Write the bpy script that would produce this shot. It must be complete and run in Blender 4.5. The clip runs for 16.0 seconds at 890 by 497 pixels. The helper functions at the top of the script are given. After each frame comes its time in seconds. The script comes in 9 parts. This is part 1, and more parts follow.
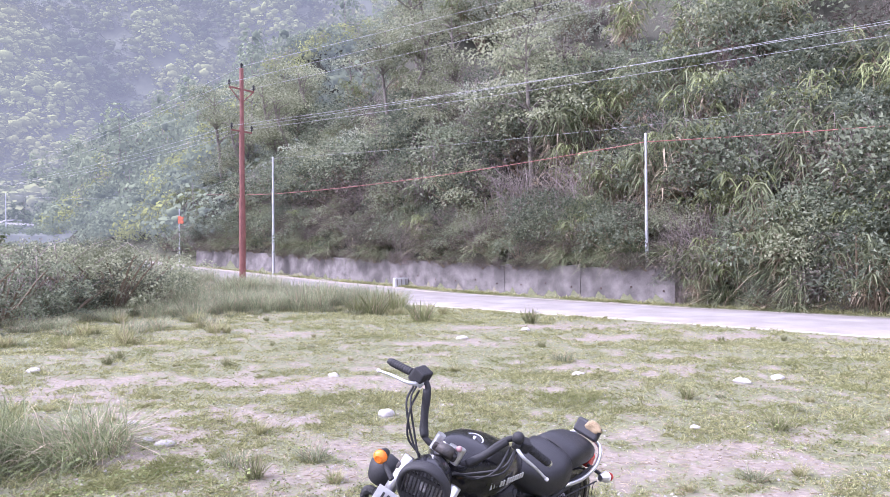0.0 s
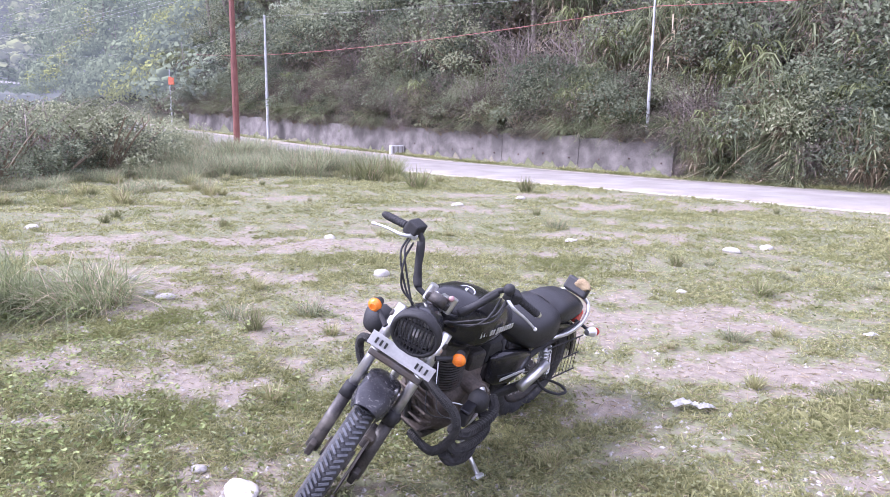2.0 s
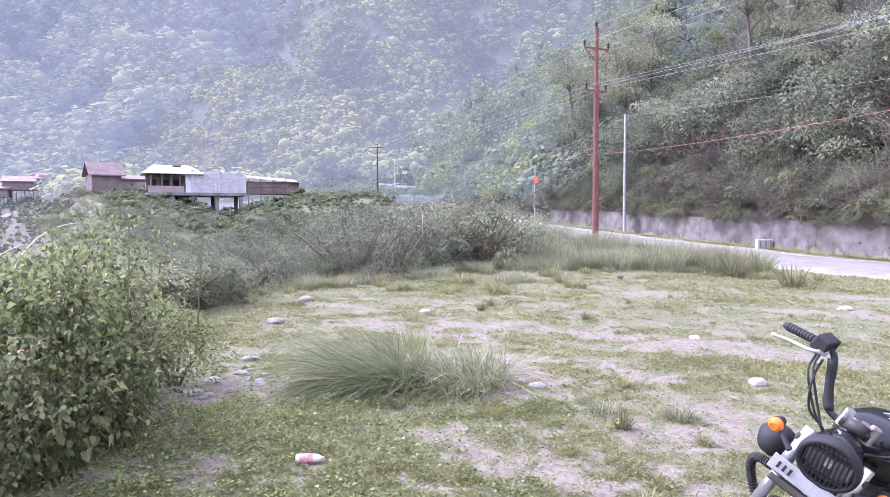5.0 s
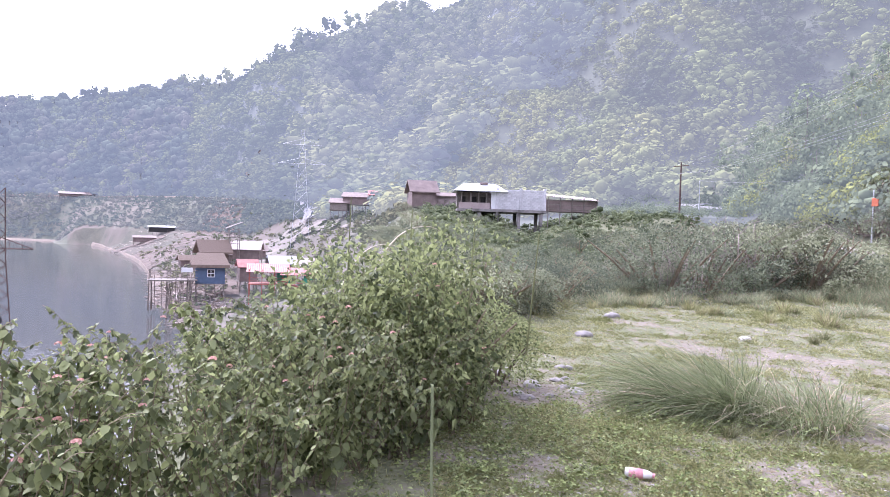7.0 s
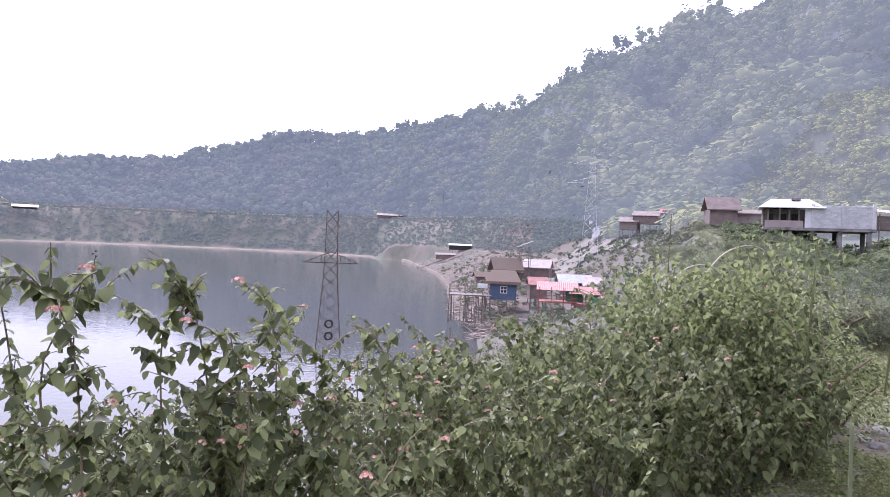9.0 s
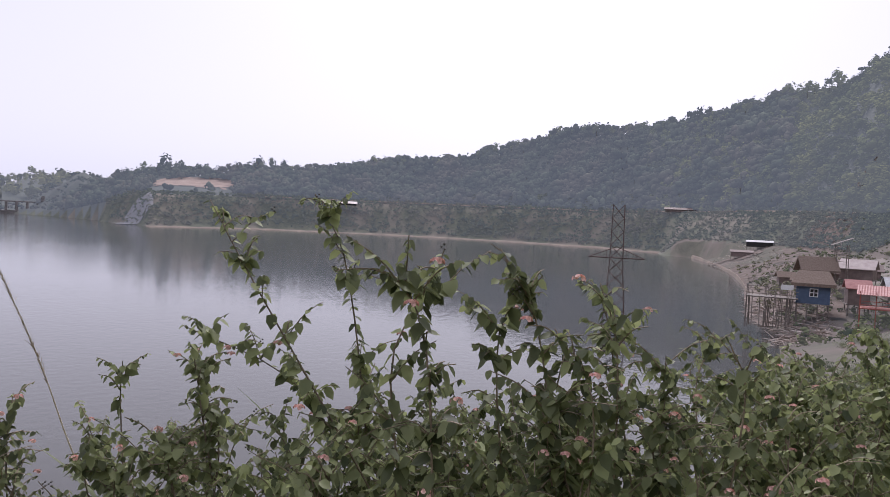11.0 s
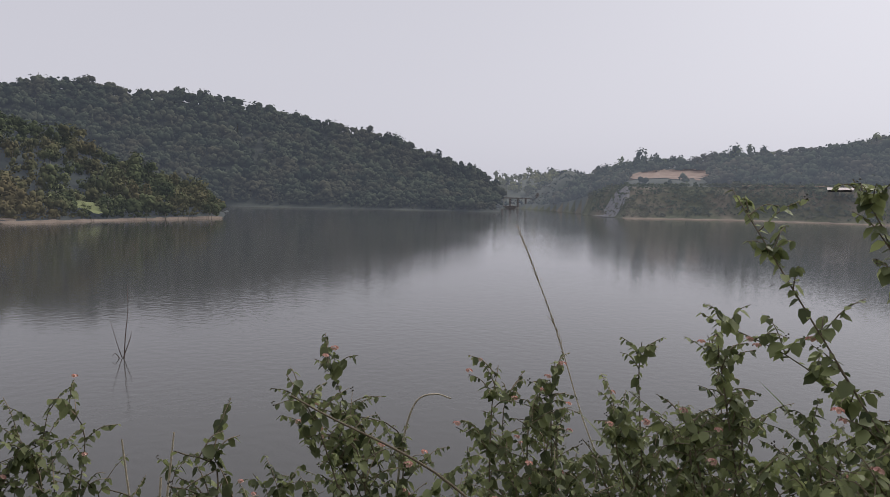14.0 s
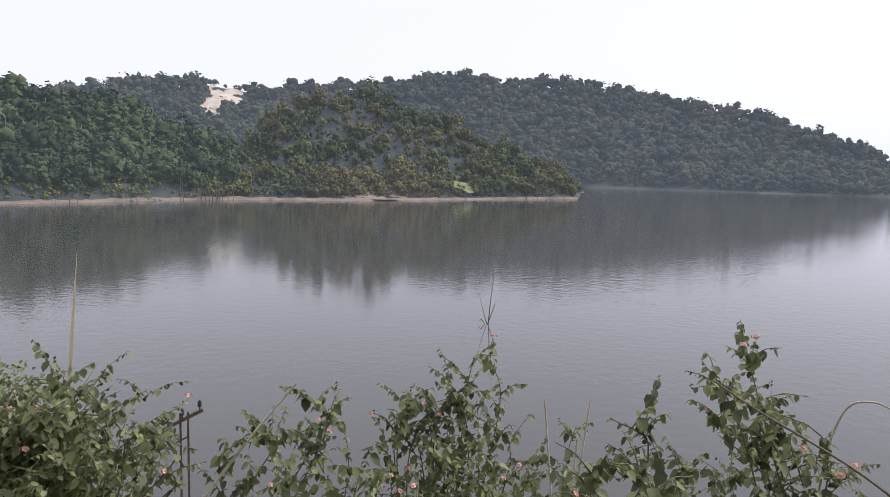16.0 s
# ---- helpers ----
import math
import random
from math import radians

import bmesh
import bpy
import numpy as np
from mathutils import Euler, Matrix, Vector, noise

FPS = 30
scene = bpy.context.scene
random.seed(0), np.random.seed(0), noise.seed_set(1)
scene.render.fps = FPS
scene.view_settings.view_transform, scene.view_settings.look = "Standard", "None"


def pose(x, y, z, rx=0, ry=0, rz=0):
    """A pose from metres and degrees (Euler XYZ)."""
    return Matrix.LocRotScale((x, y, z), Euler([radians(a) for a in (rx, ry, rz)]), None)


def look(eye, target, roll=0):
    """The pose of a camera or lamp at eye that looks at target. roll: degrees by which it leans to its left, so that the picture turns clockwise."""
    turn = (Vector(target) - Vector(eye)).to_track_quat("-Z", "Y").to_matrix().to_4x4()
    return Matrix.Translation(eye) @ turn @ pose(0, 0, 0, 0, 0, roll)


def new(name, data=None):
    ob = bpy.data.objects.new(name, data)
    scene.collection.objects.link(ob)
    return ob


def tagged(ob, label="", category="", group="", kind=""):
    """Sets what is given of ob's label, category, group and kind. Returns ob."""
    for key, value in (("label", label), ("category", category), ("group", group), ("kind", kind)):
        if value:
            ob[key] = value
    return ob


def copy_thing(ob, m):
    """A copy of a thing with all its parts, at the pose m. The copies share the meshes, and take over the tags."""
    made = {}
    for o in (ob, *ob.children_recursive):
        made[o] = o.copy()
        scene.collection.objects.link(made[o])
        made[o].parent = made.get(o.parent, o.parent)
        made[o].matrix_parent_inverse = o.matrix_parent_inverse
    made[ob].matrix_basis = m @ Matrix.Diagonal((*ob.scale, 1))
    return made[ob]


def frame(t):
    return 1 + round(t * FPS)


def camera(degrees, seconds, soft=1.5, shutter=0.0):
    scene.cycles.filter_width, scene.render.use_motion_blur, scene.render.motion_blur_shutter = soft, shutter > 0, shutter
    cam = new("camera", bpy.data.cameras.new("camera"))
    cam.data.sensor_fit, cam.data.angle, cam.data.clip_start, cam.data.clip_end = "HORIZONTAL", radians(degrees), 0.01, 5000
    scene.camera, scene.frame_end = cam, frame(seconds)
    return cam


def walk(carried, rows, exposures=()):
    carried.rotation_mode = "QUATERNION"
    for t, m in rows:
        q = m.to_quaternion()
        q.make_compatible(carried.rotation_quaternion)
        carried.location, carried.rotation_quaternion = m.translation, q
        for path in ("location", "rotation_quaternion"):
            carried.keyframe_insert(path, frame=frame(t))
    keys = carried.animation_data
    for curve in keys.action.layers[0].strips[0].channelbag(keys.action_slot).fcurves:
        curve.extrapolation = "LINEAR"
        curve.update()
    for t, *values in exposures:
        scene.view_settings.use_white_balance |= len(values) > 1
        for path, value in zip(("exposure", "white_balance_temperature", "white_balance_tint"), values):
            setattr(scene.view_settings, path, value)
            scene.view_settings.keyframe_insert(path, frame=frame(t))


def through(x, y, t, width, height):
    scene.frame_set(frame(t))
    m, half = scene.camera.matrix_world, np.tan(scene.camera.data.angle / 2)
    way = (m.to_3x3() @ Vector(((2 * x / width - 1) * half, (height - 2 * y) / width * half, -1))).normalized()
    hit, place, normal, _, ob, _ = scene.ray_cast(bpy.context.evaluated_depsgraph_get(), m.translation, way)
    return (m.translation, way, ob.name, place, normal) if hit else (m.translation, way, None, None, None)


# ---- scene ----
cam = camera(65.3, 16.0, soft=0.82)
# seconds, eye, a point ahead, roll
PATH = [
    (0, (0.187, -0.254, 1.599), (0.068, 1.743, 1.621), -0.5),
    (0.5, (0.188, -0.259, 1.599), (0.049, 1.736, 1.606), -0.4),
    (1, (0.185, -0.268, 1.591), (0.004, 1.724, 1.578), -0.6),
    (1.5, (0.184, -0.249, 1.55), (0.035, 1.733, 1.327), 0.1),
    (2, (0.191, -0.244, 1.529), (0.085, 1.723, 1.18), 0.7),
    (2.5, (0.199, -0.237, 1.522), (0.128, 1.724, 1.136), 0.8),
    (3, (0.199, -0.235, 1.531), (0.092, 1.732, 1.185), 0.2),
    (3.5, (0.169, -0.24, 1.558), (-0.095, 1.732, 1.353), 0.2),
    (4, (0.12, -0.275, 1.571), (-0.387, 1.655, 1.436), 0.0),
    (4.5, (0.075, -0.295, 1.578), (-0.716, 1.539, 1.466), -0.0),
    (5, (0.048, -0.357, 1.587), (-0.997, 1.346, 1.497), -0.2),
    (7.5, (-0.22, -0.559, 1.488), (-1.982, 0.387, 1.443), 2.1),
    (8, (-0.226, -0.606, 1.489), (-2.09, 0.117, 1.448), 2.0),
    (10.5, (-0.475, -0.862, 1.47), (-2.471, -0.992, 1.427), 3.1),
    (11, (-0.517, -0.892, 1.473), (-2.473, -1.303, 1.401), 2.7),
    (11.5, (-0.507, -0.9, 1.476), (-2.386, -1.581, 1.4), 1.8),
    (12, (-0.517, -0.92, 1.471), (-2.331, -1.756, 1.362), 2.2),
    (12.5, (-0.495, -0.946, 1.471), (-2.197, -1.991, 1.357), 1.9),
    (13, (-0.469, -0.968, 1.468), (-2.053, -2.183, 1.338), 1.5),
    (13.5, (-0.425, -0.978, 1.469), (-1.881, -2.343, 1.346), 1.4),
    (14, (-0.384, -1.008, 1.462), (-1.68, -2.524, 1.317), 1.4),
    (14.5, (-0.346, -1.033, 1.459), (-1.491, -2.667, 1.315), 1.3),
    (15, (-0.297, -1.08, 1.453), (-1.217, -2.849, 1.294), 1.0),
    (15.5, (-0.23, -1.105, 1.45), (-0.94, -2.967, 1.284), 1.6),
    (16, (-0.157, -1.106, 1.447), (-0.571, -3.049, 1.224), 1.5),
]
EXPOSURES = [(0.0, 1.68, 5480, 33), (3.5, 1.62, 5480, 31), (5.0, 1.70, 5380, 33), (7.5, 1.56, 5620, 27), (8.0, 1.48, 5620, 27), (10.5, 0.47, 5880, 23), (11.5, -0.06, 6180, 18), (12.5, -0.2, 6300, 15),
             (13.5, -0.31, 6350, 13), (14.5, -0.22, 6350, 12), (15.0, -0.1, 6350, 13), (16.0, 0.42, 6080, 13)]
walk(cam, [(t, look(eye, ahead, roll)) for t, eye, ahead, roll in PATH], EXPOSURES)

# ---------------------------------------------------------------- sky and sun
world = bpy.data.worlds.new("overcast_sky")
scene.world = world
world.use_nodes = True
wn, wl = world.node_tree.nodes, world.node_tree.links
wn.clear()
sky = wn.new("ShaderNodeTexSky")
sky.sky_type = "NISHITA"
sky.sun_disc = False
sky.sun_elevation = radians(44)
sky.sun_rotation = radians(265)
sky.air_density, sky.dust_density, sky.ozone_density = 1.6, 6.0, 1.0
grey = wn.new("ShaderNodeHueSaturation")
grey.inputs["Saturation"].default_value = 0.12
veil = wn.new("ShaderNodeMix")
veil.data_type = "RGBA"
veil.inputs["Factor"].default_value = 0.8
veil.inputs["B"].default_value = (7.6, 7.55, 8.2, 1)
back = wn.new("ShaderNodeBackground")
back.inputs["Strength"].default_value = 0.105
wout = wn.new("ShaderNodeOutputWorld")
wl.new(sky.outputs["Color"], grey.inputs["Color"])
wl.new(grey.outputs["Color"], veil.inputs["A"])
wco, wsep, wgrad, wmul = wn.new("ShaderNodeTexCoord"), wn.new("ShaderNodeSeparateXYZ"), wn.new("ShaderNodeMapRange"), wn.new("ShaderNodeVectorMath")
wgrad.inputs["From Min"].default_value, wgrad.inputs["From Max"].default_value = 0.0, 0.5
wgrad.inputs["To Min"].default_value, wgrad.inputs["To Max"].default_value = 1.08, 0.96
wmul.operation = "SCALE"
wl.new(wco.outputs["Generated"], wsep.inputs[0])
wl.new(wsep.outputs["Z"], wgrad.inputs["Value"])
wl.new(veil.outputs["Result"], wmul.inputs[0])
wl.new(wgrad.outputs["Result"], wmul.inputs["Scale"])
wl.new(wmul.outputs[0], back.inputs["Color"])
wl.new(back.outputs["Background"], wout.inputs["Surface"])

sun_data = bpy.data.lights.new("sun", "SUN")
sun_data.energy, sun_data.angle, sun_data.color = 2.0, radians(20), (1.0, 0.95, 0.88)
sun = new("sun", sun_data)
sun.matrix_world = look((-64, -6, 66), (0, 0, 0))

# ---------------------------------------------------------------- materials
def material(name, dark, light, rough=0.8, metal=0.0, scale=6.0, fine=60.0, bump=0.3, island=False, spread=0.0,
             stain=None, stain_scale=1.2, stain_at=0.55, glow=None, spec=0.5, dist=0.01, by_piece=0.75, ends=(0.1, 0.95), by_tree=0.0):
    """A surface of two tones with coarse and fine grain, stains and relief; island: tone by piece."""
    m = bpy.data.materials.new(name)
    m.use_nodes = True
    n, l = m.node_tree.nodes, m.node_tree.links
    bsdf = n["Principled BSDF"]
    co = n.new("ShaderNodeTexCoord")
    big = n.new("ShaderNodeTexNoise")
    big.inputs["Scale"].default_value, big.inputs["Detail"].default_value = scale, 5
    small = n.new("ShaderNodeTexNoise")
    small.inputs["Scale"].default_value, small.inputs["Detail"].default_value = fine, 4
    l.new(co.outputs["Object"], big.inputs["Vector"])
    l.new(co.outputs["Object"], small.inputs["Vector"])
    both = n.new("ShaderNodeMath")
    both.operation = "MULTIPLY_ADD"
    both.inputs[1].default_value, both.inputs[2].default_value = 0.45, 0.0
    l.new(small.outputs["Fac"], both.inputs[0])
    add = n.new("ShaderNodeMath")
    add.operation = "MULTIPLY_ADD"
    add.inputs[1].default_value = 0.75
    l.new(big.outputs["Fac"], add.inputs[0])
    l.new(both.outputs[0], add.inputs[2])
    source = add.outputs[0]
    if island:
        geo = n.new("ShaderNodeNewGeometry")
        mix = n.new("ShaderNodeMix")
        mix.inputs[0].default_value = by_piece
        l.new(add.outputs[0], mix.inputs[2])
        l.new(geo.outputs["Random Per Island"], mix.inputs[3])
        source = mix.outputs[0]
    if by_tree:
        tone = n.new("ShaderNodeAttribute")
        tone.attribute_name = "tone"
        blend = n.new("ShaderNodeMix")
        blend.inputs[0].default_value = by_tree
        l.new(source, blend.inputs[2])
        l.new(tone.outputs["Fac"], blend.inputs[3])
        source = blend.outputs[0]
    ramp = n.new("ShaderNodeValToRGB")
    ramp.color_ramp.elements[0].position, ramp.color_ramp.elements[1].position = ends if island else (0.38, 0.8)
    ramp.color_ramp.elements[0].color, ramp.color_ramp.elements[1].color = (*dark, 1), (*light, 1)
    l.new(source, ramp.inputs["Fac"])
    colour = ramp.outputs["Color"]
    if spread:
        info = n.new("ShaderNodeObjectInfo")
        hsv = n.new("ShaderNodeHueSaturation")
        rng = n.new("ShaderNodeMapRange")
        rng.inputs["To Min"].default_value, rng.inputs["To Max"].default_value = 1 - spread, 1 + spread
        l.new(info.outputs["Random"], rng.inputs["Value"])
        l.new(rng.outputs["Result"], hsv.inputs["Value"])
        l.new(colour, hsv.inputs["Color"])
        colour = hsv.outputs["Color"]
    if stain:
        blot = n.new("ShaderNodeTexNoise")
        blot.inputs["Scale"].default_value, blot.inputs["Detail"].default_value = stain_scale, 6
        l.new(co.outputs["Object"], blot.inputs["Vector"])
        edge = n.new("ShaderNodeMapRange")
        edge.inputs["From Min"].default_value, edge.inputs["From Max"].default_value = stain_at - 0.06, stain_at + 0.12
        l.new(blot.outputs["Fac"], edge.inputs["Value"])
        over = n.new("ShaderNodeMix")
        over.data_type = "RGBA"
        over.inputs["B"].default_value = (*stain, 1)
        l.new(edge.outputs["Result"], over.inputs["Factor"])
        l.new(colour, over.inputs["A"])
        colour = over.outputs["Result"]
    l.new(colour, bsdf.inputs["Base Color"])
    bsdf.inputs["Roughness"].default_value, bsdf.inputs["Metallic"].default_value = rough, metal
    bsdf.inputs["Specular IOR Level"].default_value = spec
    if bump:
        bp = n.new("ShaderNodeBump")
        bp.inputs["Strength"].default_value, bp.inputs["Distance"].default_value = bump, dist
        l.new(add.outputs[0], bp.inputs["Height"])
        l.new(bp.outputs["Normal"], bsdf.inputs["Normal"])
    if glow:
        bsdf.inputs["Emission Color"].default_value = (*glow[:3], 1)
        bsdf.inputs["Emission Strength"].default_value = glow[3]
    return m


def leafy(name, dark, light, through=0.25, spread=0.25, rough=0.55, glow=None, scale=1.5, fine=20, by_piece=0.75, spec=0.25, **more):
    m = material(name, dark, light, rough=rough, scale=scale, fine=fine, bump=0, island=True, spread=spread, spec=spec, glow=glow, by_piece=by_piece, **more)
    n, l = m.node_tree.nodes, m.node_tree.links
    if through:
        bsdf, out = n["Principled BSDF"], n["Material Output"]
        tr = n.new("ShaderNodeBsdfTranslucent")
        mix = n.new("ShaderNodeMixShader")
        mix.inputs[0].default_value = through
        l.new(bsdf.inputs["Base Color"].links[0].from_socket, tr.inputs["Color"])
        l.new(bsdf.outputs[0], mix.inputs[1])
        l.new(tr.outputs[0], mix.inputs[2])
        l.new(mix.outputs[0], out.inputs["Surface"])
    return m


M_LEAF = leafy("broad_leaf", (0.092, 0.116, 0.074), (0.325, 0.355, 0.240), through=0.42)
M_LEAF_DARK = leafy("dark_leaf", (0.064, 0.082, 0.056), (0.240, 0.270, 0.190), through=0.42)
M_LEAF_PALE = leafy("pale_leaf", (0.160, 0.185, 0.100), (0.440, 0.455, 0.310), through=0.42)
M_REED = leafy("reed_blade", (0.130, 0.160, 0.090), (0.455, 0.490, 0.300), through=0.42, spread=0.2)
M_CANE_LEAF = leafy("cane_leaf", (0.086, 0.108, 0.054), (0.330, 0.365, 0.205), through=0.42, spread=0.2)
M_DRY = leafy("dry_blade", (0.220, 0.170, 0.110), (0.600, 0.515, 0.370), spread=0.2)
M_GRASS = leafy("grass_blade", (0.130, 0.140, 0.052), (0.560, 0.550, 0.290), through=0.35, spread=0.1, by_piece=0.55, scale=0.9, fine=7, stain=(0.225, 0.245, 0.095), stain_scale=0.75, stain_at=0.57)
M_WEED = leafy("weed_leaf", (0.085, 0.115, 0.038), (0.400, 0.460, 0.180), through=0.35, spread=0.15, rough=0.45)
M_HERB = leafy("herb_leaf", (0.125, 0.145, 0.066), (0.330, 0.338, 0.165), through=0.3, spread=0.15)
M_BUSH = leafy("bush_leaf", (0.054, 0.074, 0.034), (0.425, 0.468, 0.215), through=0.42, spread=0.2, rough=0.5)
M_LANTANA = leafy("lantana_leaf", (0.050, 0.066, 0.030), (0.375, 0.415, 0.190), through=0.40, spread=0.2, rough=0.5)
M_STEM = material("stem", (0.12, 0.09, 0.06), (0.30, 0.24, 0.16), scale=20, fine=120, bump=0.3, spread=0.25)
M_BARK = material("bark", (0.10, 0.085, 0.07), (0.28, 0.25, 0.21), scale=4, fine=40, bump=0.5, spread=0.2)
M_PETAL = material("pink_petal", (0.62, 0.30, 0.27), (0.86, 0.58, 0.48), rough=0.6, scale=60, fine=300, bump=0, island=True, spread=0.2)
M_BERRY = material("dark_berry", (0.03, 0.025, 0.02), (0.08, 0.07, 0.05), rough=0.5, scale=30, fine=200, bump=0)
# haze over the backdrop, mostly beyond a hundred metres, put in as emission
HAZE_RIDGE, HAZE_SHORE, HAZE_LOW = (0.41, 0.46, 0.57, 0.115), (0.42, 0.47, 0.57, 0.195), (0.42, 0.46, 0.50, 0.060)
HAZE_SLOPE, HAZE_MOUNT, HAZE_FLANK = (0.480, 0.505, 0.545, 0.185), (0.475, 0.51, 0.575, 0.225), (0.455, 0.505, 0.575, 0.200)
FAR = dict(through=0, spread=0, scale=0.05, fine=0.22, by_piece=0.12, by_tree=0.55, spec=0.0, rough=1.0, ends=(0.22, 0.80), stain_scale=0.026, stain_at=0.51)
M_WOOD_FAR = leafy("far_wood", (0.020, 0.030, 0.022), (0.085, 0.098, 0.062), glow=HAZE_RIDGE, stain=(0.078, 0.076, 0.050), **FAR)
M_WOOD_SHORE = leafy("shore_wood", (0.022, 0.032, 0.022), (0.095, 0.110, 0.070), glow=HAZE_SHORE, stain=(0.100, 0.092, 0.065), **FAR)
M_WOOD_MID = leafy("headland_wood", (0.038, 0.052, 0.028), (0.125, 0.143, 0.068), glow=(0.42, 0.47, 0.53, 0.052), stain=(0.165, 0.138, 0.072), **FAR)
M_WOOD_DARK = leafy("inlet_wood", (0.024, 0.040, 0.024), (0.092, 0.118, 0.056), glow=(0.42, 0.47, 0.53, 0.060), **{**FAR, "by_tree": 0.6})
# yellow light on the inlet's side is put into this bush colour
M_WOOD_YELLOW = leafy("yellow_lit_bush", (0.080, 0.088, 0.034), (0.200, 0.200, 0.085), glow=(0.42, 0.47, 0.53, 0.052), **FAR)
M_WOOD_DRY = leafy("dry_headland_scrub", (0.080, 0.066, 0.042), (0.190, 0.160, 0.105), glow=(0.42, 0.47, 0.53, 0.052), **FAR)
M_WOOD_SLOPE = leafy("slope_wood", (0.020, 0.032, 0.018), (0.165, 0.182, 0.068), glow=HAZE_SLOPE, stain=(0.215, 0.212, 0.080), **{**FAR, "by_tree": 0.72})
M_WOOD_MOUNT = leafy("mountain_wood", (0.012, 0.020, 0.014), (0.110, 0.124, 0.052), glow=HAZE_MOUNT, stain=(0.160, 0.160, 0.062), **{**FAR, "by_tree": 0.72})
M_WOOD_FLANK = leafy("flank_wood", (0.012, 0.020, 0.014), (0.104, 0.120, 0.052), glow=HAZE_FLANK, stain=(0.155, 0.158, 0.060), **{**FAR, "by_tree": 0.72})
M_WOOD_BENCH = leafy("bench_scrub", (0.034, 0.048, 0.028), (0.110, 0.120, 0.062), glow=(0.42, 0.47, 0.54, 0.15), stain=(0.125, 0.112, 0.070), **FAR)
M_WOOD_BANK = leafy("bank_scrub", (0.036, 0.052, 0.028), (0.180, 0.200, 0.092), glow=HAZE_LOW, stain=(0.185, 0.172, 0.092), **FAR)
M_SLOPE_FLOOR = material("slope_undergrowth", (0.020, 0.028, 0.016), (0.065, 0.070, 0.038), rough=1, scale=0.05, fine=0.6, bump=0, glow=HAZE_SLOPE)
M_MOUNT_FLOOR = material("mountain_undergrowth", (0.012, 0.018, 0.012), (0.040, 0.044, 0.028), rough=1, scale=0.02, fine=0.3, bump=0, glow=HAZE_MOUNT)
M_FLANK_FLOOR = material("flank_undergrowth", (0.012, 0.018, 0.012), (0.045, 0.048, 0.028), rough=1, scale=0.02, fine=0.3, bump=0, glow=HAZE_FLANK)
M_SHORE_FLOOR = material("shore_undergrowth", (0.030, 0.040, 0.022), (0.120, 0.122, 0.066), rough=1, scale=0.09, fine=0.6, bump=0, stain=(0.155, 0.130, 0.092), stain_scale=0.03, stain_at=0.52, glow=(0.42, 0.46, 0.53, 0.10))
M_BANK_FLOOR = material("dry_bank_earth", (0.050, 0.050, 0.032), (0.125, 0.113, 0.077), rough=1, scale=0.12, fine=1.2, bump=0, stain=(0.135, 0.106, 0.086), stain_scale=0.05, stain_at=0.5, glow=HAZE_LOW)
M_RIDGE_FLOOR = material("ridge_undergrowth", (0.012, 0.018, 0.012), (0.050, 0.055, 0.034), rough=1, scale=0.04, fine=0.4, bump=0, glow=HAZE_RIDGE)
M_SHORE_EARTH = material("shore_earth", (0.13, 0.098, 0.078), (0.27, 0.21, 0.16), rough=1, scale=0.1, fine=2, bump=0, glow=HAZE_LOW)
M_TRUNK_FAR = material("far_trunk", (0.12, 0.11, 0.10), (0.30, 0.28, 0.25), scale=1, fine=8, bump=0)
M_ASPHALT = material("worn_asphalt", (0.200, 0.184, 0.166), (0.285, 0.262, 0.238), rough=0.95, scale=1.2, fine=90, bump=0.35, spec=0.2,
                     stain=(0.29, 0.28, 0.265), stain_scale=0.6, stain_at=0.56)
M_DUST = material("dusty_shoulder", (0.27, 0.24, 0.20), (0.42, 0.38, 0.33), rough=0.95, scale=2, fine=60, bump=0.5)
M_CONCRETE = material("stained_concrete", (0.17, 0.155, 0.15), (0.40, 0.37, 0.36), rough=0.9, scale=1.6, fine=50, bump=0.5,
                      stain=(0.09, 0.085, 0.075), stain_scale=0.8, stain_at=0.56)
M_WALL = material("blackened_concrete", (0.095, 0.086, 0.080), (0.275, 0.252, 0.238), rough=0.95, scale=2.2, fine=26, bump=0.6, stain=(0.085, 0.078, 0.072), stain_scale=0.75, stain_at=0.53)
M_ZINC = material("galvanised_steel", (0.42, 0.43, 0.44), (0.62, 0.63, 0.64), rough=0.5, metal=0.4, scale=8, fine=60, bump=0.1)
M_REDPOLE = material("red_oxide_paint", (0.17, 0.062, 0.050), (0.27, 0.11, 0.09), rough=0.6, scale=4, fine=60, bump=0.1)
M_WIRE = material("aluminium_wire", (0.36, 0.36, 0.37), (0.50, 0.50, 0.51), rough=0.6, metal=0.1, bump=0)
M_WIRE_RED = material("red_sheathed_wire", (0.30, 0.10, 0.09), (0.42, 0.16, 0.14), rough=0.6, bump=0)
M_RUST = material("rusty_steel", (0.06, 0.04, 0.035), (0.16, 0.10, 0.08), rough=0.8, scale=8, fine=80, bump=0.3)
M_STONE = material("pale_stone", (0.30, 0.28, 0.26), (0.52, 0.50, 0.47), rough=0.9, scale=9, fine=80, bump=0.6, spread=0.2)


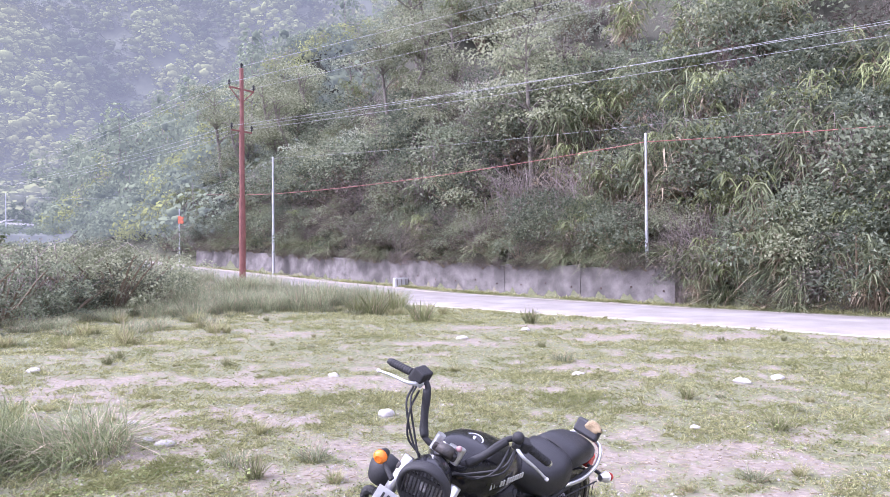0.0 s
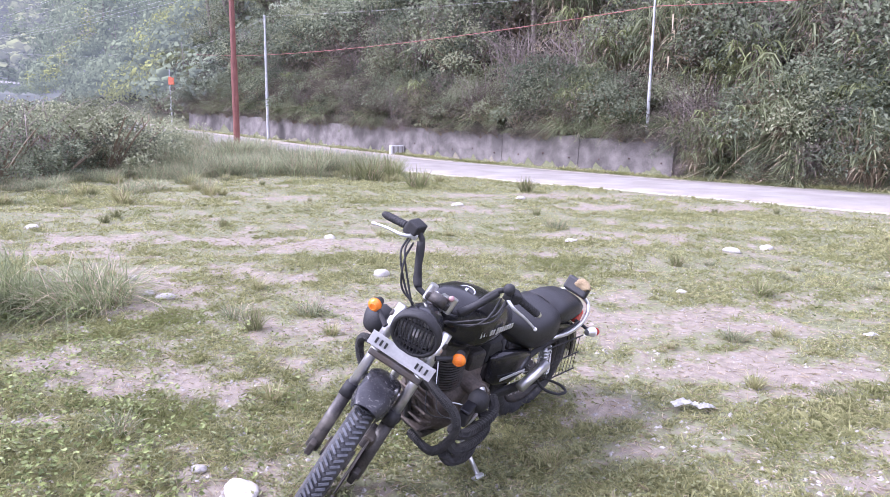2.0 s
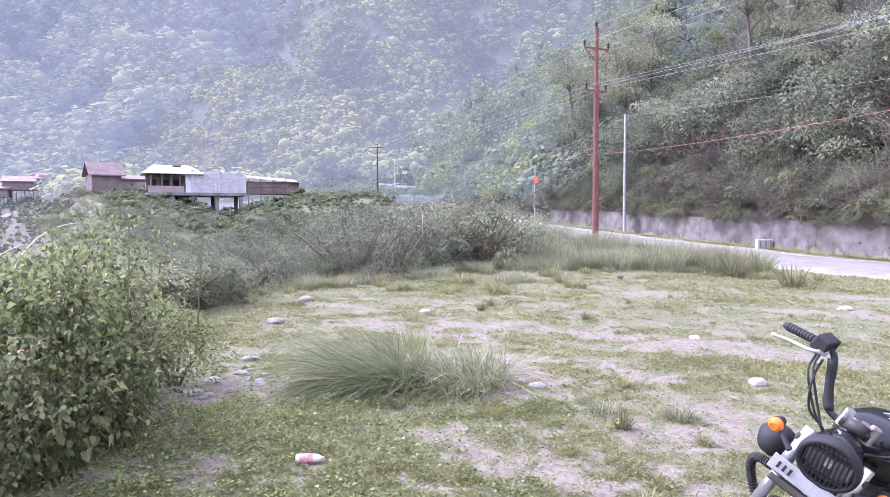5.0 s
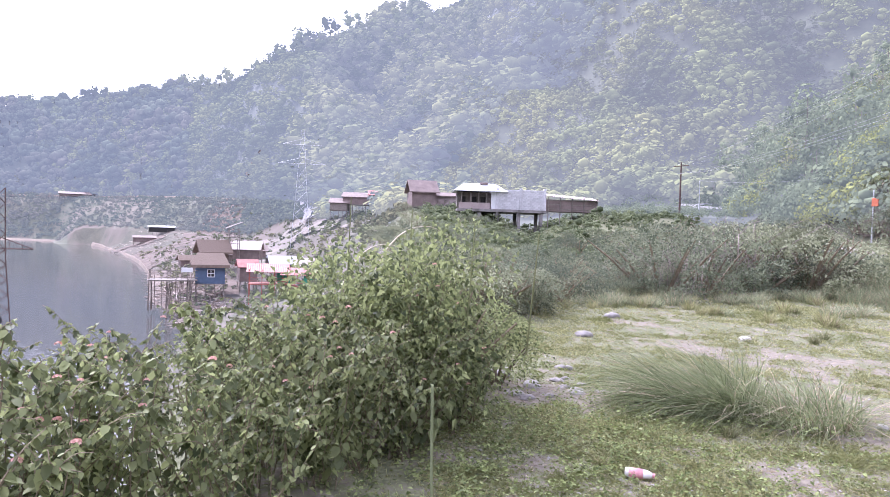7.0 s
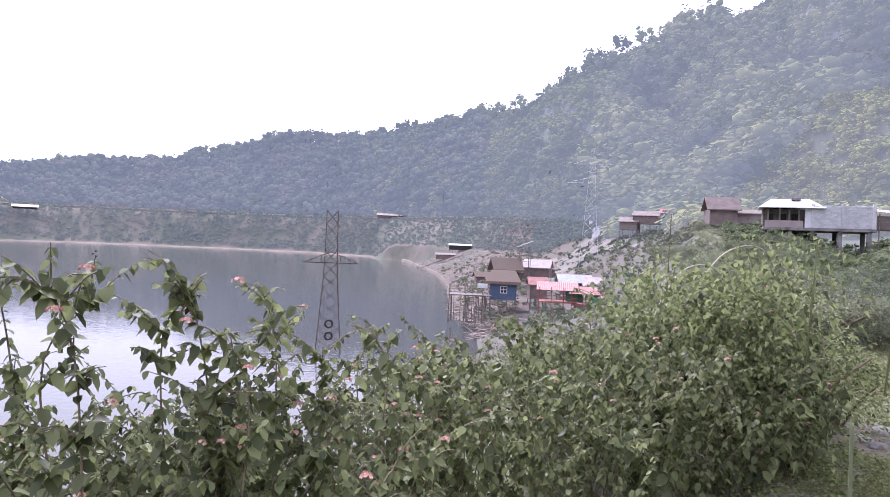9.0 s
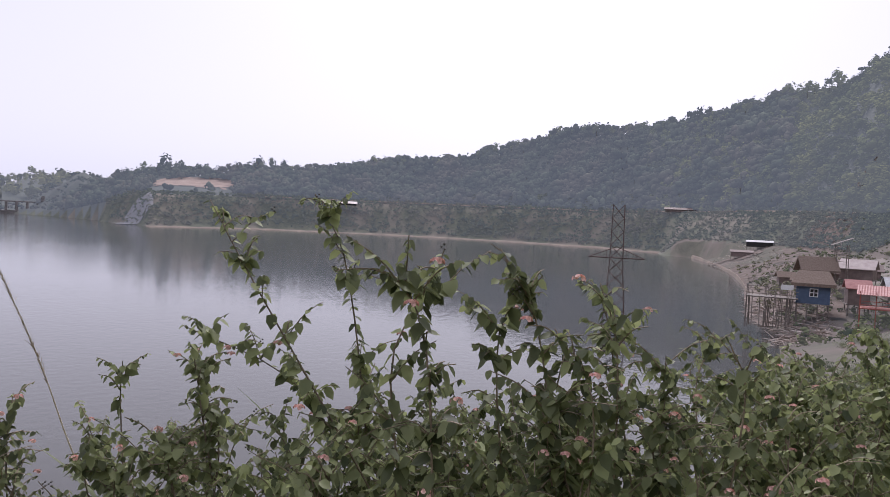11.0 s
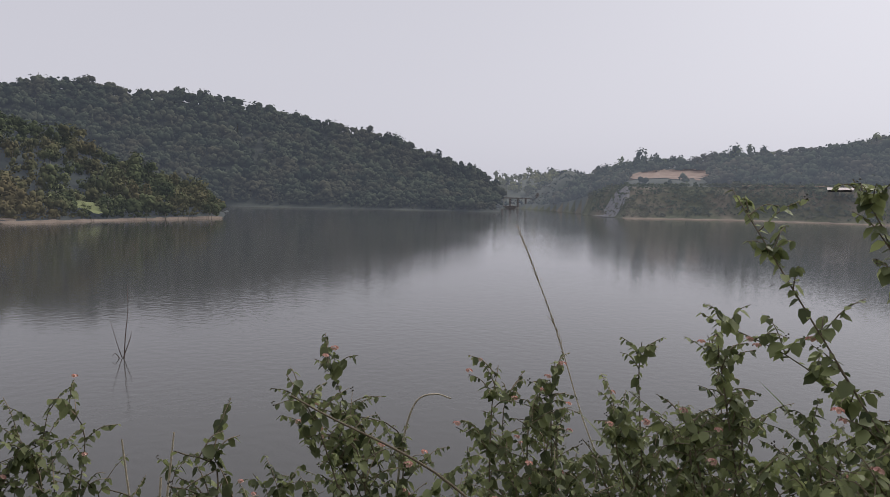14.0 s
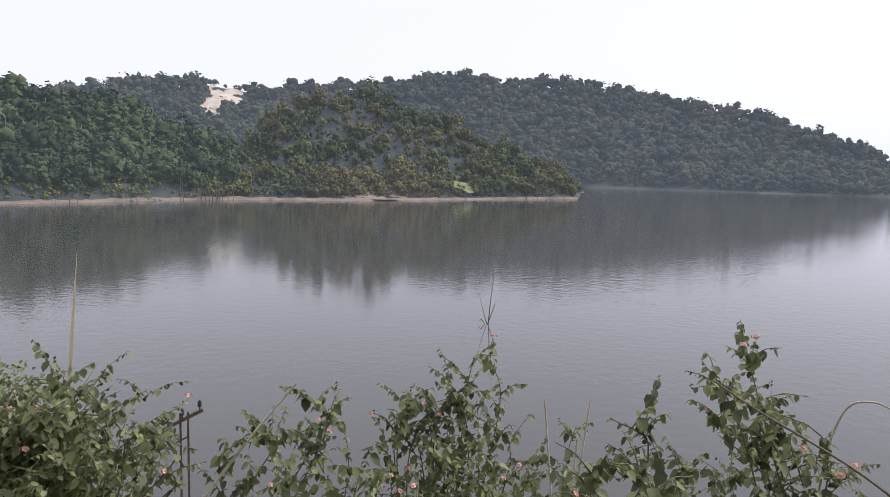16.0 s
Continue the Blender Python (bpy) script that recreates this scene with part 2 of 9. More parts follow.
def ground_material():
    m = material("grassy_soil", (0.140, 0.117, 0.093), (0.305, 0.264, 0.215), rough=0.95, scale=14.0, fine=170, bump=1.0, dist=0.012)
    n, l = m.node_tree.nodes, m.node_tree.links
    bsdf = n["Principled BSDF"]
    soil = bsdf.inputs["Base Color"].links[0].from_socket
    co = n.new("ShaderNodeTexCoord")
    tuft = n.new("ShaderNodeTexNoise")
    tuft.inputs["Scale"].default_value, tuft.inputs["Detail"].default_value = 26, 9
    l.new(co.outputs["Object"], tuft.inputs["Vector"])
    turf = n.new("ShaderNodeValToRGB")
    turf.color_ramp.elements[0].position, turf.color_ramp.elements[1].position = 0.35, 0.7
    turf.color_ramp.elements[0].color, turf.color_ramp.elements[1].color = (0.095, 0.105, 0.05, 1), (0.22, 0.225, 0.125, 1)
    l.new(tuft.outputs["Fac"], turf.inputs["Fac"])
    at = n.new("ShaderNodeAttribute")
    at.attribute_name = "cover"
    mixup = n.new("ShaderNodeMath")
    mixup.operation = "MULTIPLY_ADD"
    mixup.inputs[1].default_value = 1.1
    l.new(tuft.outputs["Fac"], mixup.inputs[0])
    l.new(at.outputs["Fac"], mixup.inputs[2])
    edge = n.new("ShaderNodeMapRange")
    edge.inputs["From Min"].default_value, edge.inputs["From Max"].default_value = 0.90, 1.20
    l.new(mixup.outputs[0], edge.inputs["Value"])
    over = n.new("ShaderNodeMix")
    over.data_type = "RGBA"
    l.new(edge.outputs["Result"], over.inputs["Factor"])
    l.new(soil, over.inputs["A"])
    l.new(turf.outputs["Color"], over.inputs["B"])
    # wooded ground is darkened in colour, for leaf litter and plant shade
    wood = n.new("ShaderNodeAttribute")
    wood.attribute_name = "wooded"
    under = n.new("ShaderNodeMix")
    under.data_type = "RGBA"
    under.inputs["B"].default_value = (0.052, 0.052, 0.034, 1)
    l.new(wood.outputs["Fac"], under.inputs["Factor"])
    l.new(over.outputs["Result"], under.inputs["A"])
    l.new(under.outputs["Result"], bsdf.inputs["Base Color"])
    return m


M_GROUND = ground_material()


def water_material():
    m = bpy.data.materials.new("lake_water")
    m.use_nodes = True
    n, l = m.node_tree.nodes, m.node_tree.links
    bsdf = n["Principled BSDF"]
    bsdf.inputs["Base Color"].default_value = (0.080, 0.079, 0.074, 1)
    bsdf.inputs["Roughness"].default_value = 0.07
    bsdf.inputs["IOR"].default_value = 1.33
    co = n.new("ShaderNodeTexCoord")
    patch = n.new("ShaderNodeTexNoise")
    patch.inputs["Scale"].default_value = 0.015
    ripple = n.new("ShaderNodeTexNoise")
    ripple.inputs["Scale"].default_value, ripple.inputs["Detail"].default_value = 1.1, 3
    l.new(co.outputs["Object"], patch.inputs["Vector"])
    l.new(co.outputs["Object"], ripple.inputs["Vector"])
    amt = n.new("ShaderNodeMapRange")
    amt.inputs["From Min"].default_value, amt.inputs["From Max"].default_value = 0.35, 0.7
    amt.inputs["To Min"].default_value, amt.inputs["To Max"].default_value = 0.26, 0.58
    l.new(patch.outputs["Fac"], amt.inputs["Value"])
    bp = n.new("ShaderNodeBump")
    bp.inputs["Distance"].default_value = 0.05
    l.new(amt.outputs["Result"], bp.inputs["Strength"])
    l.new(ripple.outputs["Fac"], bp.inputs["Height"])
    l.new(bp.outputs["Normal"], bsdf.inputs["Normal"])
    return m


M_WATER = water_material()

# motorcycle surfaces
M_PAINT = material("dusty_black_paint", (0.007, 0.007, 0.009), (0.018, 0.018, 0.021), rough=0.16, scale=5, fine=160, bump=0.03, stain=(0.05, 0.048, 0.043), stain_scale=9, stain_at=0.66)
M_FENDER = material("muddy_black_paint", (0.014, 0.014, 0.018), (0.040, 0.040, 0.045), rough=0.25, scale=6, fine=140, bump=0.1, stain=(0.17, 0.16, 0.15), stain_scale=70, stain_at=0.64)
M_LEATHER = material("black_leatherette", (0.010, 0.010, 0.012), (0.026, 0.026, 0.029), rough=0.45, scale=8, fine=260, bump=0.25, stain=(0.06, 0.057, 0.052), stain_scale=6, stain_at=0.68)
M_RUBBER = material("black_rubber", (0.012, 0.012, 0.013), (0.034, 0.034, 0.036), rough=0.7, scale=14, fine=160, bump=0.3)
M_TYRE = material("dusty_tyre_rubber", (0.022, 0.024, 0.028), (0.085, 0.085, 0.088), rough=0.85, scale=12, fine=160, bump=0.4, stain=(0.13, 0.12, 0.11), stain_scale=30, stain_at=0.62)
M_CHROME = material("worn_chrome", (0.55, 0.55, 0.56), (0.78, 0.78, 0.79), rough=0.3, metal=0.85, scale=10, fine=120, bump=0.05, stain=(0.42, 0.39, 0.36), stain_scale=14, stain_at=0.68)
M_ALLOY = material("dirty_cast_alloy", (0.026, 0.025, 0.025), (0.125, 0.118, 0.112), rough=0.6, metal=0.5, scale=12, fine=120, bump=0.35, stain=(0.105, 0.088, 0.072), stain_scale=8, stain_at=0.55)
M_CASE = material("muddy_engine_casting", (0.040, 0.034, 0.030), (0.190, 0.160, 0.135), rough=0.75, metal=0.2, scale=14, fine=90, bump=0.5, stain=(0.25, 0.205, 0.165), stain_scale=9, stain_at=0.60)
M_SLIDER = material("dusty_fork_slider", (0.030, 0.028, 0.028), (0.110, 0.102, 0.095), rough=0.55, metal=0.2, scale=8, fine=120, bump=0.15, stain=(0.24, 0.22, 0.19), stain_scale=8, stain_at=0.58)
M_ROPE = material("black_wound_rope", (0.012, 0.012, 0.013), (0.055, 0.054, 0.052), rough=0.75, scale=30, fine=300, bump=0.6)
M_AMBER = material("amber_lens", (0.75, 0.16, 0.015), (0.95, 0.30, 0.03), rough=0.15, scale=40, fine=300, bump=0.2)
M_CLEAR = material("clear_lens", (0.65, 0.62, 0.60), (0.85, 0.83, 0.82), rough=0.12, scale=40, fine=300, bump=0.2)
M_REDLENS = material("red_lens", (0.45, 0.05, 0.04), (0.65, 0.10, 0.08), rough=0.2, scale=40, fine=300, bump=0.1)
M_PLATE = material("white_plate_enamel", (0.42, 0.42, 0.42), (0.60, 0.60, 0.60), rough=0.4, scale=10, fine=90, bump=0.05, stain=(0.42, 0.39, 0.35), stain_scale=12, stain_at=0.66)
M_INK = material("black_ink", (0.02, 0.02, 0.02), (0.05, 0.05, 0.05), rough=0.6, bump=0)
M_SILVER = material("silver_transfer", (0.55, 0.56, 0.58), (0.75, 0.76, 0.78), rough=0.35, metal=0.6, scale=20, bump=0)
M_FOAM = material("torn_tan_foam", (0.20, 0.145, 0.080), (0.46, 0.36, 0.215), rough=0.95, scale=14, fine=120, bump=0.7)
M_REFLECT = material("headlamp_reflector", (0.45, 0.45, 0.46), (0.80, 0.80, 0.81), rough=0.25, metal=0.7, scale=18, fine=60, bump=0.2)
M_TREAD = material("dusty_tread_rubber", (0.070, 0.076, 0.090), (0.150, 0.155, 0.170), rough=0.85, scale=30, fine=160, bump=0.3)
M_DULLPINK = material("dull_pink_lens", (0.35, 0.20, 0.20), (0.50, 0.32, 0.32), rough=0.3, scale=40, fine=200, bump=0)

# ---------------------------------------------------------------- building kit
RNG = np.random.default_rng(7)


def mesh_of(name, V, F, mat, smooth=False):
    """A mesh from vertex rows and faces that all have the same number of corners."""
    V, F = np.asarray(V, np.float32).reshape(-1, 3), np.asarray(F, np.int32)
    me = bpy.data.meshes.new(name)
    k = F.shape[1]
    me.vertices.add(len(V))
    me.vertices.foreach_set("co", V.ravel())
    me.loops.add(F.size)
    me.loops.foreach_set("vertex_index", F.ravel())
    me.polygons.add(len(F))
    me.polygons.foreach_set("loop_start", np.arange(len(F), dtype=np.int32) * k)
    me.polygons.foreach_set("loop_total", np.full(len(F), k, np.int32))
    me.polygons.foreach_set("use_smooth", np.full(len(F), smooth))
    me.update(calc_edges=True)
    me.materials.append(mat)
    return me


def child(name, me, parent, label=""):
    ob = new(name, me)
    ob.parent = parent
    return tagged(ob, label)


def part(name, bm, mat, parent, label="", smooth=False):
    me = bpy.data.meshes.new(name)
    if smooth:
        for f in bm.faces:
            f.smooth = True
    bm.to_mesh(me)
    bm.free()
    me.materials.append(mat)
    return child(name, me, parent, label)


def thing(name, label, category, m=None, group="", kind=""):
    ob = new(name)
    if m is not None:
        ob.matrix_basis = m
    return tagged(ob, label, category, group, kind)


def unit(v):
    return v / np.maximum(np.linalg.norm(v, axis=-1, keepdims=True), 1e-9)


def leaves(P, D, L, W, fold=0.3, droop=0.2, rng=RNG):
    """Folded leaves: rows of base, way, length, width."""
    n = len(P)
    D = unit(D)
    side = unit(np.cross(D, unit(rng.normal(size=(n, 3)) * 0.5 + (0, 0, 1))))
    N = np.cross(side, D)
    L, W = np.broadcast_to(L, n)[:, None], np.broadcast_to(W, n)[:, None]
    drop = np.array((0, 0, 1.0)) * L * droop
    V = np.stack([P, P + D * L * 0.4 + side * W * 0.5 + N * W * fold, P + D * L - drop, P + D * L * 0.4 - side * W * 0.5 + N * W * fold], 1)
    i = np.arange(n)[:, None] * 4
    return V.reshape(-1, 3), np.concatenate([i + (0, 1, 2), i + (0, 2, 3)])


def blades(P, D, L, W, bend, rng=RNG, fall=(0.6, 0.9)):
    """Arching blades in three lengths: rows of base, first way, length, width, how far they bow over."""
    n = len(P)
    D = unit(D)
    out = D * (1, 1, 0) + rng.normal(size=(n, 3)) * (0.05, 0.05, 0)
    out = unit(out)
    side = unit(np.cross(D, out + (0, 0, 0.3)) + rng.normal(size=(n, 3)) * 0.3)
    L, W, bend = (np.broadcast_to(a, n)[:, None] for a in (L, W, bend))
    V = []
    for s, w in ((0, 0.7), (0.35, 1.0), (0.7, 0.75), (1.0, 0.0)):
        c = P + L * (D * s + bend * s * s * (out * fall[0] - np.array((0, 0, fall[1]))))
        V += [c] if w == 0 else [c - side * W * w / 2, c + side * W * w / 2]
    V = np.stack(V, 1)
    i = np.arange(n)[:, None] * 7
    F = np.concatenate([i + t for t in ((0, 1, 3), (0, 3, 2), (2, 3, 5), (2, 5, 4), (4, 5, 6))])
    return V.reshape(-1, 3), F


def join(*pairs):
    V, F, k = [], [], 0
    for v, f in pairs:
        V.append(v)
        F.append(f + k)
        k += len(v)
    return np.concatenate(V), np.concatenate(F)


def tubes(paths, radii, sides=5):
    """Round tubes along polylines that all have the same number of points; radii: one per point."""
    V, F, k = [], [], 0
    for path, rad in zip(paths, radii):
        path = np.asarray(path, float)
        m = len(path)
        tan = unit(np.gradient(path, axis=0))
        ref = np.where(np.abs(tan[:, 2:3]) > 0.9, (1.0, 0, 0), (0, 0, 1.0))
        a = unit(np.cross(tan, ref))
        b = np.cross(tan, a)
        ang = np.arange(sides) * 2 * np.pi / sides
        ring = path[:, None] + np.broadcast_to(rad, m)[:, None, None] * (a[:, None] * np.cos(ang)[None, :, None] + b[:, None] * np.sin(ang)[None, :, None])
        V.append(ring.reshape(-1, 3))
        for j in range(m - 1):
            for s in range(sides):
                t = (s + 1) % sides
                F += [(k + j * sides + s, k + j * sides + t, k + (j + 1) * sides + t, k + (j + 1) * sides + s)]
        k += m * sides
    return np.concatenate(V), np.array(F, np.int32)


def quads_to_tris(F):
    return np.concatenate([F[:, [0, 1, 2]], F[:, [0, 2, 3]]])


def box_bm(bm, size, at=(0, 0, 0), bevel=0.0, turn=None):
    """Adds a box (full size, centre) to bm."""
    m = Matrix.Translation(at) @ (turn if turn is not None else Matrix()) @ Matrix.Diagonal((*size, 1))
    r = bmesh.ops.create_cube(bm, size=1, matrix=m)
    if bevel:
        edges = list({e for v in r["verts"] for e in v.link_edges})
        bmesh.ops.bevel(bm, geom=edges, offset=bevel, segments=2, affect="EDGES", profile=0.5)
    return bm


def box(size, at=(0, 0, 0), bevel=0.0, turn=None):
    return box_bm(bmesh.new(), size, at, bevel, turn)


def rod_bm(bm, a, b, r1, r2=None, sides=10):
    """Adds a round bar from a to b to bm."""
    a, b = Vector(a), Vector(b)
    turn = (b - a).to_track_quat("Z", "Y").to_matrix().to_4x4()
    bmesh.ops.create_cone(bm, cap_ends=True, segments=sides, radius1=r1, radius2=r1 if r2 is None else r2, depth=(b - a).length,
                          matrix=Matrix.Translation((a + b) / 2) @ turn)
    return bm


def rod(a, b, r1, r2=None, sides=10):
    return rod_bm(bmesh.new(), a, b, r1, r2, sides)


def tube_bm(path, r, sides=8):
    """A bmesh tube along a path; r: radius or one per point."""
    V, F = tubes([path], [r], sides)
    bm = bmesh.new()
    vs = [bm.verts.new(v) for v in V]
    for f in F:
        bm.faces.new([vs[i] for i in f])
    n = len(path)
    bm.faces.new(vs[:sides][::-1])
    bm.faces.new(vs[(n - 1) * sides:])
    return bm


def spline(points, n=16):
    """A smooth path through the points."""
    p = np.asarray(points, float)
    p = np.concatenate([[2 * p[0] - p[1]], p, [2 * p[-1] - p[-2]]])
    out = []
    for t in np.linspace(0, len(p) - 3 - 1e-6, n):
        i = int(t)
        u = t - i
        a, b, c, d = p[i:i + 4]
        out.append(0.5 * (2 * b + (c - a) * u + (2 * a - 5 * b + 4 * c - d) * u * u + (3 * b - a - 3 * c + d) * u ** 3))
    return np.array(out)


def loft(sections, n=22):
    """A closed skin through rounded sections: x, middle y, middle z, half width, half height, squareness."""
    bm = bmesh.new()
    rings = []
    for x, cy, cz, hw, hh, e in sections:
        ring = []
        for k in range(n):
            a = 2 * math.pi * k / n
            c, s = math.cos(a), math.sin(a)
            ring.append(bm.verts.new((x, cy + hw * math.copysign(abs(c) ** (2 / e), c), cz + hh * math.copysign(abs(s) ** (2 / e), s))))
        rings.append(ring)
    for p, q in zip(rings, rings[1:]):
        for k in range(n):
            bm.faces.new((p[k], p[(k + 1) % n], q[(k + 1) % n], q[k]))
    bm.faces.new(rings[0][::-1])
    bm.faces.new(rings[-1])
    bmesh.ops.recalc_face_normals(bm, faces=bm.faces)
    return bm


def torus_bm(R, r, width, n=48, m=14, power=2.4):
    """A ring round the y axis whose section is a rounded box: r deep, width wide."""
    bm = bmesh.new()
    rings = []
    for i in range(n):
        a = 2 * math.pi * i / n
        ring = []
        for j in range(m):
            b = 2 * math.pi * j / m
            c, s = math.cos(b), math.sin(b)
            rr = R + r * math.copysign(abs(c) ** (2 / power), c)
            y = width / 2 * math.copysign(abs(s) ** (2 / power), s)
            ring.append(bm.verts.new((rr * math.cos(a), y, rr * math.sin(a))))
        rings.append(ring)
    for i in range(n):
        p, q = rings[i], rings[(i + 1) % n]
        for j in range(m):
            bm.faces.new((p[j], p[(j + 1) % m], q[(j + 1) % m], q[j]))
    bmesh.ops.recalc_face_normals(bm, faces=bm.faces)
    return bm


def moved(bm, at):
    bmesh.ops.translate(bm, verts=bm.verts, vec=at)
    return bm

# ---------------------------------------------------------------- the lie of the land
LAKE = -12.0


def lattice(ix, iy):
    s = np.sin(ix * 127.1 + iy * 311.7) * 43758.5453
    return s - np.floor(s)


def value_noise(x, y):
    ix, iy = np.floor(x), np.floor(y)
    u, v = x - ix, y - iy
    u, v = u * u * (3 - 2 * u), v * v * (3 - 2 * v)
    return ((lattice(ix, iy) * (1 - u) + lattice(ix + 1, iy) * u) * (1 - v) + (lattice(ix, iy + 1) * (1 - u) + lattice(ix + 1, iy + 1) * u) * v) * 2 - 1


def rough_noise(x, y):
    return value_noise(x, y) + 0.5 * value_noise(2.1 * x + 7, 2.1 * y) + 0.25 * value_noise(4.3 * x, 4.3 * y + 3)


def by_way(keys):
    xs, ys = zip(*keys)
    return lambda a: np.interp(a, xs, ys, period=360)


def smooth(x):
    x = np.clip(x, 0, 1)
    return x * x * (3 - 2 * x)


# by compass way in degrees (0 ahead at the start, turning left): the bank's edge, its foot, the far shore, its bench, the crest
EDGE = by_way([(0, 70), (38, 50), (46, 32), (55, 28), (60, 14), (64, 8), (70, 6), (80, 4.5), (95, 4), (120, 3.4), (175, 3.4), (195, 4.2), (215, 8), (240, 30), (300, 60)])
FOOT_R = by_way([(0, 90), (38, 68), (44, 68), (49, 72), (55, 78), (60, 82), (64, 92), (70, 102), (75, 98), (80, 45), (90, 30), (120, 25), (195, 26), (215, 32), (240, 60), (300, 90)])
FOOT_Z = by_way([(0, 2), (38, 3.2), (44, 3.2), (49, 1.0), (54, 4.0), (59, 4.0), (62, 0.0), (66, -6.5), (70, -9.5), (75, -11.5), (80, -13.5), (215, -13.5), (240, -1), (300, 0)])
SHORE_R = by_way([(0, 120), (40, 100), (55, 150), (66, 175), (72, 185), (76, 160), (78.4, 172), (79.3, 250), (81.4, 375), (83.4, 490), (90, 560), (98, 620), (107, 660), (117, 660),
                  (125, 600), (128, 720), (130, 1100), (134.6, 1100), (135.5, 960), (145, 800), (156.6, 740), (157.2, 385), (163, 350), (170, 312), (177, 290),
                  (184, 285), (190, 274), (196, 256), (202, 247), (215, 230), (240, 180), (300, 150)])
SHORE_Z = by_way([(0, 6), (40, 5), (55, 5.5), (62, 5.5), (66, 3), (70, -4), (72, -8), (76, -11.7), (78.7, -12.4), (215, -12.4), (240, 2), (300, 6)])
BENCH_R = by_way([(0, 140), (40, 130), (55, 190), (66, 235), (71, 290), (76, 400), (79.3, 460), (82, 540), (90, 620), (107, 730), (125, 680), (128, 760), (134.6, 1150), (136, 945), (139, 893), (145, 815),
                  (156.6, 752), (157.2, 392), (190, 280), (202, 252), (240, 200), (300, 170)])
BENCH_Z = by_way([(0, 12), (40, 10), (55, 7), (62, 7), (66, 8.5), (71, 11), (76, 15), (79.3, 16.5), (82, 17.5), (90, 18), (107, 20), (120, 18), (126, 16), (131, -5), (135, -8), (137, -4), (155, -5), (156.2, -11.6), (157.6, -11.6), (159, -7), (202, -6), (240, 8), (300, 14)])
CREST_R = by_way([(0, 560), (30, 520), (54, 520), (68, 500), (76, 590), (84, 690), (95, 800), (127, 900), (132, 2600), (136, 990), (139, 930), (151, 960), (156.6, 1000), (157.2, 480), (163, 440),
                  (172, 400), (177, 390), (181, 400), (184, 560), (188, 380), (195, 330), (202, 330), (240, 400), (300, 500)])
CREST_S = by_way([(0, 0.70), (20, 0.62), (30, 0.55), (45, 0.40), (54, 0.33), (56.3, 0.315), (60.8, 0.29), (68, 0.244), (73.5, 0.184), (78.5, 0.166), (85, 0.138), (93, 0.130), (97, 0.108), (101.6, 0.083),
                  (106, 0.082), (110, 0.068), (120, 0.050), (124, 0.048), (127, 0.035), (129, 0.033), (131, 0.036), (133, 0.032), (135, 0.024), (136, 0.018), (137, 0.034), (139, 0.040), (143.5, 0.068),
                  (151, 0.097), (155.5, 0.108), (156.3, -0.013), (156.6, -0.013), (157.2, -0.027), (160, -0.005), (163, 0.02), (168, 0.05), (172, 0.075), (177, 0.088), (181, 0.075), (184, 0.03), (187.5, 0.02), (191, 0.045), (196, 0.06),
                  (202, 0.065), (240, 0.25), (300, 0.5)])
# a second line of hills behind the headland
BACK_S = by_way([(0, 0.1), (135, 0), (150, 0.08), (156.6, 0.113), (162, 0.119), (167, 0.128), (172, 0.114), (177, 0.106), (182, 0.092), (186, 0.104), (191, 0.104), (195, 0.078),
                 (202, 0.076), (240, 0.2), (300, 0.1)])
ROAD_A, ROAD_D, ROAD_N = np.array((4.4, 19.2)), np.array((-0.722, 0.692)), np.array((0.692, 0.722))


def road_z(y):
    return np.interp(y, (0, 22, 28, 35, 41, 48, 60, 80, 140), (0, 0, 0.1, 0.4, 0.75, 1.15, 1.9, 3.0, 6.0))


def folds(x, y):
    """Spurs (1) and gullies (-1) that run slanting down the mountain sides."""
    r, a = np.hypot(x, y), np.degrees(np.arctan2(-x, y))
    q = a * 0.105 - 2.1 * np.log(np.maximum(r, 1)) + 0.35 * rough_noise(x * 0.006, y * 0.006)
    return 4 * np.abs(q - np.floor(q) - 0.5) - 1


def beach(a, r):
    """The bare beach below the village, rising from the waterline to a terrace."""
    line = np.interp(r, (90, 113, 131, 240, 263, 335, 520, 700), (74, 76.6, 78.3, 78.6, 79.4, 81, 82.6, 83))
    terrace = np.interp(r, (100, 120, 132, 160, 250, 350, 450), (-10.5, -8.8, -6.2, -4.8, -3.2, -2.2, -1.2))
    return np.maximum(np.minimum(LAKE + 0.4 * (line - a) * r * np.pi / 180, terrace), -13.6)


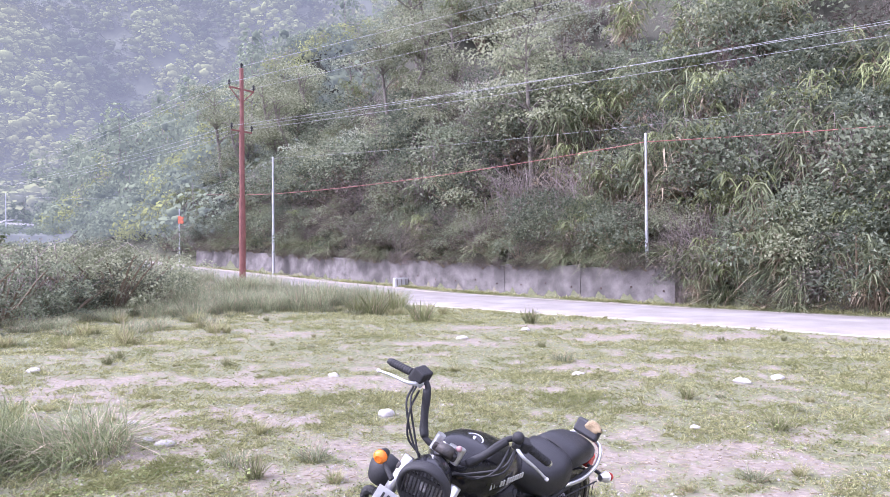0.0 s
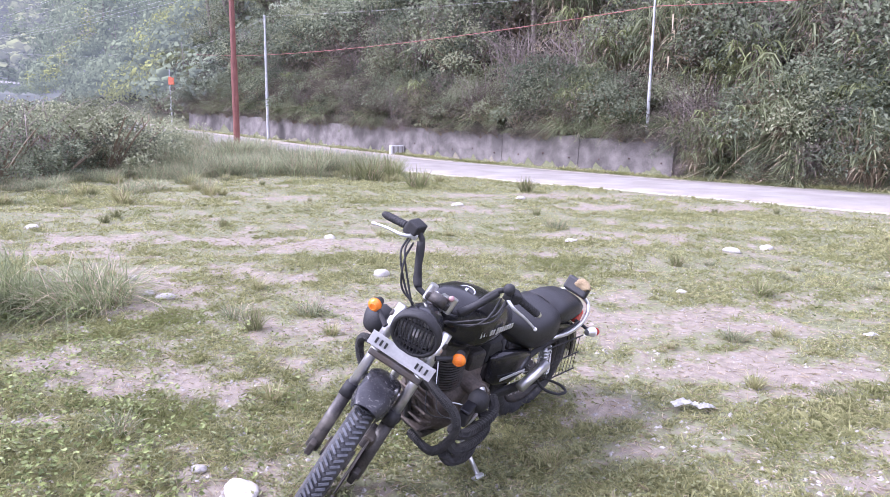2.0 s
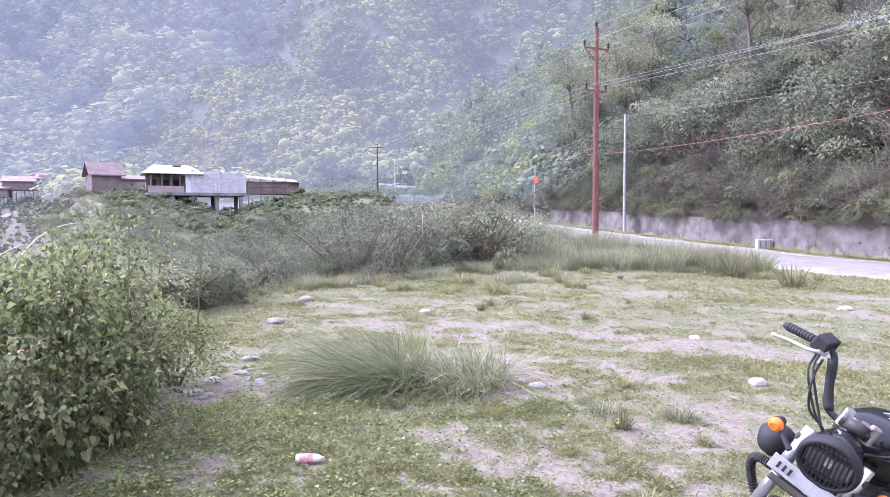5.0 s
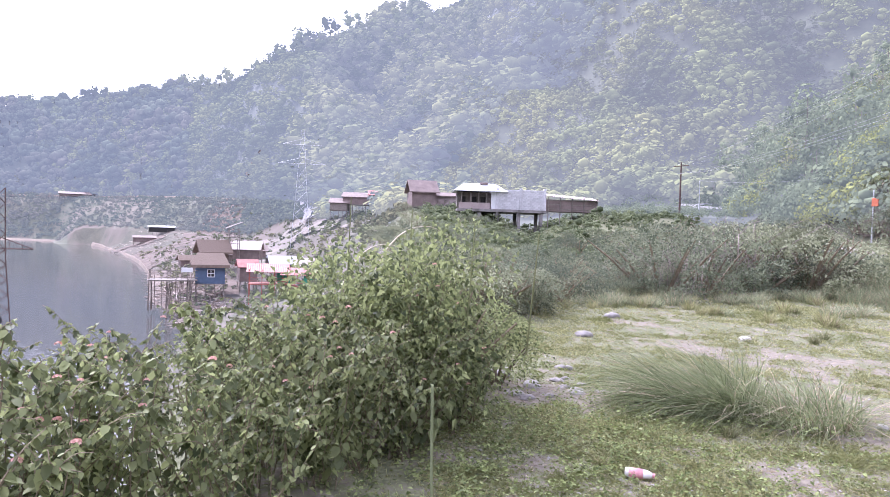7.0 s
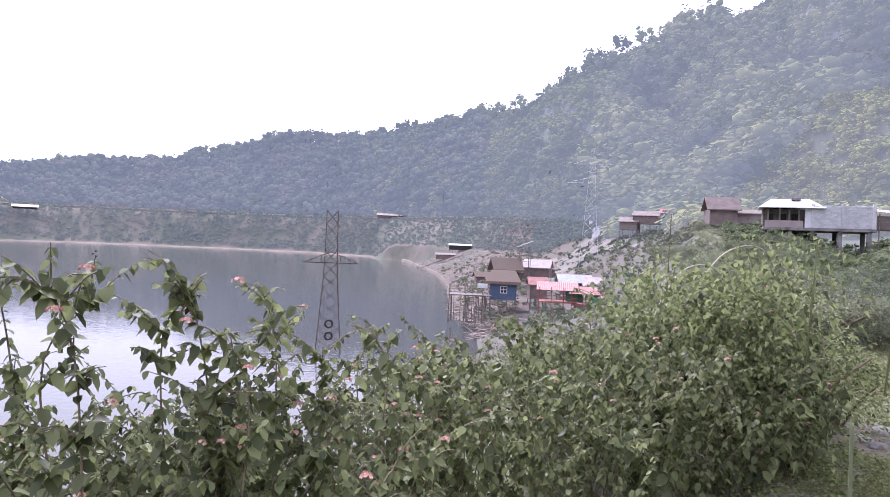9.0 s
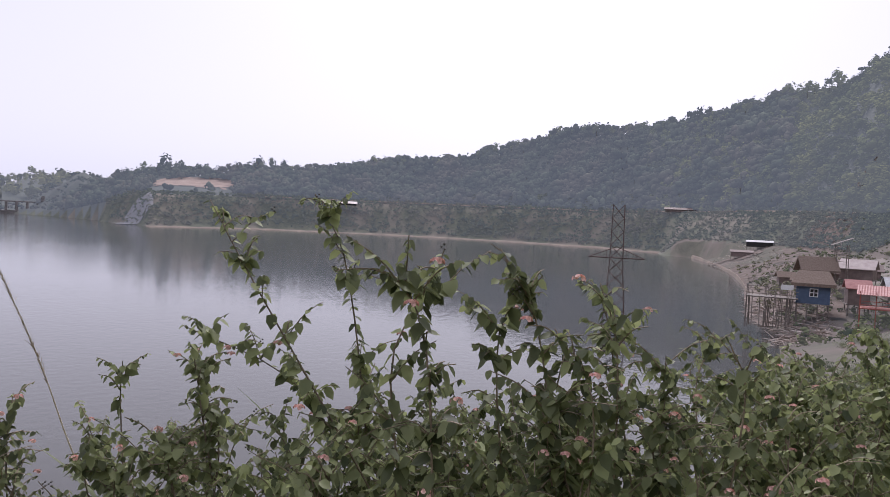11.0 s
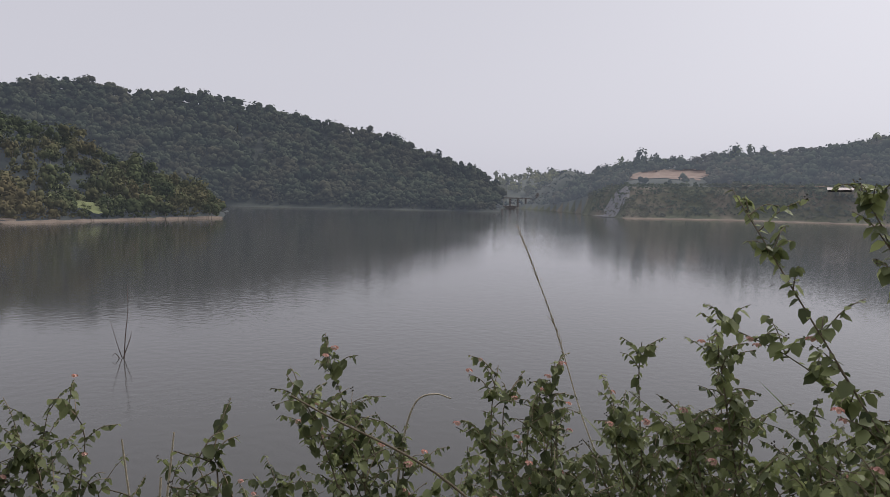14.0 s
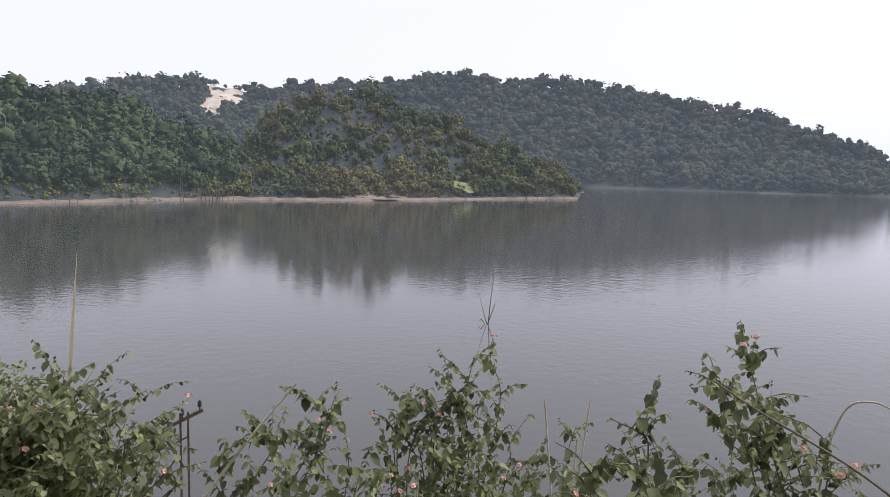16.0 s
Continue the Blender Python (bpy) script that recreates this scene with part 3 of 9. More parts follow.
def ground_z(x, y):
    """Height of the ground."""
    x, y = np.asarray(x, float), np.asarray(y, float)
    r, a = np.hypot(x, y), np.degrees(np.arctan2(-x, y))
    e, rf, zf, rs, zs, rb, zb, rc, sc = (f(a) for f in (EDGE, FOOT_R, FOOT_Z, SHORE_R, SHORE_Z, BENCH_R, BENCH_Z, CREST_R, CREST_S))
    zc = 1.5 + sc * rc
    z = np.zeros_like(r)
    steep = np.where(a < -140, 0.8, np.interp(a, (52, 62), (1.3, 0.8)))
    z = np.where(r > e, zf * np.clip((r - e) / (rf - e), 0, 1) ** steep, z)
    z = np.where(r > rf, zf + (zs - zf) * np.clip((r - rf) / (rs - rf), 0, 1), z)
    z = np.where(r > rs, zs + (zb - zs) * smooth((r - rs) / (rb - rs)), z)
    ramp, bank = beach(a, r), -3 + (zb + 3) * smooth((r - rb * 0.80) / (rb * 0.20))
    w = smooth((a - 68) / 4) * smooth((85 - a) / 2) * smooth((r - 100) / 12) * (r < rb)
    z = z * (1 - w) + np.maximum(ramp, np.where(r > rb * 0.8, bank, -20)) * w
    up = np.clip((r - rb * 1.02) / np.maximum(rc - rb * 1.02, 1), 0, 1)
    hill = zb + (zc - zb) * up ** 0.9 - np.maximum(r - rc, 0) * 0.06
    z = np.where(r > rb, hill, z)
    back = 1.5 + BACK_S(a) * 950
    ridge = -13 + (back + 13) * np.clip((r - 720) / 230, 0, 1) - np.maximum(r - 950, 0) * 0.05
    z = np.where((r > 720) & ((a > 135) | (a < -120)), np.maximum(z, ridge), z)
    far = smooth((r - rb) / 60)
    relief = far * (1 - 0.85 * smooth((r / rc - 0.6) / 0.4)) * np.clip(r - rb, 0, 260) * 0.11 * rough_noise(x * 0.012, y * 0.012)
    fold = folds(x, y)
    slope = np.interp(a, (-40, 0, 15, 84, 96, 130, 140, 157), (0, 0, 1, 1, 0.55, 0.3, 0.5, 0.2))
    z = z + relief + slope * far * (1 - smooth((r / rc - 0.62) / 0.36)) * np.clip(r - rb, 0, 220) * 0.14 * fold
    # the low bank with the red pole, and the hill above the road
    z = z + 0.75 * np.exp(-((x + 10.0) ** 2 / 50 + (y - 26.5) ** 2 / 18.0))
    s = (x - ROAD_A[0]) * ROAD_N[0] + (y - ROAD_A[1]) * ROAD_N[1]
    u = (x - ROAD_A[0]) * ROAD_D[0] + (y - ROAD_A[1]) * ROAD_D[1]
    on = smooth((5.5 - np.abs(s)) / 3.0) * (u < 75) * (u > -60)
    z = z * (1 - on) + road_z(y) * on
    cap = np.interp(u, (-100, 10, 26, 40, 55, 70, 85, 100, 116, 130), (95, 88, 66, 56, 50, 44, 38, 30, 14, 4))
    spur = 1 + np.interp(u, (20, 40), (0, 0.34)) * np.cos((u - 50 - 0.35 * s) * 2 * np.pi / 27)
    start = np.where((u > 0.8) & (u < 37.6), 3.6, 3.2)
    wall = np.where((u > 0.8) & (u < 37.6), 1.05 * smooth((s - 3.55) / 0.35), 0.0)
    rise = np.clip(s - start, 0, None) * (0.95 + 0.10 * value_noise(x * 0.09, y * 0.09)) * spur + 0.9 * np.clip((s - 4) / 8, 0, 1) * rough_noise(x * 0.16, y * 0.16)
    near = road_z(y) + wall + cap * (1 - np.exp(-np.clip(rise, 0, None) / cap))
    z = np.where((s > 3.3) & (u < 130), np.maximum(z, near), z)
    z = z - 0.075 * np.exp(-((x - 0.05) ** 2 + (y - 2.9) ** 2) / 2.2)
    # small unevenness under foot
    near = np.clip(1 - r / 60, 0, 1) * (np.abs(s) > 3.0)
    z = z + near * (0.030 * rough_noise(x * 0.7, y * 0.7) + 0.010 * rough_noise(x * 3.1, y * 3.1))
    return z


def gz(x, y):
    return float(ground_z(np.array([x]), np.array([y]))[0])


BARE = [(-2.2, 6.2, 1.7, 0.9), (-0.6, 5.4, 1.1, 0.45), (0.9, 3.6, 0.5, 0.4), (-0.9, 2.2, 0.7, 0.4), (-3.2, 8.6, 2.4, 0.6), (-0.6, 8.2, 1.9, 0.45), (1.6, 5.2, 0.9, 0.6),
        (2.1, 4.1, 0.9, 0.5), (2.6, 9.6, 2.0, 0.4), (-5.1, 4.0, 0.7, 0.5), (-1.4, 3.6, 0.4, 0.25), (2.0, 2.9, 0.7, 0.35), (-0.35, 1.5, 0.55, 0.3), (4.5, 13.2, 3.5, 0.5),
        (1.5, 15.2, 3.0, 0.5), (-0.5, 12.5, 1.6, 0.35), (-5.0, 7.6, 1.4, 0.4)]


def bareness(x, y):
    b = np.zeros_like(x)
    for bx, by, sx, sy in BARE:
        b = np.maximum(b, np.exp(-(((x - bx) / sx) ** 2 + ((y - by) / sy) ** 2) * 0.9))
    return np.clip(0.52 * b + 0.22 * rough_noise(x * 0.8, y * 1.3) + 0.30 * rough_noise(x * 3.1 + 5, y * 3.7) + 0.30 * rough_noise(x * 9.0 + 2, y * 9.0) + 0.20, 0, 1)


def build_ground():
    radii = np.concatenate([[0], np.geomspace(0.35, 3, 34), np.geomspace(3.07, 46, 112), np.geomspace(48.2, 860, 160), np.arange(866, 1000, 6.0), np.geomspace(1005, 1090, 6), np.geomspace(1120, 4700, 16)])
    ways = np.radians(np.concatenate([np.arange(-44, 208, 0.5), np.arange(208, 316, 3.0)]))
    R, A = np.meshgrid(radii, ways, indexing="ij")
    X, Y = -R * np.sin(A), R * np.cos(A)
    Z = ground_z(X, Y)
    m, n = R.shape
    idx = np.arange(m * n).reshape(m, n)
    nxt = np.roll(idx, -1, axis=1)
    F = np.stack([idx[:-1], idx[1:], nxt[1:], nxt[:-1]], -1).reshape(-1, 4)
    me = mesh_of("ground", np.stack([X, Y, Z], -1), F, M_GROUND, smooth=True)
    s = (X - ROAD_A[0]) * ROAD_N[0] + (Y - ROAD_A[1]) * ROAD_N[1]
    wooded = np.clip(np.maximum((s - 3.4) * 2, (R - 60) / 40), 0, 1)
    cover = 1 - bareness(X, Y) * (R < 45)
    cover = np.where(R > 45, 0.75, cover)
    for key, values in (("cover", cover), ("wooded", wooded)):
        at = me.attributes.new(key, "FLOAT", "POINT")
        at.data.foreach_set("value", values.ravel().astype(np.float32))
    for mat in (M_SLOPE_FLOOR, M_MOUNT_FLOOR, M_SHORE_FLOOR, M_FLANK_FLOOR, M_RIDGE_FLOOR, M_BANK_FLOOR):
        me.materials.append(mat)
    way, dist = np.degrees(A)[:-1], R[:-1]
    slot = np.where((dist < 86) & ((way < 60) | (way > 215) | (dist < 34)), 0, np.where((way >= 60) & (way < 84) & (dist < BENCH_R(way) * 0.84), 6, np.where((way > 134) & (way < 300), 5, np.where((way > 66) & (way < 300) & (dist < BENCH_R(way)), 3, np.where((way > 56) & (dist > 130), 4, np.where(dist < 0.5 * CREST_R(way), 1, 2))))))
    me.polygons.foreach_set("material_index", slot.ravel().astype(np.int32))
    return tagged(new("ground", me), "grassy waste ground with bare dirt patches, banks and wooded hills", "ground", kind="structure")


build_ground()


def build_water():
    ways = np.radians(np.arange(60, 236, 2.0))
    radii = np.geomspace(12, 1400, 40)
    R, A = np.meshgrid(radii, ways, indexing="ij")
    idx = np.arange(R.size).reshape(R.shape)
    F = np.stack([idx[:-1, :-1], idx[1:, :-1], idx[1:, 1:], idx[:-1, 1:]], -1).reshape(-1, 4)
    me = mesh_of("water", np.stack([-R * np.sin(A), R * np.cos(A), R * 0 + LAKE], -1), F, M_WATER, smooth=True)
    return tagged(new("water", me), "calm grey reservoir water reflecting the hills and sky", "lake", kind="structure")


build_water()


def ribbon(name, near, far, mat, label, category, lift):
    """A strip along the road between two offsets from its middle."""
    u = np.arange(-46, 67, 0.5)
    V = []
    offs = np.concatenate([[near], np.linspace(near + 0.07, far - 0.07, 6), [far]])
    for o in offs:
        wob = 0.12 * value_noise(u * 0.9, u * 0 + (near if o < 0 else far))
        edge = wob * (o < near + 0.08) + wob * (o > far - 0.08)
        rim = o in (near, far)
        p = ROAD_A + u[:, None] * ROAD_D + (o + edge)[:, None] * ROAD_N
        V.append(np.column_stack([p, road_z(p[:, 1]) + (-0.03 if rim else lift) - 0.012 * np.abs(o)]))
    V = np.stack(V, 1)
    idx = np.arange(V.shape[0] * V.shape[1]).reshape(V.shape[:2])
    F = np.stack([idx[:-1, :-1], idx[:-1, 1:], idx[1:, 1:], idx[1:, :-1]], -1).reshape(-1, 4)
    me = mesh_of(name, V, F[:, ::-1], mat, smooth=True)
    return tagged(new(name, me), label, category, kind="structure")


ribbon("road_shoulder", -2.25, 3.2, M_DUST, "dusty gravel shoulder along the hill road", "road shoulder", 0.03)
ribbon("road", -1.95, 1.95, M_ASPHALT, "narrow worn grey asphalt hill road", "road", 0.06)


def shoreline(name, label, ways, mat, width, rise):
    """A thin bare strip along the water's edge."""
    a = np.arange(ways[0], ways[1], 0.25)
    r = SHORE_R(a) * (0.992 + 0.004 * value_noise(a * 1.7, a * 0 + 3))
    rows = []
    for k, (dr, dz) in enumerate(((-2.0, -0.6), (1.0, 0.25), (width * 0.6, rise * 0.7), (width, rise), (width * 1.6, -1.0))):
        w = dr * (0.55 + 0.5 * np.abs(rough_noise(a * 0.9, a * 0 + k * 0.01))) if k > 1 else dr
        h = dz * (0.6 + 0.5 * np.abs(rough_noise(a * 1.1, a * 0 + 5))) if k > 1 else dz
        rows.append(np.column_stack([-(r + w) * np.sin(np.radians(a)), (r + w) * np.cos(np.radians(a)), LAKE + h + a * 0]))
    V = np.stack(rows, 1)
    idx = np.arange(V.shape[0] * V.shape[1]).reshape(V.shape[:2])
    F = np.stack([idx[:-1, :-1], idx[1:, :-1], idx[1:, 1:], idx[:-1, 1:]], -1).reshape(-1, 4)
    return tagged(new(name, mesh_of(name, V, F, mat, True)), label, "shore", kind="structure")


def brow_road():
    """The road along the top of the far bank."""
    a = np.arange(71, 117, 0.4)
    V = []
    for dr, dz in ((-4, 0.2), (-3, 1.3), (3, 1.5), (4, 0.4)):
        r = BENCH_R(a) + dr
        V.append(np.column_stack([-r * np.sin(np.radians(a)), r * np.cos(np.radians(a)), BENCH_Z(a) + dz]))
    V = np.stack(V, 1)
    idx = np.arange(V.shape[0] * 4).reshape(-1, 4)
    F = np.stack([idx[:-1, :-1], idx[1:, :-1], idx[1:, 1:], idx[:-1, 1:]], -1).reshape(-1, 4)
    return tagged(new("shore_road", mesh_of("shore_road", V, F, M_SHORE_EARTH, True)), "pale earth road along the brow of the far bank", "road", kind="structure")


brow_road()
shoreline("shore_strip", "thin pale strip of bare earth at the far waterline", (84, 125.4), M_SHORE_EARTH, 6, 1.0)
shoreline("spit", "reddish debris along the village waterline", (76.2, 84.0), M_SHORE_EARTH, 9, 1.6)
shoreline("shore_strip_headland", "reddish bare earth at the headland's waterline", (157.3, 206), M_SHORE_EARTH, 3, 1.2)
shoreline("shore_strip_ridge", "thin pale strip below the forest ridge", (135.8, 156.4), M_SHORE_EARTH, 4, 1.2)

# ---------------------------------------------------------------- plants of the hillside
def on_sphere(n, rng):
    return unit(rng.normal(size=(n, 3)))


def crown_points(rng, n, lobes):
    """Points and outward ways near the skin of several lobes (centre, radii)."""
    k = rng.integers(len(lobes), size=n)
    c = np.array([lobe[0] for lobe in lobes])[k]
    q = np.array([lobe[1] for lobe in lobes])[k]
    d = on_sphere(n, rng)
    d[:, 2] = np.where(d[:, 2] < -0.35, -d[:, 2], d[:, 2])
    return c + d * q * rng.uniform(0.55, 1.05, (n, 1)), d


def stems_from(rng, n, height, spread, r):
    paths, radii = [], []
    for _ in range(n):
        a, s = rng.uniform(0, 6.283), rng.uniform(0.3, 1) * spread
        h = height * rng.uniform(0.6, 1)
        way = np.array((math.cos(a) * s, math.sin(a) * s, 0))
        paths.append([way * 0.08, way * 0.35 + (0, 0, h * 0.4), way * 0.7 + (0, 0, h * 0.75), way + (0, 0, h)])
        radii.append(np.array((1.0, 0.75, 0.5, 0.25)) * r)
    return tubes(paths, radii, 4)


def shrub(name, label, seed, size, height, n, leaf, mat, droop=0.25, slim=0.5, lobes=7, lump=(0.28, 0.5)):
    rng = np.random.default_rng(seed)
    ob = thing(name, label, "shrub")
    V, F = stems_from(rng, 9, height * 0.85, size * 0.7, 0.02 * size)
    tagged(child("stem", mesh_of("stem", V, F, M_STEM), ob), kind="stuff")
    blobs = [((rng.normal(0, size * 0.36), rng.normal(0, size * 0.36), height * rng.uniform(0.22, 0.84)), size * rng.uniform(*lump) * np.array((1, 1, 0.8))) for _ in range(lobes)]
    P, d = crown_points(rng, n, blobs)
    P[:, 2] = np.abs(P[:, 2])
    V, F = leaves(P, d + rng.normal(size=(n, 3)) * 0.6, leaf * rng.uniform(0.6, 1.3, n), leaf * slim * rng.uniform(0.7, 1.2, n), droop=droop, rng=rng)
    child("foliage", mesh_of("foliage", V, F, mat), ob)
    return ob


def reed_clump(name, label, seed, length, n, mat, width=0.035, bend=0.75, base=0.35, dry=0.12, wind=(0, 0)):
    rng = np.random.default_rng(seed)
    ob = thing(name, label, "grass clump")
    for key, m, k in (("green_foliage", mat, n), ("dry_foliage", M_DRY, int(n * dry))):
        a, lean = rng.uniform(0, 6.283, k), rng.uniform(0.05, 0.75, k)
        D = np.column_stack([np.cos(a) * lean + wind[0], np.sin(a) * lean + wind[1], np.ones(k)])
        b = a + rng.normal(0, 0.9, k)
        P = np.column_stack([np.cos(b), np.sin(b), a * 0]) * np.sqrt(rng.uniform(0, 1, (k, 1))) * base
        V, F = blades(P, D, length * rng.uniform(0.5, 1.1, k), width * rng.uniform(0.7, 1.3, k), bend * rng.uniform(0.3, 1.2, k), rng)
        child(key, mesh_of(key, V, F, m), ob)
    return ob


def leaf_spray(name, label, seed, height, canes, mat, leaf=0.50, width=0.036):
    """Cane grass: leaning canes, each with a rosette of long hanging leaves at its tip and a few lower down."""
    rng = np.random.default_rng(seed)
    ob = thing(name, label, "cane grass")
    paths, radii, P, D, dead = [], [], [], [], []
    for _ in range(canes):
        a, s, h = rng.uniform(0, 6.283), rng.uniform(0.2, 1.0) * height * 0.42, height * rng.uniform(0.3, 1)
        w = np.array((math.cos(a) * s, math.sin(a) * s, 0))
        p = np.array([w * 0.15, w * 0.4 + (0, 0, h * 0.5), w * 0.75 + (0, 0, h * 0.9), w * 1.1 + (0, 0, h)])
        paths.append(p)
        radii.append(np.array((0.013, 0.011, 0.008, 0.004)))
        for t in np.concatenate([rng.uniform(0.72, 1.0, 11), rng.uniform(0.35, 0.72, 5)]):
            i = min(int(t * 3), 2)
            b = rng.uniform(0, 6.283)
            P.append(p[i] + (p[i + 1] - p[i]) * (t * 3 - i))
            D.append(np.array((math.cos(b), math.sin(b), rng.uniform(0.2, 1.1))) + w * 0.4)
            dead.append(t < 0.62)
    V, F = tubes(paths, radii, 4)
    child("canes", mesh_of("canes", V, F, M_STEM), ob)
    P, D, dead = np.array(P), np.array(D), np.array(dead)
    for key, k, m in (("foliage", ~dead, mat), ("dead_foliage", dead, M_DRY)):
        n = int(k.sum())
        V, F = blades(P[k], D[k], leaf * rng.uniform(0.6, 1.35, n), width * rng.uniform(0.7, 1.3, n), rng.uniform(0.6, 1.2, n), rng, (0.05, 1.55))
        child(key, mesh_of(key, V, F, m), ob)
    return ob


def tree(name, label, seed, height, n, leaf, mat, width=0.45, bare=0.35, lobes=12, flat=0.6):
    rng = np.random.default_rng(seed)
    ob = thing(name, label, "tree")
    bend = rng.normal(0, 0.06 * height, 2)
    trunk = spline([(0, 0, -0.3), (bend[0] * 0.4, bend[1] * 0.4, height * 0.35), (bend[0], bend[1], height * 0.7), (bend[0] * 1.2, bend[1] * 1.2, height * 0.95)], 9)
    V, F = tubes([trunk], [np.linspace(0.022, 0.005, 9) * height], 7)
    child("trunk", mesh_of("trunk", V, F, M_BARK, True), ob)
    paths, radii, blobs = [], [], []
    for i in range(lobes):
        t = rng.uniform(bare, 0.98)
        p = trunk[int(t * 8)]
        a, s = rng.uniform(0, 6.283), height * width * rng.uniform(0.3, 0.85) * (1.15 - t * 0.5)
        e = p + (math.cos(a) * s, math.sin(a) * s, height * rng.uniform(0.03, 0.16))
        paths.append([p, (p + e) / 2 + (0, 0, 0.02 * height), e])
        radii.append(np.array((0.008, 0.005, 0.002)) * height)
        blobs.append((e, height * rng.uniform(0.09, 0.17) * np.array((1.2, 1.2, flat))))
    V, F = tubes(paths, radii, 4)
    child("branchwork", mesh_of("branchwork", V, F, M_BARK), ob)
    P, d = crown_points(rng, n, blobs)
    V, F = leaves(P, d + rng.normal(size=(n, 3)) * 0.6, leaf * rng.uniform(0.6, 1.3, n), leaf * 0.6 * rng.uniform(0.7, 1.2, n), rng=rng)
    child("crown", mesh_of("crown", V, F, mat), ob)
    return ob


def at_road(u, s):
    return ROAD_A + u * ROAD_D + s * ROAD_N


def plant(ob, x, y, turn, size, sink=0.1, first=[]):
    """Sets the first of a kind, or a copy of it, on the ground."""
    m = Matrix.Translation((x, y, gz(x, y) - sink * size)) @ Matrix.Rotation(turn, 4, "Z")
    if ob.name in first:
        c = copy_thing(ob, m)
        c.scale = (size,) * 3
    else:
        first.append(ob.name)
        ob.matrix_basis = m
        ob.scale = (size,) * 3
        c = ob
    return c


HILL = "hillside plants above the road"
KINDS = [
    shrub("hill_shrub", "dense dark green shrub on the roadside hill", 11, 2.2, 2.0, 1500, 0.150, M_LEAF_DARK),
    shrub("broadleaf_shrub", "mid green broad-leaved shrub on the roadside hill", 12, 2.4, 2.1, 1300, 0.175, M_LEAF),
    shrub("pale_shrub", "pale yellow-green shrub on the roadside hill", 13, 2.0, 1.7, 1300, 0.130, M_LEAF_PALE, lobes=10, lump=(0.2, 0.4)),
    shrub("hill_creeper", "tangled brownish creeper over the roadside hill", 14, 2.3, 1.3, 1000, 0.15, leafy("withered_leaf", (0.080, 0.070, 0.056), (0.250, 0.218, 0.175), spread=0.3), slim=0.35),
    leaf_spray("cane_grass", "leaning cane grass with long hanging leaves on the hill", 15, 2.6, 34, M_CANE_LEAF, 0.42, 0.034),
    leaf_spray("cane_grass", "bright green cane grass on the roadside hill", 16, 2.2, 34, leafy("bright_cane_leaf", (0.105, 0.132, 0.055), (0.370, 0.405, 0.185), spread=0.2), 0.36, 0.036),
    reed_clump("reed_clump", "tall arching grass clump hanging down the bank", 17, 2.0, 260, M_CANE_LEAF, 0.030, 1.3, dry=0.16),
    tree("hill_tree", "spreading green tree on the roadside hill", 18, 7.5, 2600, 0.20, M_LEAF_PALE, lobes=22, flat=0.34),
    tree("hill_tree", "slender pale tree on the roadside hill", 19, 8.5, 2000, 0.19, M_LEAF_PALE, width=0.25, bare=0.45),
]
# leaf colours paled to stand in for haze higher on the hill
M_UPPER_HAZE = leafy("upper_leaf_haze", (0.245, 0.270, 0.205), (0.580, 0.615, 0.475), through=0.5)
M_UPPER_DRY_HAZE = leafy("upper_withered_leaf_haze", (0.250, 0.230, 0.195), (0.530, 0.500, 0.430), through=0.5)
KINDS += [shrub("upper_shrub", "green shrub higher on the hill, greyed for haze", 24, 2.3, 2.0, 1000, 0.165, M_UPPER_HAZE, lobes=10, lump=(0.2, 0.42)),
          shrub("upper_shrub", "dull withered shrub higher on the hill, paled for haze", 25, 2.3, 1.8, 950, 0.155, M_UPPER_DRY_HAZE, slim=0.35, lobes=10, lump=(0.2, 0.42)),
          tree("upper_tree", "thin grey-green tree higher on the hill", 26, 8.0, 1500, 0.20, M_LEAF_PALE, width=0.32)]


def bare_thicket(name, label, seed, height, n, mat):
    """A tangle of thin leafless stems and hanging vines."""
    rng = np.random.default_rng(seed)
    ob = thing(name, label, "shrub")
    paths, radii = [], []
    for _ in range(n):
        a, lean, h = rng.uniform(0, 6.283), rng.uniform(0.1, 0.9), height * rng.uniform(0.4, 1.1)
        w = np.array((math.cos(a), math.sin(a), 0)) * lean * h
        foot = rng.normal(0, 0.35, 3) * (1, 1, 0)
        tip = foot + w + (0, 0, h * rng.uniform(0.35, 1.0))
        paths.append([foot, foot + w * 0.3 + (0, 0, h * 0.6), foot + w * 0.75 + (0, 0, h * 0.85), tip])
        radii.append(np.array((1.0, 0.8, 0.55, 0.3)) * rng.uniform(0.005, 0.013))
    V, F = tubes(paths, radii, 3)
    child("stem", mesh_of("stem", V, F, mat, True), ob)
    return ob


M_TWIG = material("grey_dry_twig", (0.125, 0.098, 0.090), (0.37, 0.31, 0.285), rough=0.9, scale=3, fine=30, bump=0, spread=0.25)
KINDS.append(bare_thicket("bare_thicket", "tangle of leafless grey-brown stems on the roadside hill", 27, 2.2, 130, M_TWIG))
for ob in KINDS:
    tagged(ob, group=HILL)


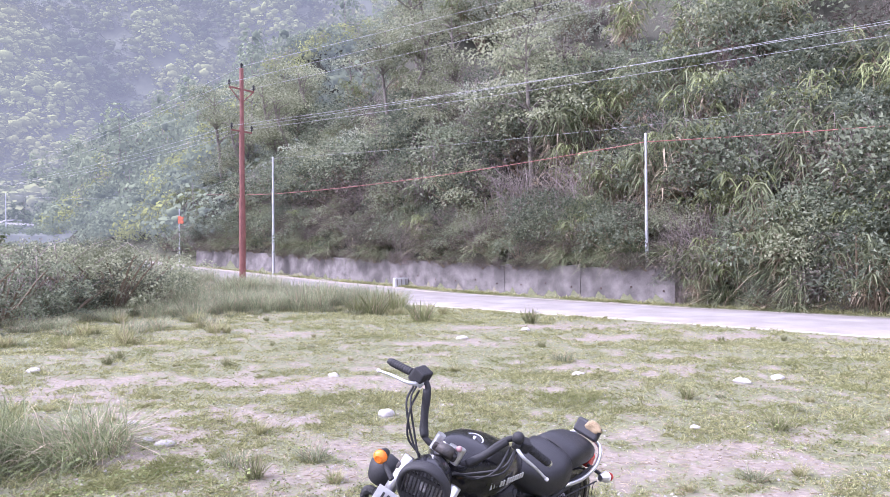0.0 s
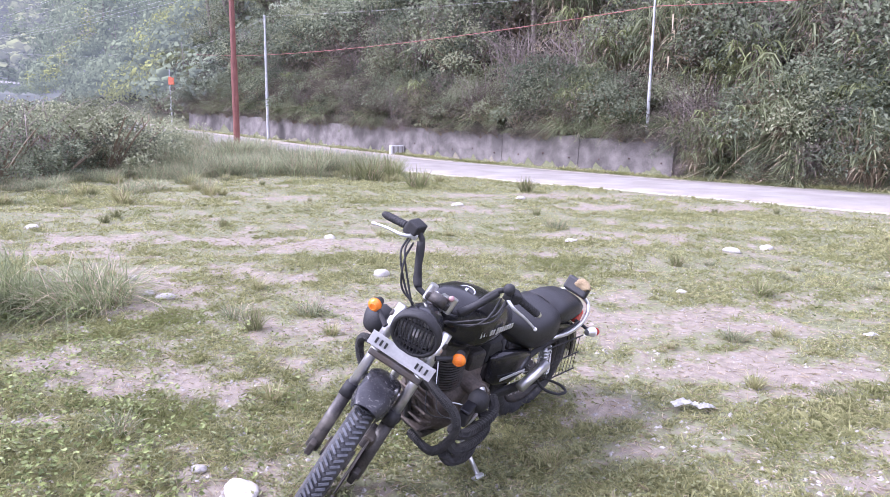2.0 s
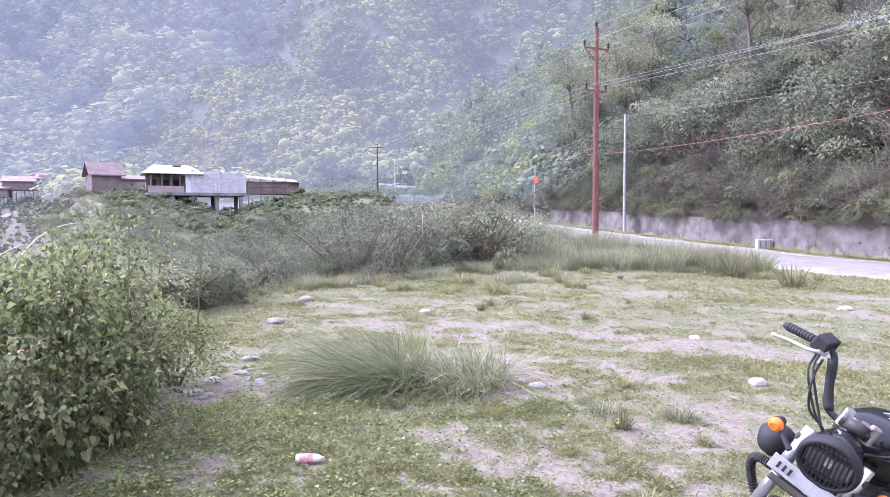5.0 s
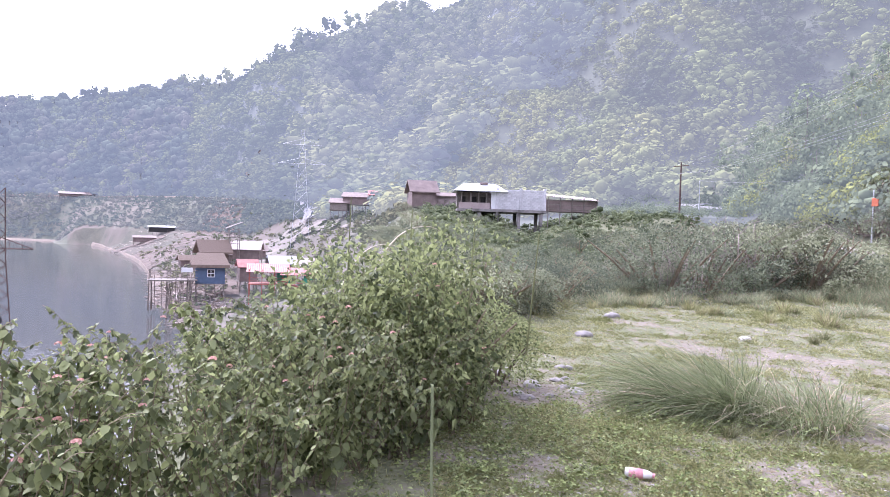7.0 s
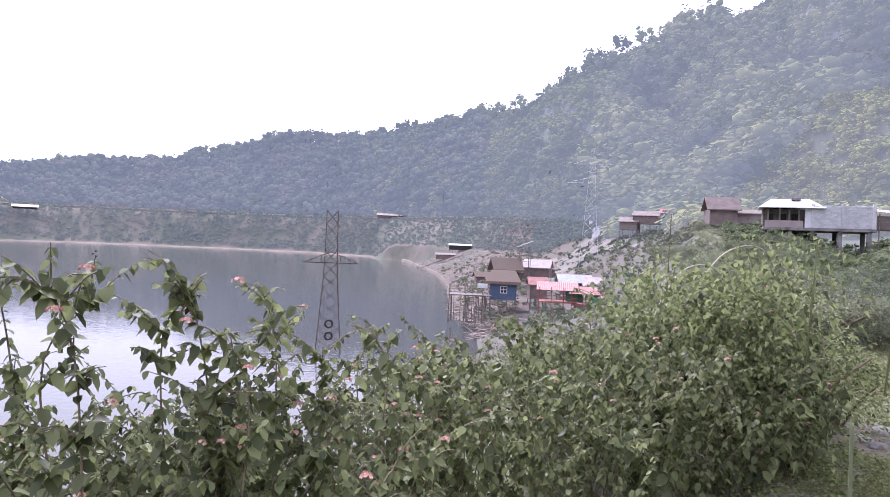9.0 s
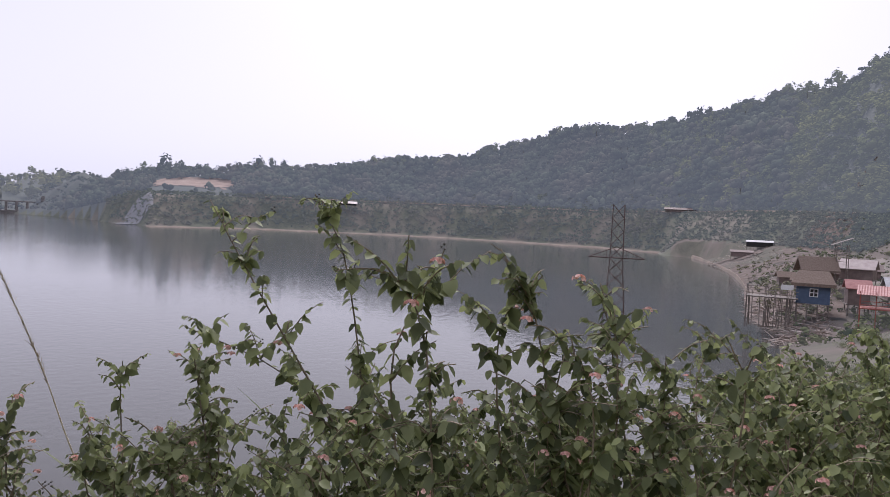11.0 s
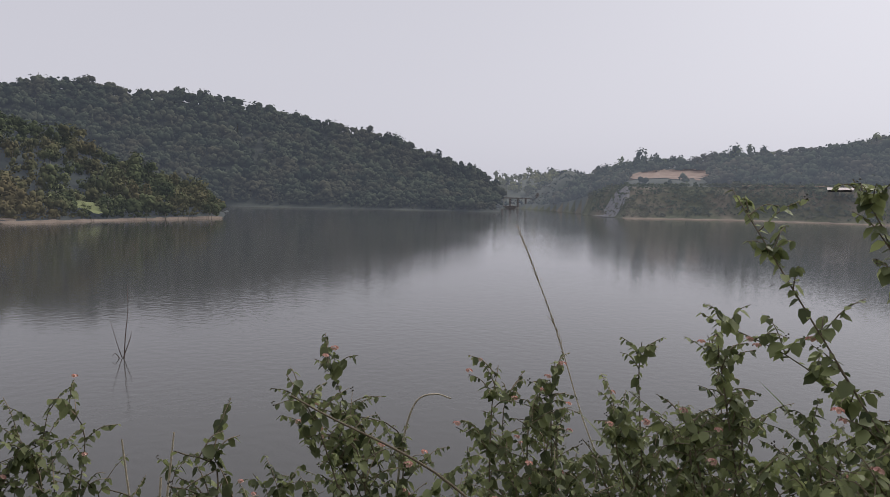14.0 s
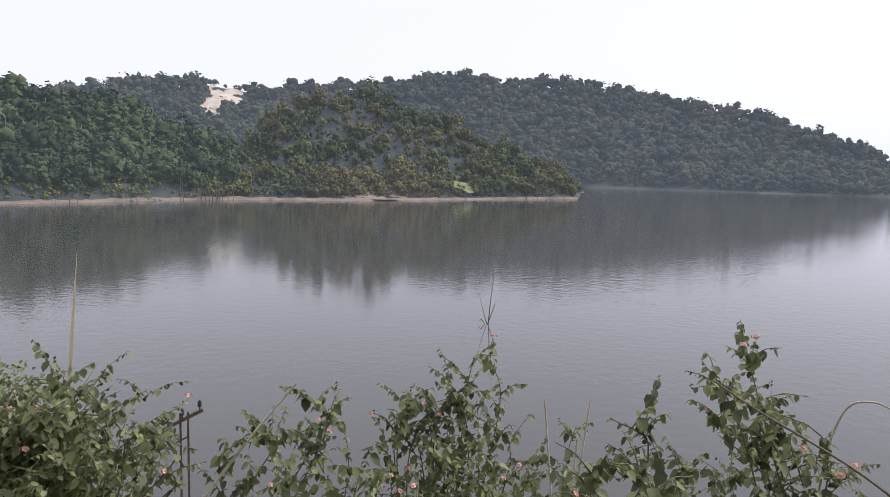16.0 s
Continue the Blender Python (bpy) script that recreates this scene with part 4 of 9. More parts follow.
def dress_hill():
    rng = np.random.default_rng(21)
    for i in range(1250):
        s = 3.9 + (58 * rng.uniform(0, 1) ** 1.5 if i % 5 < 3 else 9 * rng.uniform(0, 1))
        u = rng.uniform(-30 - 0.3 * s, 46 + 0.1 * s)
        if u < 0.5 and i % 5 > 2:
            s -= 0.5
        x, y = at_road(u, s)
        way = math.degrees(math.atan2(-x, y))
        if not -40 < way < 36 or math.hypot(x - 5.59, y - 23.53) < 1.0:
            continue
        right = way < -6
        if right and s < 16:
            w = (0.10, 0.09, 0.07, 0.06, 0.24, 0.20, 0.06, 0, 0, 0, 0, 0, 0.17)
        elif s < 7:
            w = (0.12, 0.12, 0.13, 0.20, 0.08, 0.08, 0.10, 0, 0, 0, 0, 0, 0.24)
        elif way > 12:
            w = (0.04, 0.10, 0.30, 0.04, 0, 0.03, 0.01, 0.03, 0.05, 0.24, 0.12, 0.05, 0.06)
        else:
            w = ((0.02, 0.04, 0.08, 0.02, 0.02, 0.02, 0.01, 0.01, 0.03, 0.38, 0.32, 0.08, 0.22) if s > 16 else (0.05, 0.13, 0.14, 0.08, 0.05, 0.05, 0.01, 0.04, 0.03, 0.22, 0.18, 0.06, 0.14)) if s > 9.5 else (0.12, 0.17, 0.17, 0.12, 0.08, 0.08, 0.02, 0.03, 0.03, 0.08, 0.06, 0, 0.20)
        k = rng.choice(13, p=np.array(w) / sum(w))
        size = rng.uniform(0.8, 1.35) * (1 + 0.018 * s)
        if s < 5.5:
            size *= 0.62 if u > 0.8 else 0.8
        plant(KINDS[k], x, y, rng.uniform(0, 6.283), size if k < 7 or k > 11 else min(size, 1.2) * rng.uniform(0.6, 1.0), 0.12)

    for i in range(110):
        u, s = rng.uniform(-12, 1.2), 3.2 + 7 * rng.uniform(0, 1) ** 1.3
        if u > 0.6 and s < 4.2:
            continue
        x, y = at_road(u, s)
        k = int(rng.choice((0, 1, 3, 4, 4, 5, 6, 6)))
        plant(KINDS[k], x, y, rng.uniform(0, 6.283), rng.uniform(0.65, 1.1), 0.15)
    for i in range(210):
        x, y = at_road(rng.uniform(1.2, 37), rng.uniform(3.88, 5.2))
        if math.hypot(x - 5.59, y - 23.53) > 0.7:
            plant(KINDS[int(rng.choice((1, 2, 3, 3, 6, 6)))], x, y, rng.uniform(0, 6.283), rng.uniform(0.45, 0.85), 0.1)


dress_hill()


def roadside_growth():
    """Grass along the road's far edge, creepers over the wall top, flat-crowned trees, fallen canes and dead fronds."""
    rng = np.random.default_rng(61)
    n = 26000
    u, q = rng.uniform(-16, 37, n), rng.uniform(0, 1, n)
    s = np.where(u < 0.8, 2.75 + 0.9 * q, 2.78 + 0.6 * q ** 1.6)
    k = rng.uniform(0, 1, n) < np.clip(0.55 + 0.6 * value_noise(u * 0.7, s), 0.1, 1)
    u, s = u[k], s[k]
    n = len(u)
    x, y = ROAD_A[0] + u * ROAD_D[0] + s * ROAD_N[0], ROAD_A[1] + u * ROAD_D[1] + s * ROAD_N[1]
    V, F = leaves(np.column_stack([x, y, ground_z(x, y) - 0.01]), rng.normal(size=(n, 3)) * (0.7, 0.7, 0) + (0, 0, 0.9), rng.uniform(0.06, 0.22, n), rng.uniform(0.015, 0.035, n), 0.2, 0.2, rng)
    tagged(new("verge_grass", mesh_of("verge_grass", V, F, M_GRASS)), "low weedy grass between the road and the hill", "grass", kind="stuff")
    for i in range(190):
        u = rng.uniform(0.9, 37)
        x, y = at_road(u, rng.uniform(3.40, 3.85))
        c = plant(KINDS[int(rng.choice((2, 3, 3, 3, 12)))], x, y, rng.uniform(0, 6.283), rng.uniform(0.18, 0.36), 0.1)
        c.location.z = float(road_z(y)) + rng.uniform(0.90, 1.10)
    for i in range(60):
        x, y = at_road(rng.uniform(-14, 0.6), rng.uniform(3.15, 3.9))
        plant(KINDS[int(rng.choice((0, 1, 3, 3, 5, 12)))], x, y, rng.uniform(0, 6.283), rng.uniform(0.2, 0.5), 0.1)
    for u, s, size in ((13.5, 7.6, 0.55), (16.5, 8.0, 0.62), (19.8, 8.4, 0.55), (24.5, 9.0, 0.5), (9.5, 9.5, 0.42)):
        x, y = at_road(u, s)
        plant(KINDS[7], x, y, rng.uniform(0, 6.283), size, 0.1)
    for i in range(26):
        u = rng.uniform(-9, 0.4) if i < 16 else rng.uniform(1, 22)
        s = rng.uniform(3.1, 3.7) if i < 16 else rng.uniform(4.6, 9)
        x, y = at_road(u, s)
        side, lean, up = rng.uniform(-1.1, 1.1), rng.uniform(0.4, 1.0), rng.uniform(0.7, 1.9)
        top = np.array((x, y, gz(x, y))) + np.array((*(ROAD_D * side + ROAD_N * lean), up))
        foot = np.array((x, y, gz(x, y) - 0.05))
        mid = (foot + top) / 2 + (*rng.normal(0, 0.05, 2), rng.uniform(0.02, 0.16))
        V, F = tubes([spline([foot, mid, top], 9)], [np.linspace(1, 0.55, 9) * rng.uniform(0.010, 0.019)], 5)
        tagged(new("leaning_cane", mesh_of("leaning_cane", V, F, M_CANE, True)), "bleached dead cane leaning on the hillside plants", "dead cane", "dead canes on the hill")
    frond = reed_clump("dead_frond_fan", "fan of bleached dead fronds hanging on the bank", 63, 1.0, 4, M_DRY, 0.06, 0.9, 0.05, 6.0)
    for u, s, up, size in ((-1.3, 4.0, 1.3, 0.95), (1.5, 5.2, 1.2, 0.8), (-5.5, 4.4, 1.0, 0.7), (4.2, 6.0, 1.0, 0.7), (9, 6.5, 0.8, 0.7)):
        x, y = at_road(u, s)
        c = plant(frond, x, y, rng.uniform(0, 6.283), size, 0)
        c.location.z += up
        tagged(c, group="dead fronds on the hill")


M_CANE = material("bleached_cane", (0.34, 0.29, 0.22), (0.56, 0.50, 0.40), rough=0.8, scale=4, fine=40, bump=0.1, spread=0.25)
roadside_growth()

# ---------------------------------------------------------------- woods of the slopes and far shores
CLEAR = [(119, 125, 700, 830), (183.8, 186.8, 905, 960), (185.6, 187.5, 860, 935), (61, 66.5, 90, 176), (66.5, 72, 90, 232), (72, 83, 90, 300), (82, 84.6, 495, 522)]


def clumps(P, N, size, rng):
    """Ragged four-cornered leaf clumps that face along N."""
    n = len(P)
    N = unit(N)
    a = unit(np.cross(N, rng.normal(size=(n, 3))))
    b = np.cross(N, a)
    V = np.stack([P + (a * c + b * s) * (size * rng.uniform(0.45, 1.15, n))[:, None] for c, s in ((1, 0), (0, 1), (-1, 0), (0, -1))], 1)
    return V.reshape(-1, 3), np.arange(4 * n).reshape(n, 4)


def masses(P, R, rng):
    """Uneven rounded leaf masses round P, each with three radii."""
    bm = bmesh.new()
    bmesh.ops.create_icosphere(bm, subdivisions=1, radius=1)
    base = np.array([v.co[:] for v in bm.verts])
    tri = np.array([[v.index for v in f.verts] for f in bm.faces])
    bm.free()
    n, m = len(P), len(base)
    V = P[:, None] + base[None] * R[:, None] * rng.uniform(0.7, 1.25, (n, m, 1))
    return V.reshape(-1, 3), (np.arange(n)[:, None, None] * m + tri[None]).reshape(-1, 3)


def woodland(name, label, ways, span, n, heights, mat, seed, cards=30, trunks=0.25, line=0.0, lift=0.7, broad=0.42, clear=True, grain=0.16, lobes=3, spots=None, crests=0.0, mass=0.36, off_road=False, even=0.0):
    """Trees scattered over the slopes between two fractions of the way from the shore bench to the crest."""
    rng = np.random.default_rng(seed)
    a = rng.uniform(*ways, n)
    lo, hi = span(a) if callable(span) else (BENCH_R(a), CREST_R(a))
    f = rng.uniform(0, 1, n)
    if line:
        k = int(n * line)
        f[:k] = rng.uniform(0.96, 1.03, k)
    r = lo + (hi - lo) * f
    x, y = -r * np.sin(np.radians(a)), r * np.cos(np.radians(a))
    if spots is not None:
        x, y = spots(rng, n)
    z = ground_z(x, y)
    keep = z > LAKE + 0.6
    if off_road:
        keep &= (x - ROAD_A[0]) * ROAD_N[0] + (y - ROAD_A[1]) * ROAD_N[1] < -4.5
    for a0, a1, r0, r1 in CLEAR if clear else ():
        keep &= ~((a > a0) & (a < a1) & (r > r0) & (r < r1))
    x, y, z = x[keep], y[keep], z[keep]
    n = len(x)
    H = rng.uniform(*heights, n) * (0.75 + 0.5 * rng.uniform(0, 1, n) ** 3)
    C = np.column_stack([x, y, z + H * 0.62 * lift])
    d = on_sphere(n * cards, rng).reshape(n, cards, 3)
    shape = np.stack([rng.uniform(0.7, 1.2, n) * broad, rng.uniform(0.7, 1.2, n) * broad, rng.uniform(0.32, 0.5, n)], -1)
    lump = rng.uniform(0.55, 1.0, (n, cards, 1))
    P = (C[:, None] + d * shape[:, None] * H[:, None, None] * lump).reshape(-1, 3)
    size = np.repeat(H, cards) * rng.uniform(0.55, 1.35, n * cards) * grain
    sprays = clumps(P, d.reshape(-1, 3) * (1 - 0.5 * even) + rng.normal(size=(n * cards, 3)) * (0.38 - 0.2 * even) + (0, 0, 0.25 + 0.55 * even), size, rng)
    k = lobes
    e = on_sphere(n * k, rng).reshape(n, k, 3) * rng.uniform(0.2, 0.75, (n, k, 1))
    Q = (C[:, None] + e * shape[:, None] * H[:, None, None]).reshape(-1, 3)
    V, F = join((sprays[0], quads_to_tris(sprays[1])), masses(Q, np.repeat(H, k)[:, None] * rng.uniform(0.75, 1.25, (n * k, 3)) * (broad * mass, broad * mass, mass * 0.42), rng))
    me = mesh_of(name, V, F, mat, True)
    # crests puts sunlit spurs and shaded gullies into the trees' tone
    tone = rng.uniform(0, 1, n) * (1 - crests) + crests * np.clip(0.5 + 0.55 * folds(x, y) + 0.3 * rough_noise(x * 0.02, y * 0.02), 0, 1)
    m = len(V) - len(sprays[0])
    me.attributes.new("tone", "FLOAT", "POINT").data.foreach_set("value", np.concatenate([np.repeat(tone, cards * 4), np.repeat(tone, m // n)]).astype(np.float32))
    ob = tagged(new(name, me), label, "woodland", kind="stuff")
    t = rng.uniform(0, 1, n) < trunks
    paths = [[(px, py, pz - 0.5), (px + h * 0.03, py, pz + h * 0.4), (px, py + h * 0.02, pz + h * 0.85)] for px, py, pz, h in zip(x[t], y[t], z[t], H[t])]
    if paths:
        V, F = tubes(paths, [np.array((0.022, 0.016, 0.006)) * h for h in H[t]], 3)
        child("trunks", mesh_of("trunks", V, F, M_TRUNK_FAR), ob)
    return ob


def on_spur(u0, u1, s0, s1, band=None):
    """Spots on the spurs of the roadside hill, past the bend; band keeps to the crests (1) or the gullies (-1)."""
    def spots(rng, n):
        u, s = rng.uniform(u0, u1, n), s0 + (s1 - s0) * rng.uniform(0, 1, n) ** 1.2
        x, y = ROAD_A[0] + u * ROAD_D[0] + s * ROAD_N[0], ROAD_A[1] + u * ROAD_D[1] + s * ROAD_N[1]
        k = np.ones(n, bool)
        if band:
            k = band * np.cos((u - 50 - 0.35 * s) * 2 * np.pi / 27) + 0.5 * value_noise(x * 0.11, y * 0.11) > 0.35
        way, dist = np.degrees(np.arctan2(-x, y)), np.hypot(x, y)
        k &= ~((np.abs(way - 35.4) < 1.7) & (dist < 110) & (s > 3))
        return x[k], y[k]
    return spots


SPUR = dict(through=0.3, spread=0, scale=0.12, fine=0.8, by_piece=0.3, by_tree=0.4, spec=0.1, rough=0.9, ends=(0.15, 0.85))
# glow: faint emission that imitates haze in front of the spurs
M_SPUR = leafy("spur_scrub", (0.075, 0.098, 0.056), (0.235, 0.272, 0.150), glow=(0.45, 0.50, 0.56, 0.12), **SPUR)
# spur scrub again, lightened and yellowed as sunlight on the crests
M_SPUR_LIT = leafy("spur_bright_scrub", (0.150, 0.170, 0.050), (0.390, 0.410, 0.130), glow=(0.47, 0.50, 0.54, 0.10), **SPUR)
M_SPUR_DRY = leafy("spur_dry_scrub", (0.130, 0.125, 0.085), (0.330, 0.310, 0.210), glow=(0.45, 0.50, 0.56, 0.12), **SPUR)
M_TERRACE = leafy("terrace_scrub", (0.062, 0.084, 0.046), (0.255, 0.290, 0.160), **SPUR)
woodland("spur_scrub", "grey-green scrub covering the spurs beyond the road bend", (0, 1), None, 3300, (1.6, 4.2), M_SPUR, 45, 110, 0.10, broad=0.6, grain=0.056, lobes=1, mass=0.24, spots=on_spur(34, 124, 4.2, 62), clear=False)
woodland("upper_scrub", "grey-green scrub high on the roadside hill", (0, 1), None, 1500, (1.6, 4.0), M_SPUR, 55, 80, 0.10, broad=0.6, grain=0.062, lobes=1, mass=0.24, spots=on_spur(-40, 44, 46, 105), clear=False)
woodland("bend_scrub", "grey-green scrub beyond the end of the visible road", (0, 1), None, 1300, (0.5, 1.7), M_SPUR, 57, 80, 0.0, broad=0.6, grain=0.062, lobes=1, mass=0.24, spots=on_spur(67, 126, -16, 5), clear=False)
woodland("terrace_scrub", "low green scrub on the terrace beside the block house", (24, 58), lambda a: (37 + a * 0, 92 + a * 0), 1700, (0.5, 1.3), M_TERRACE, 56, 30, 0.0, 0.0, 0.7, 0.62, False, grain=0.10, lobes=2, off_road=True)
woodland("spur_bright_scrub", "shrubs along the spur crests, coloured a sunlit yellow-green", (0, 1), None, 2000, (1.2, 3.0), M_SPUR_LIT, 46, 100, 0.0, broad=0.6, grain=0.055, lobes=1, mass=0.24, spots=on_spur(42, 84, 4.2, 40, 1), clear=False)
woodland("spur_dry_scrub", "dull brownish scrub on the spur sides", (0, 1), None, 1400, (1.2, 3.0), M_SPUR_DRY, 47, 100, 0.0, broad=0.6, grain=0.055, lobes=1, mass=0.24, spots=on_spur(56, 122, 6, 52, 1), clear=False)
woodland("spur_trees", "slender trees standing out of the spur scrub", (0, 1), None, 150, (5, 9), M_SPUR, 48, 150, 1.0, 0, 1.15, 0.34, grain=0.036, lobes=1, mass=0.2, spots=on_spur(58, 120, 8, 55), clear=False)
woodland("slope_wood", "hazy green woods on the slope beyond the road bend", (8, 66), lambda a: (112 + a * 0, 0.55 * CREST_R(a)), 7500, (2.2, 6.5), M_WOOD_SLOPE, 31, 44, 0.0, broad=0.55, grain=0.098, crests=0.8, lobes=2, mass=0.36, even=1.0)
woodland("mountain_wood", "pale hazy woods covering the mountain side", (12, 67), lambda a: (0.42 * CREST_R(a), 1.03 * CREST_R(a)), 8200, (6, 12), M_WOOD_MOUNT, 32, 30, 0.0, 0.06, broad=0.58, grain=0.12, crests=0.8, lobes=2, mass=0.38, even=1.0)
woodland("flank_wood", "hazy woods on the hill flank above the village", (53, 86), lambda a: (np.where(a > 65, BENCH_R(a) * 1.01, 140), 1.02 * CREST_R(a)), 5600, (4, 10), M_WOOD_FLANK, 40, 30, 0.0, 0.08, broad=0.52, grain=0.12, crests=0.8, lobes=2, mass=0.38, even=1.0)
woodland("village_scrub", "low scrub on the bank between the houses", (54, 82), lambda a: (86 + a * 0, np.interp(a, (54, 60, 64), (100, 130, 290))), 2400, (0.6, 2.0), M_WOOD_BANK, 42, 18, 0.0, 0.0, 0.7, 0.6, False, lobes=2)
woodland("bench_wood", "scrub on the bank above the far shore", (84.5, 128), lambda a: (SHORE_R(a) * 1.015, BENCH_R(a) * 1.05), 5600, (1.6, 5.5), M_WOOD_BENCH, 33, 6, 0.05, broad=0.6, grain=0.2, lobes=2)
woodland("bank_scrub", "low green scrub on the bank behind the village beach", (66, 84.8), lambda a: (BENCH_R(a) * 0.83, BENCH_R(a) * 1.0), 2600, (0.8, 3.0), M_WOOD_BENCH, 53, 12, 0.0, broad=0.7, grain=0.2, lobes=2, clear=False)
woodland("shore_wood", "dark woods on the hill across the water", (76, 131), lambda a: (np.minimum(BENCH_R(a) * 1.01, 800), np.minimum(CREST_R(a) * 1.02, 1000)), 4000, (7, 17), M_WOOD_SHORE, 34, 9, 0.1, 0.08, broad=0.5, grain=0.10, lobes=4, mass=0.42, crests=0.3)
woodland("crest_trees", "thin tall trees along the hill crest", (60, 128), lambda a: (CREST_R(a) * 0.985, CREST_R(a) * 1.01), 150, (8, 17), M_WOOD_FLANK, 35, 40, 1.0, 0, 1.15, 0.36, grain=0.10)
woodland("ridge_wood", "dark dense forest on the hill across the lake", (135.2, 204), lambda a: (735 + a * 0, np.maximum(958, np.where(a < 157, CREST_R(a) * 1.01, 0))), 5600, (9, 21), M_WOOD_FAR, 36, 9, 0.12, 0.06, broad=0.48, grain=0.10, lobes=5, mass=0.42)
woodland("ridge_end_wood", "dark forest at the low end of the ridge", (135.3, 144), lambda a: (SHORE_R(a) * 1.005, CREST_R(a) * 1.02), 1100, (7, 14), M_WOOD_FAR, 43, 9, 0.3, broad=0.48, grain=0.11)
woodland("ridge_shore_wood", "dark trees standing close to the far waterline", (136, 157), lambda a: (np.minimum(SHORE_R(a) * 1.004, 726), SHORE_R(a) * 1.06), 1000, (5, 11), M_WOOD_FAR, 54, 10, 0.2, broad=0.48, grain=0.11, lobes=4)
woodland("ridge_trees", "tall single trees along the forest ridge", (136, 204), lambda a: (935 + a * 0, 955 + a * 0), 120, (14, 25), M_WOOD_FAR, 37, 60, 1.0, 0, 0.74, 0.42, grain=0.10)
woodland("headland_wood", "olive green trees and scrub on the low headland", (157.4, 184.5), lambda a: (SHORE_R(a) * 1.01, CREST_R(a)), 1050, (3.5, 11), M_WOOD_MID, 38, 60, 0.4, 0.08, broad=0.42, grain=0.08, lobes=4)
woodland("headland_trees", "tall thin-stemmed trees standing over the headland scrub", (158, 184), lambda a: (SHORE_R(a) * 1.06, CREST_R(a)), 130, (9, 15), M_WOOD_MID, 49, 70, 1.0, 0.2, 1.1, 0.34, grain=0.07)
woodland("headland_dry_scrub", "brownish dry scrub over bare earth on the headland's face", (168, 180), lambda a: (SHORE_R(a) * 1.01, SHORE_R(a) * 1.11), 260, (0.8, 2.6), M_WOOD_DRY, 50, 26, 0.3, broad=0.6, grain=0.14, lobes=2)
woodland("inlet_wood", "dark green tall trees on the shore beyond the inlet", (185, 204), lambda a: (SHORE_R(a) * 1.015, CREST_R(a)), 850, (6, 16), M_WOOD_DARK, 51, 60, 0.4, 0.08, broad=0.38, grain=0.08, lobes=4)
woodland("inlet_bushes", "bushes beside the inlet in a yellow-lit green", (183.6, 190), lambda a: (SHORE_R(a) * 1.01, SHORE_R(a) * 1.14), 150, (3, 7.5), M_WOOD_YELLOW, 52, 50, 0.2, broad=0.46, grain=0.09, lobes=3)
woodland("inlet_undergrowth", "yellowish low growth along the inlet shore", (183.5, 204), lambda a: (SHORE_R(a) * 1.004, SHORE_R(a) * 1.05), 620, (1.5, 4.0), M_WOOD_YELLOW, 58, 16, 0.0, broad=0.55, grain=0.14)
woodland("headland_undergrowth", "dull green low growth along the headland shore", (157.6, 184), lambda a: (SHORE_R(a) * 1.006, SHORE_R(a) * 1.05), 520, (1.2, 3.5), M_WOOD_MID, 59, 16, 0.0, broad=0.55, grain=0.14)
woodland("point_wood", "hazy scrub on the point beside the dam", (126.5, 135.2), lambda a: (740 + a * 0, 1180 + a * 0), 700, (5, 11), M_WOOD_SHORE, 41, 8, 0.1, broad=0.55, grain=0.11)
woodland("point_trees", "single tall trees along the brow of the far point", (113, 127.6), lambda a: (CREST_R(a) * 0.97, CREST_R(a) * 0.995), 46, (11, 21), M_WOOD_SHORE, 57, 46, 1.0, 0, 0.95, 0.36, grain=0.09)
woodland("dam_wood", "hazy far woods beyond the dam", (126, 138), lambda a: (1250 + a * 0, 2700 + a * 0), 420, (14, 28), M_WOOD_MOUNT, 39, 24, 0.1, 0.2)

# ---------------------------------------------------------------- wall, poles and wires along the road
def retaining_wall():
    w = tagged(new("retaining_wall"), "stained grey concrete retaining wall along the road", "wall", kind="structure")
    rng = np.random.default_rng(3)
    edges = np.linspace(0.85, 37.5, 11)
    for k, (a, b) in enumerate(zip(edges, edges[1:])):
        bm = bmesh.new()
        n = 8
        rows = []
        for i in range(n + 1):
            u = a + 0.01 + (b - a - 0.02) * i / n
            p0, p1 = at_road(u, 3.42), at_road(u, 3.86)
            z0 = float(road_z(p0[1]))
            top = z0 + 1.16 + 0.035 * math.sin(k * 2.1 + i * 0.6) + rng.normal(0, 0.012)
            f = at_road(u, 3.50)
            rows.append([bm.verts.new((p0[0], p0[1], z0 - 0.25)), bm.verts.new((f[0], f[1], top - 0.03)), bm.verts.new((*at_road(u, 3.54), top)), bm.verts.new((p1[0], p1[1], top)), bm.verts.new((p1[0], p1[1], z0 - 0.25))])
        for p, q in zip(rows, rows[1:]):
            for j in range(5):
                bm.faces.new((p[j], p[(j + 1) % 5], q[(j + 1) % 5], q[j]))
        bm.faces.new(rows[0][::-1])
        bm.faces.new(rows[-1])
        bmesh.ops.recalc_face_normals(bm, faces=bm.faces)
        panel = part("panel", bm, M_WALL, w)
        if k < 4:
            bm = bmesh.new()
            for q in range(3):
                u = a + 0.4 + q * 1.2
                p = at_road(u, 3.452)
                box_bm(bm, (0.05, 0.05, 0.05), (p[0], p[1], float(road_z(p[1])) + 0.4 + 0.1 * (q % 2)))
            part("weep_hole", bm, M_RUST, panel)
    return w


retaining_wall()


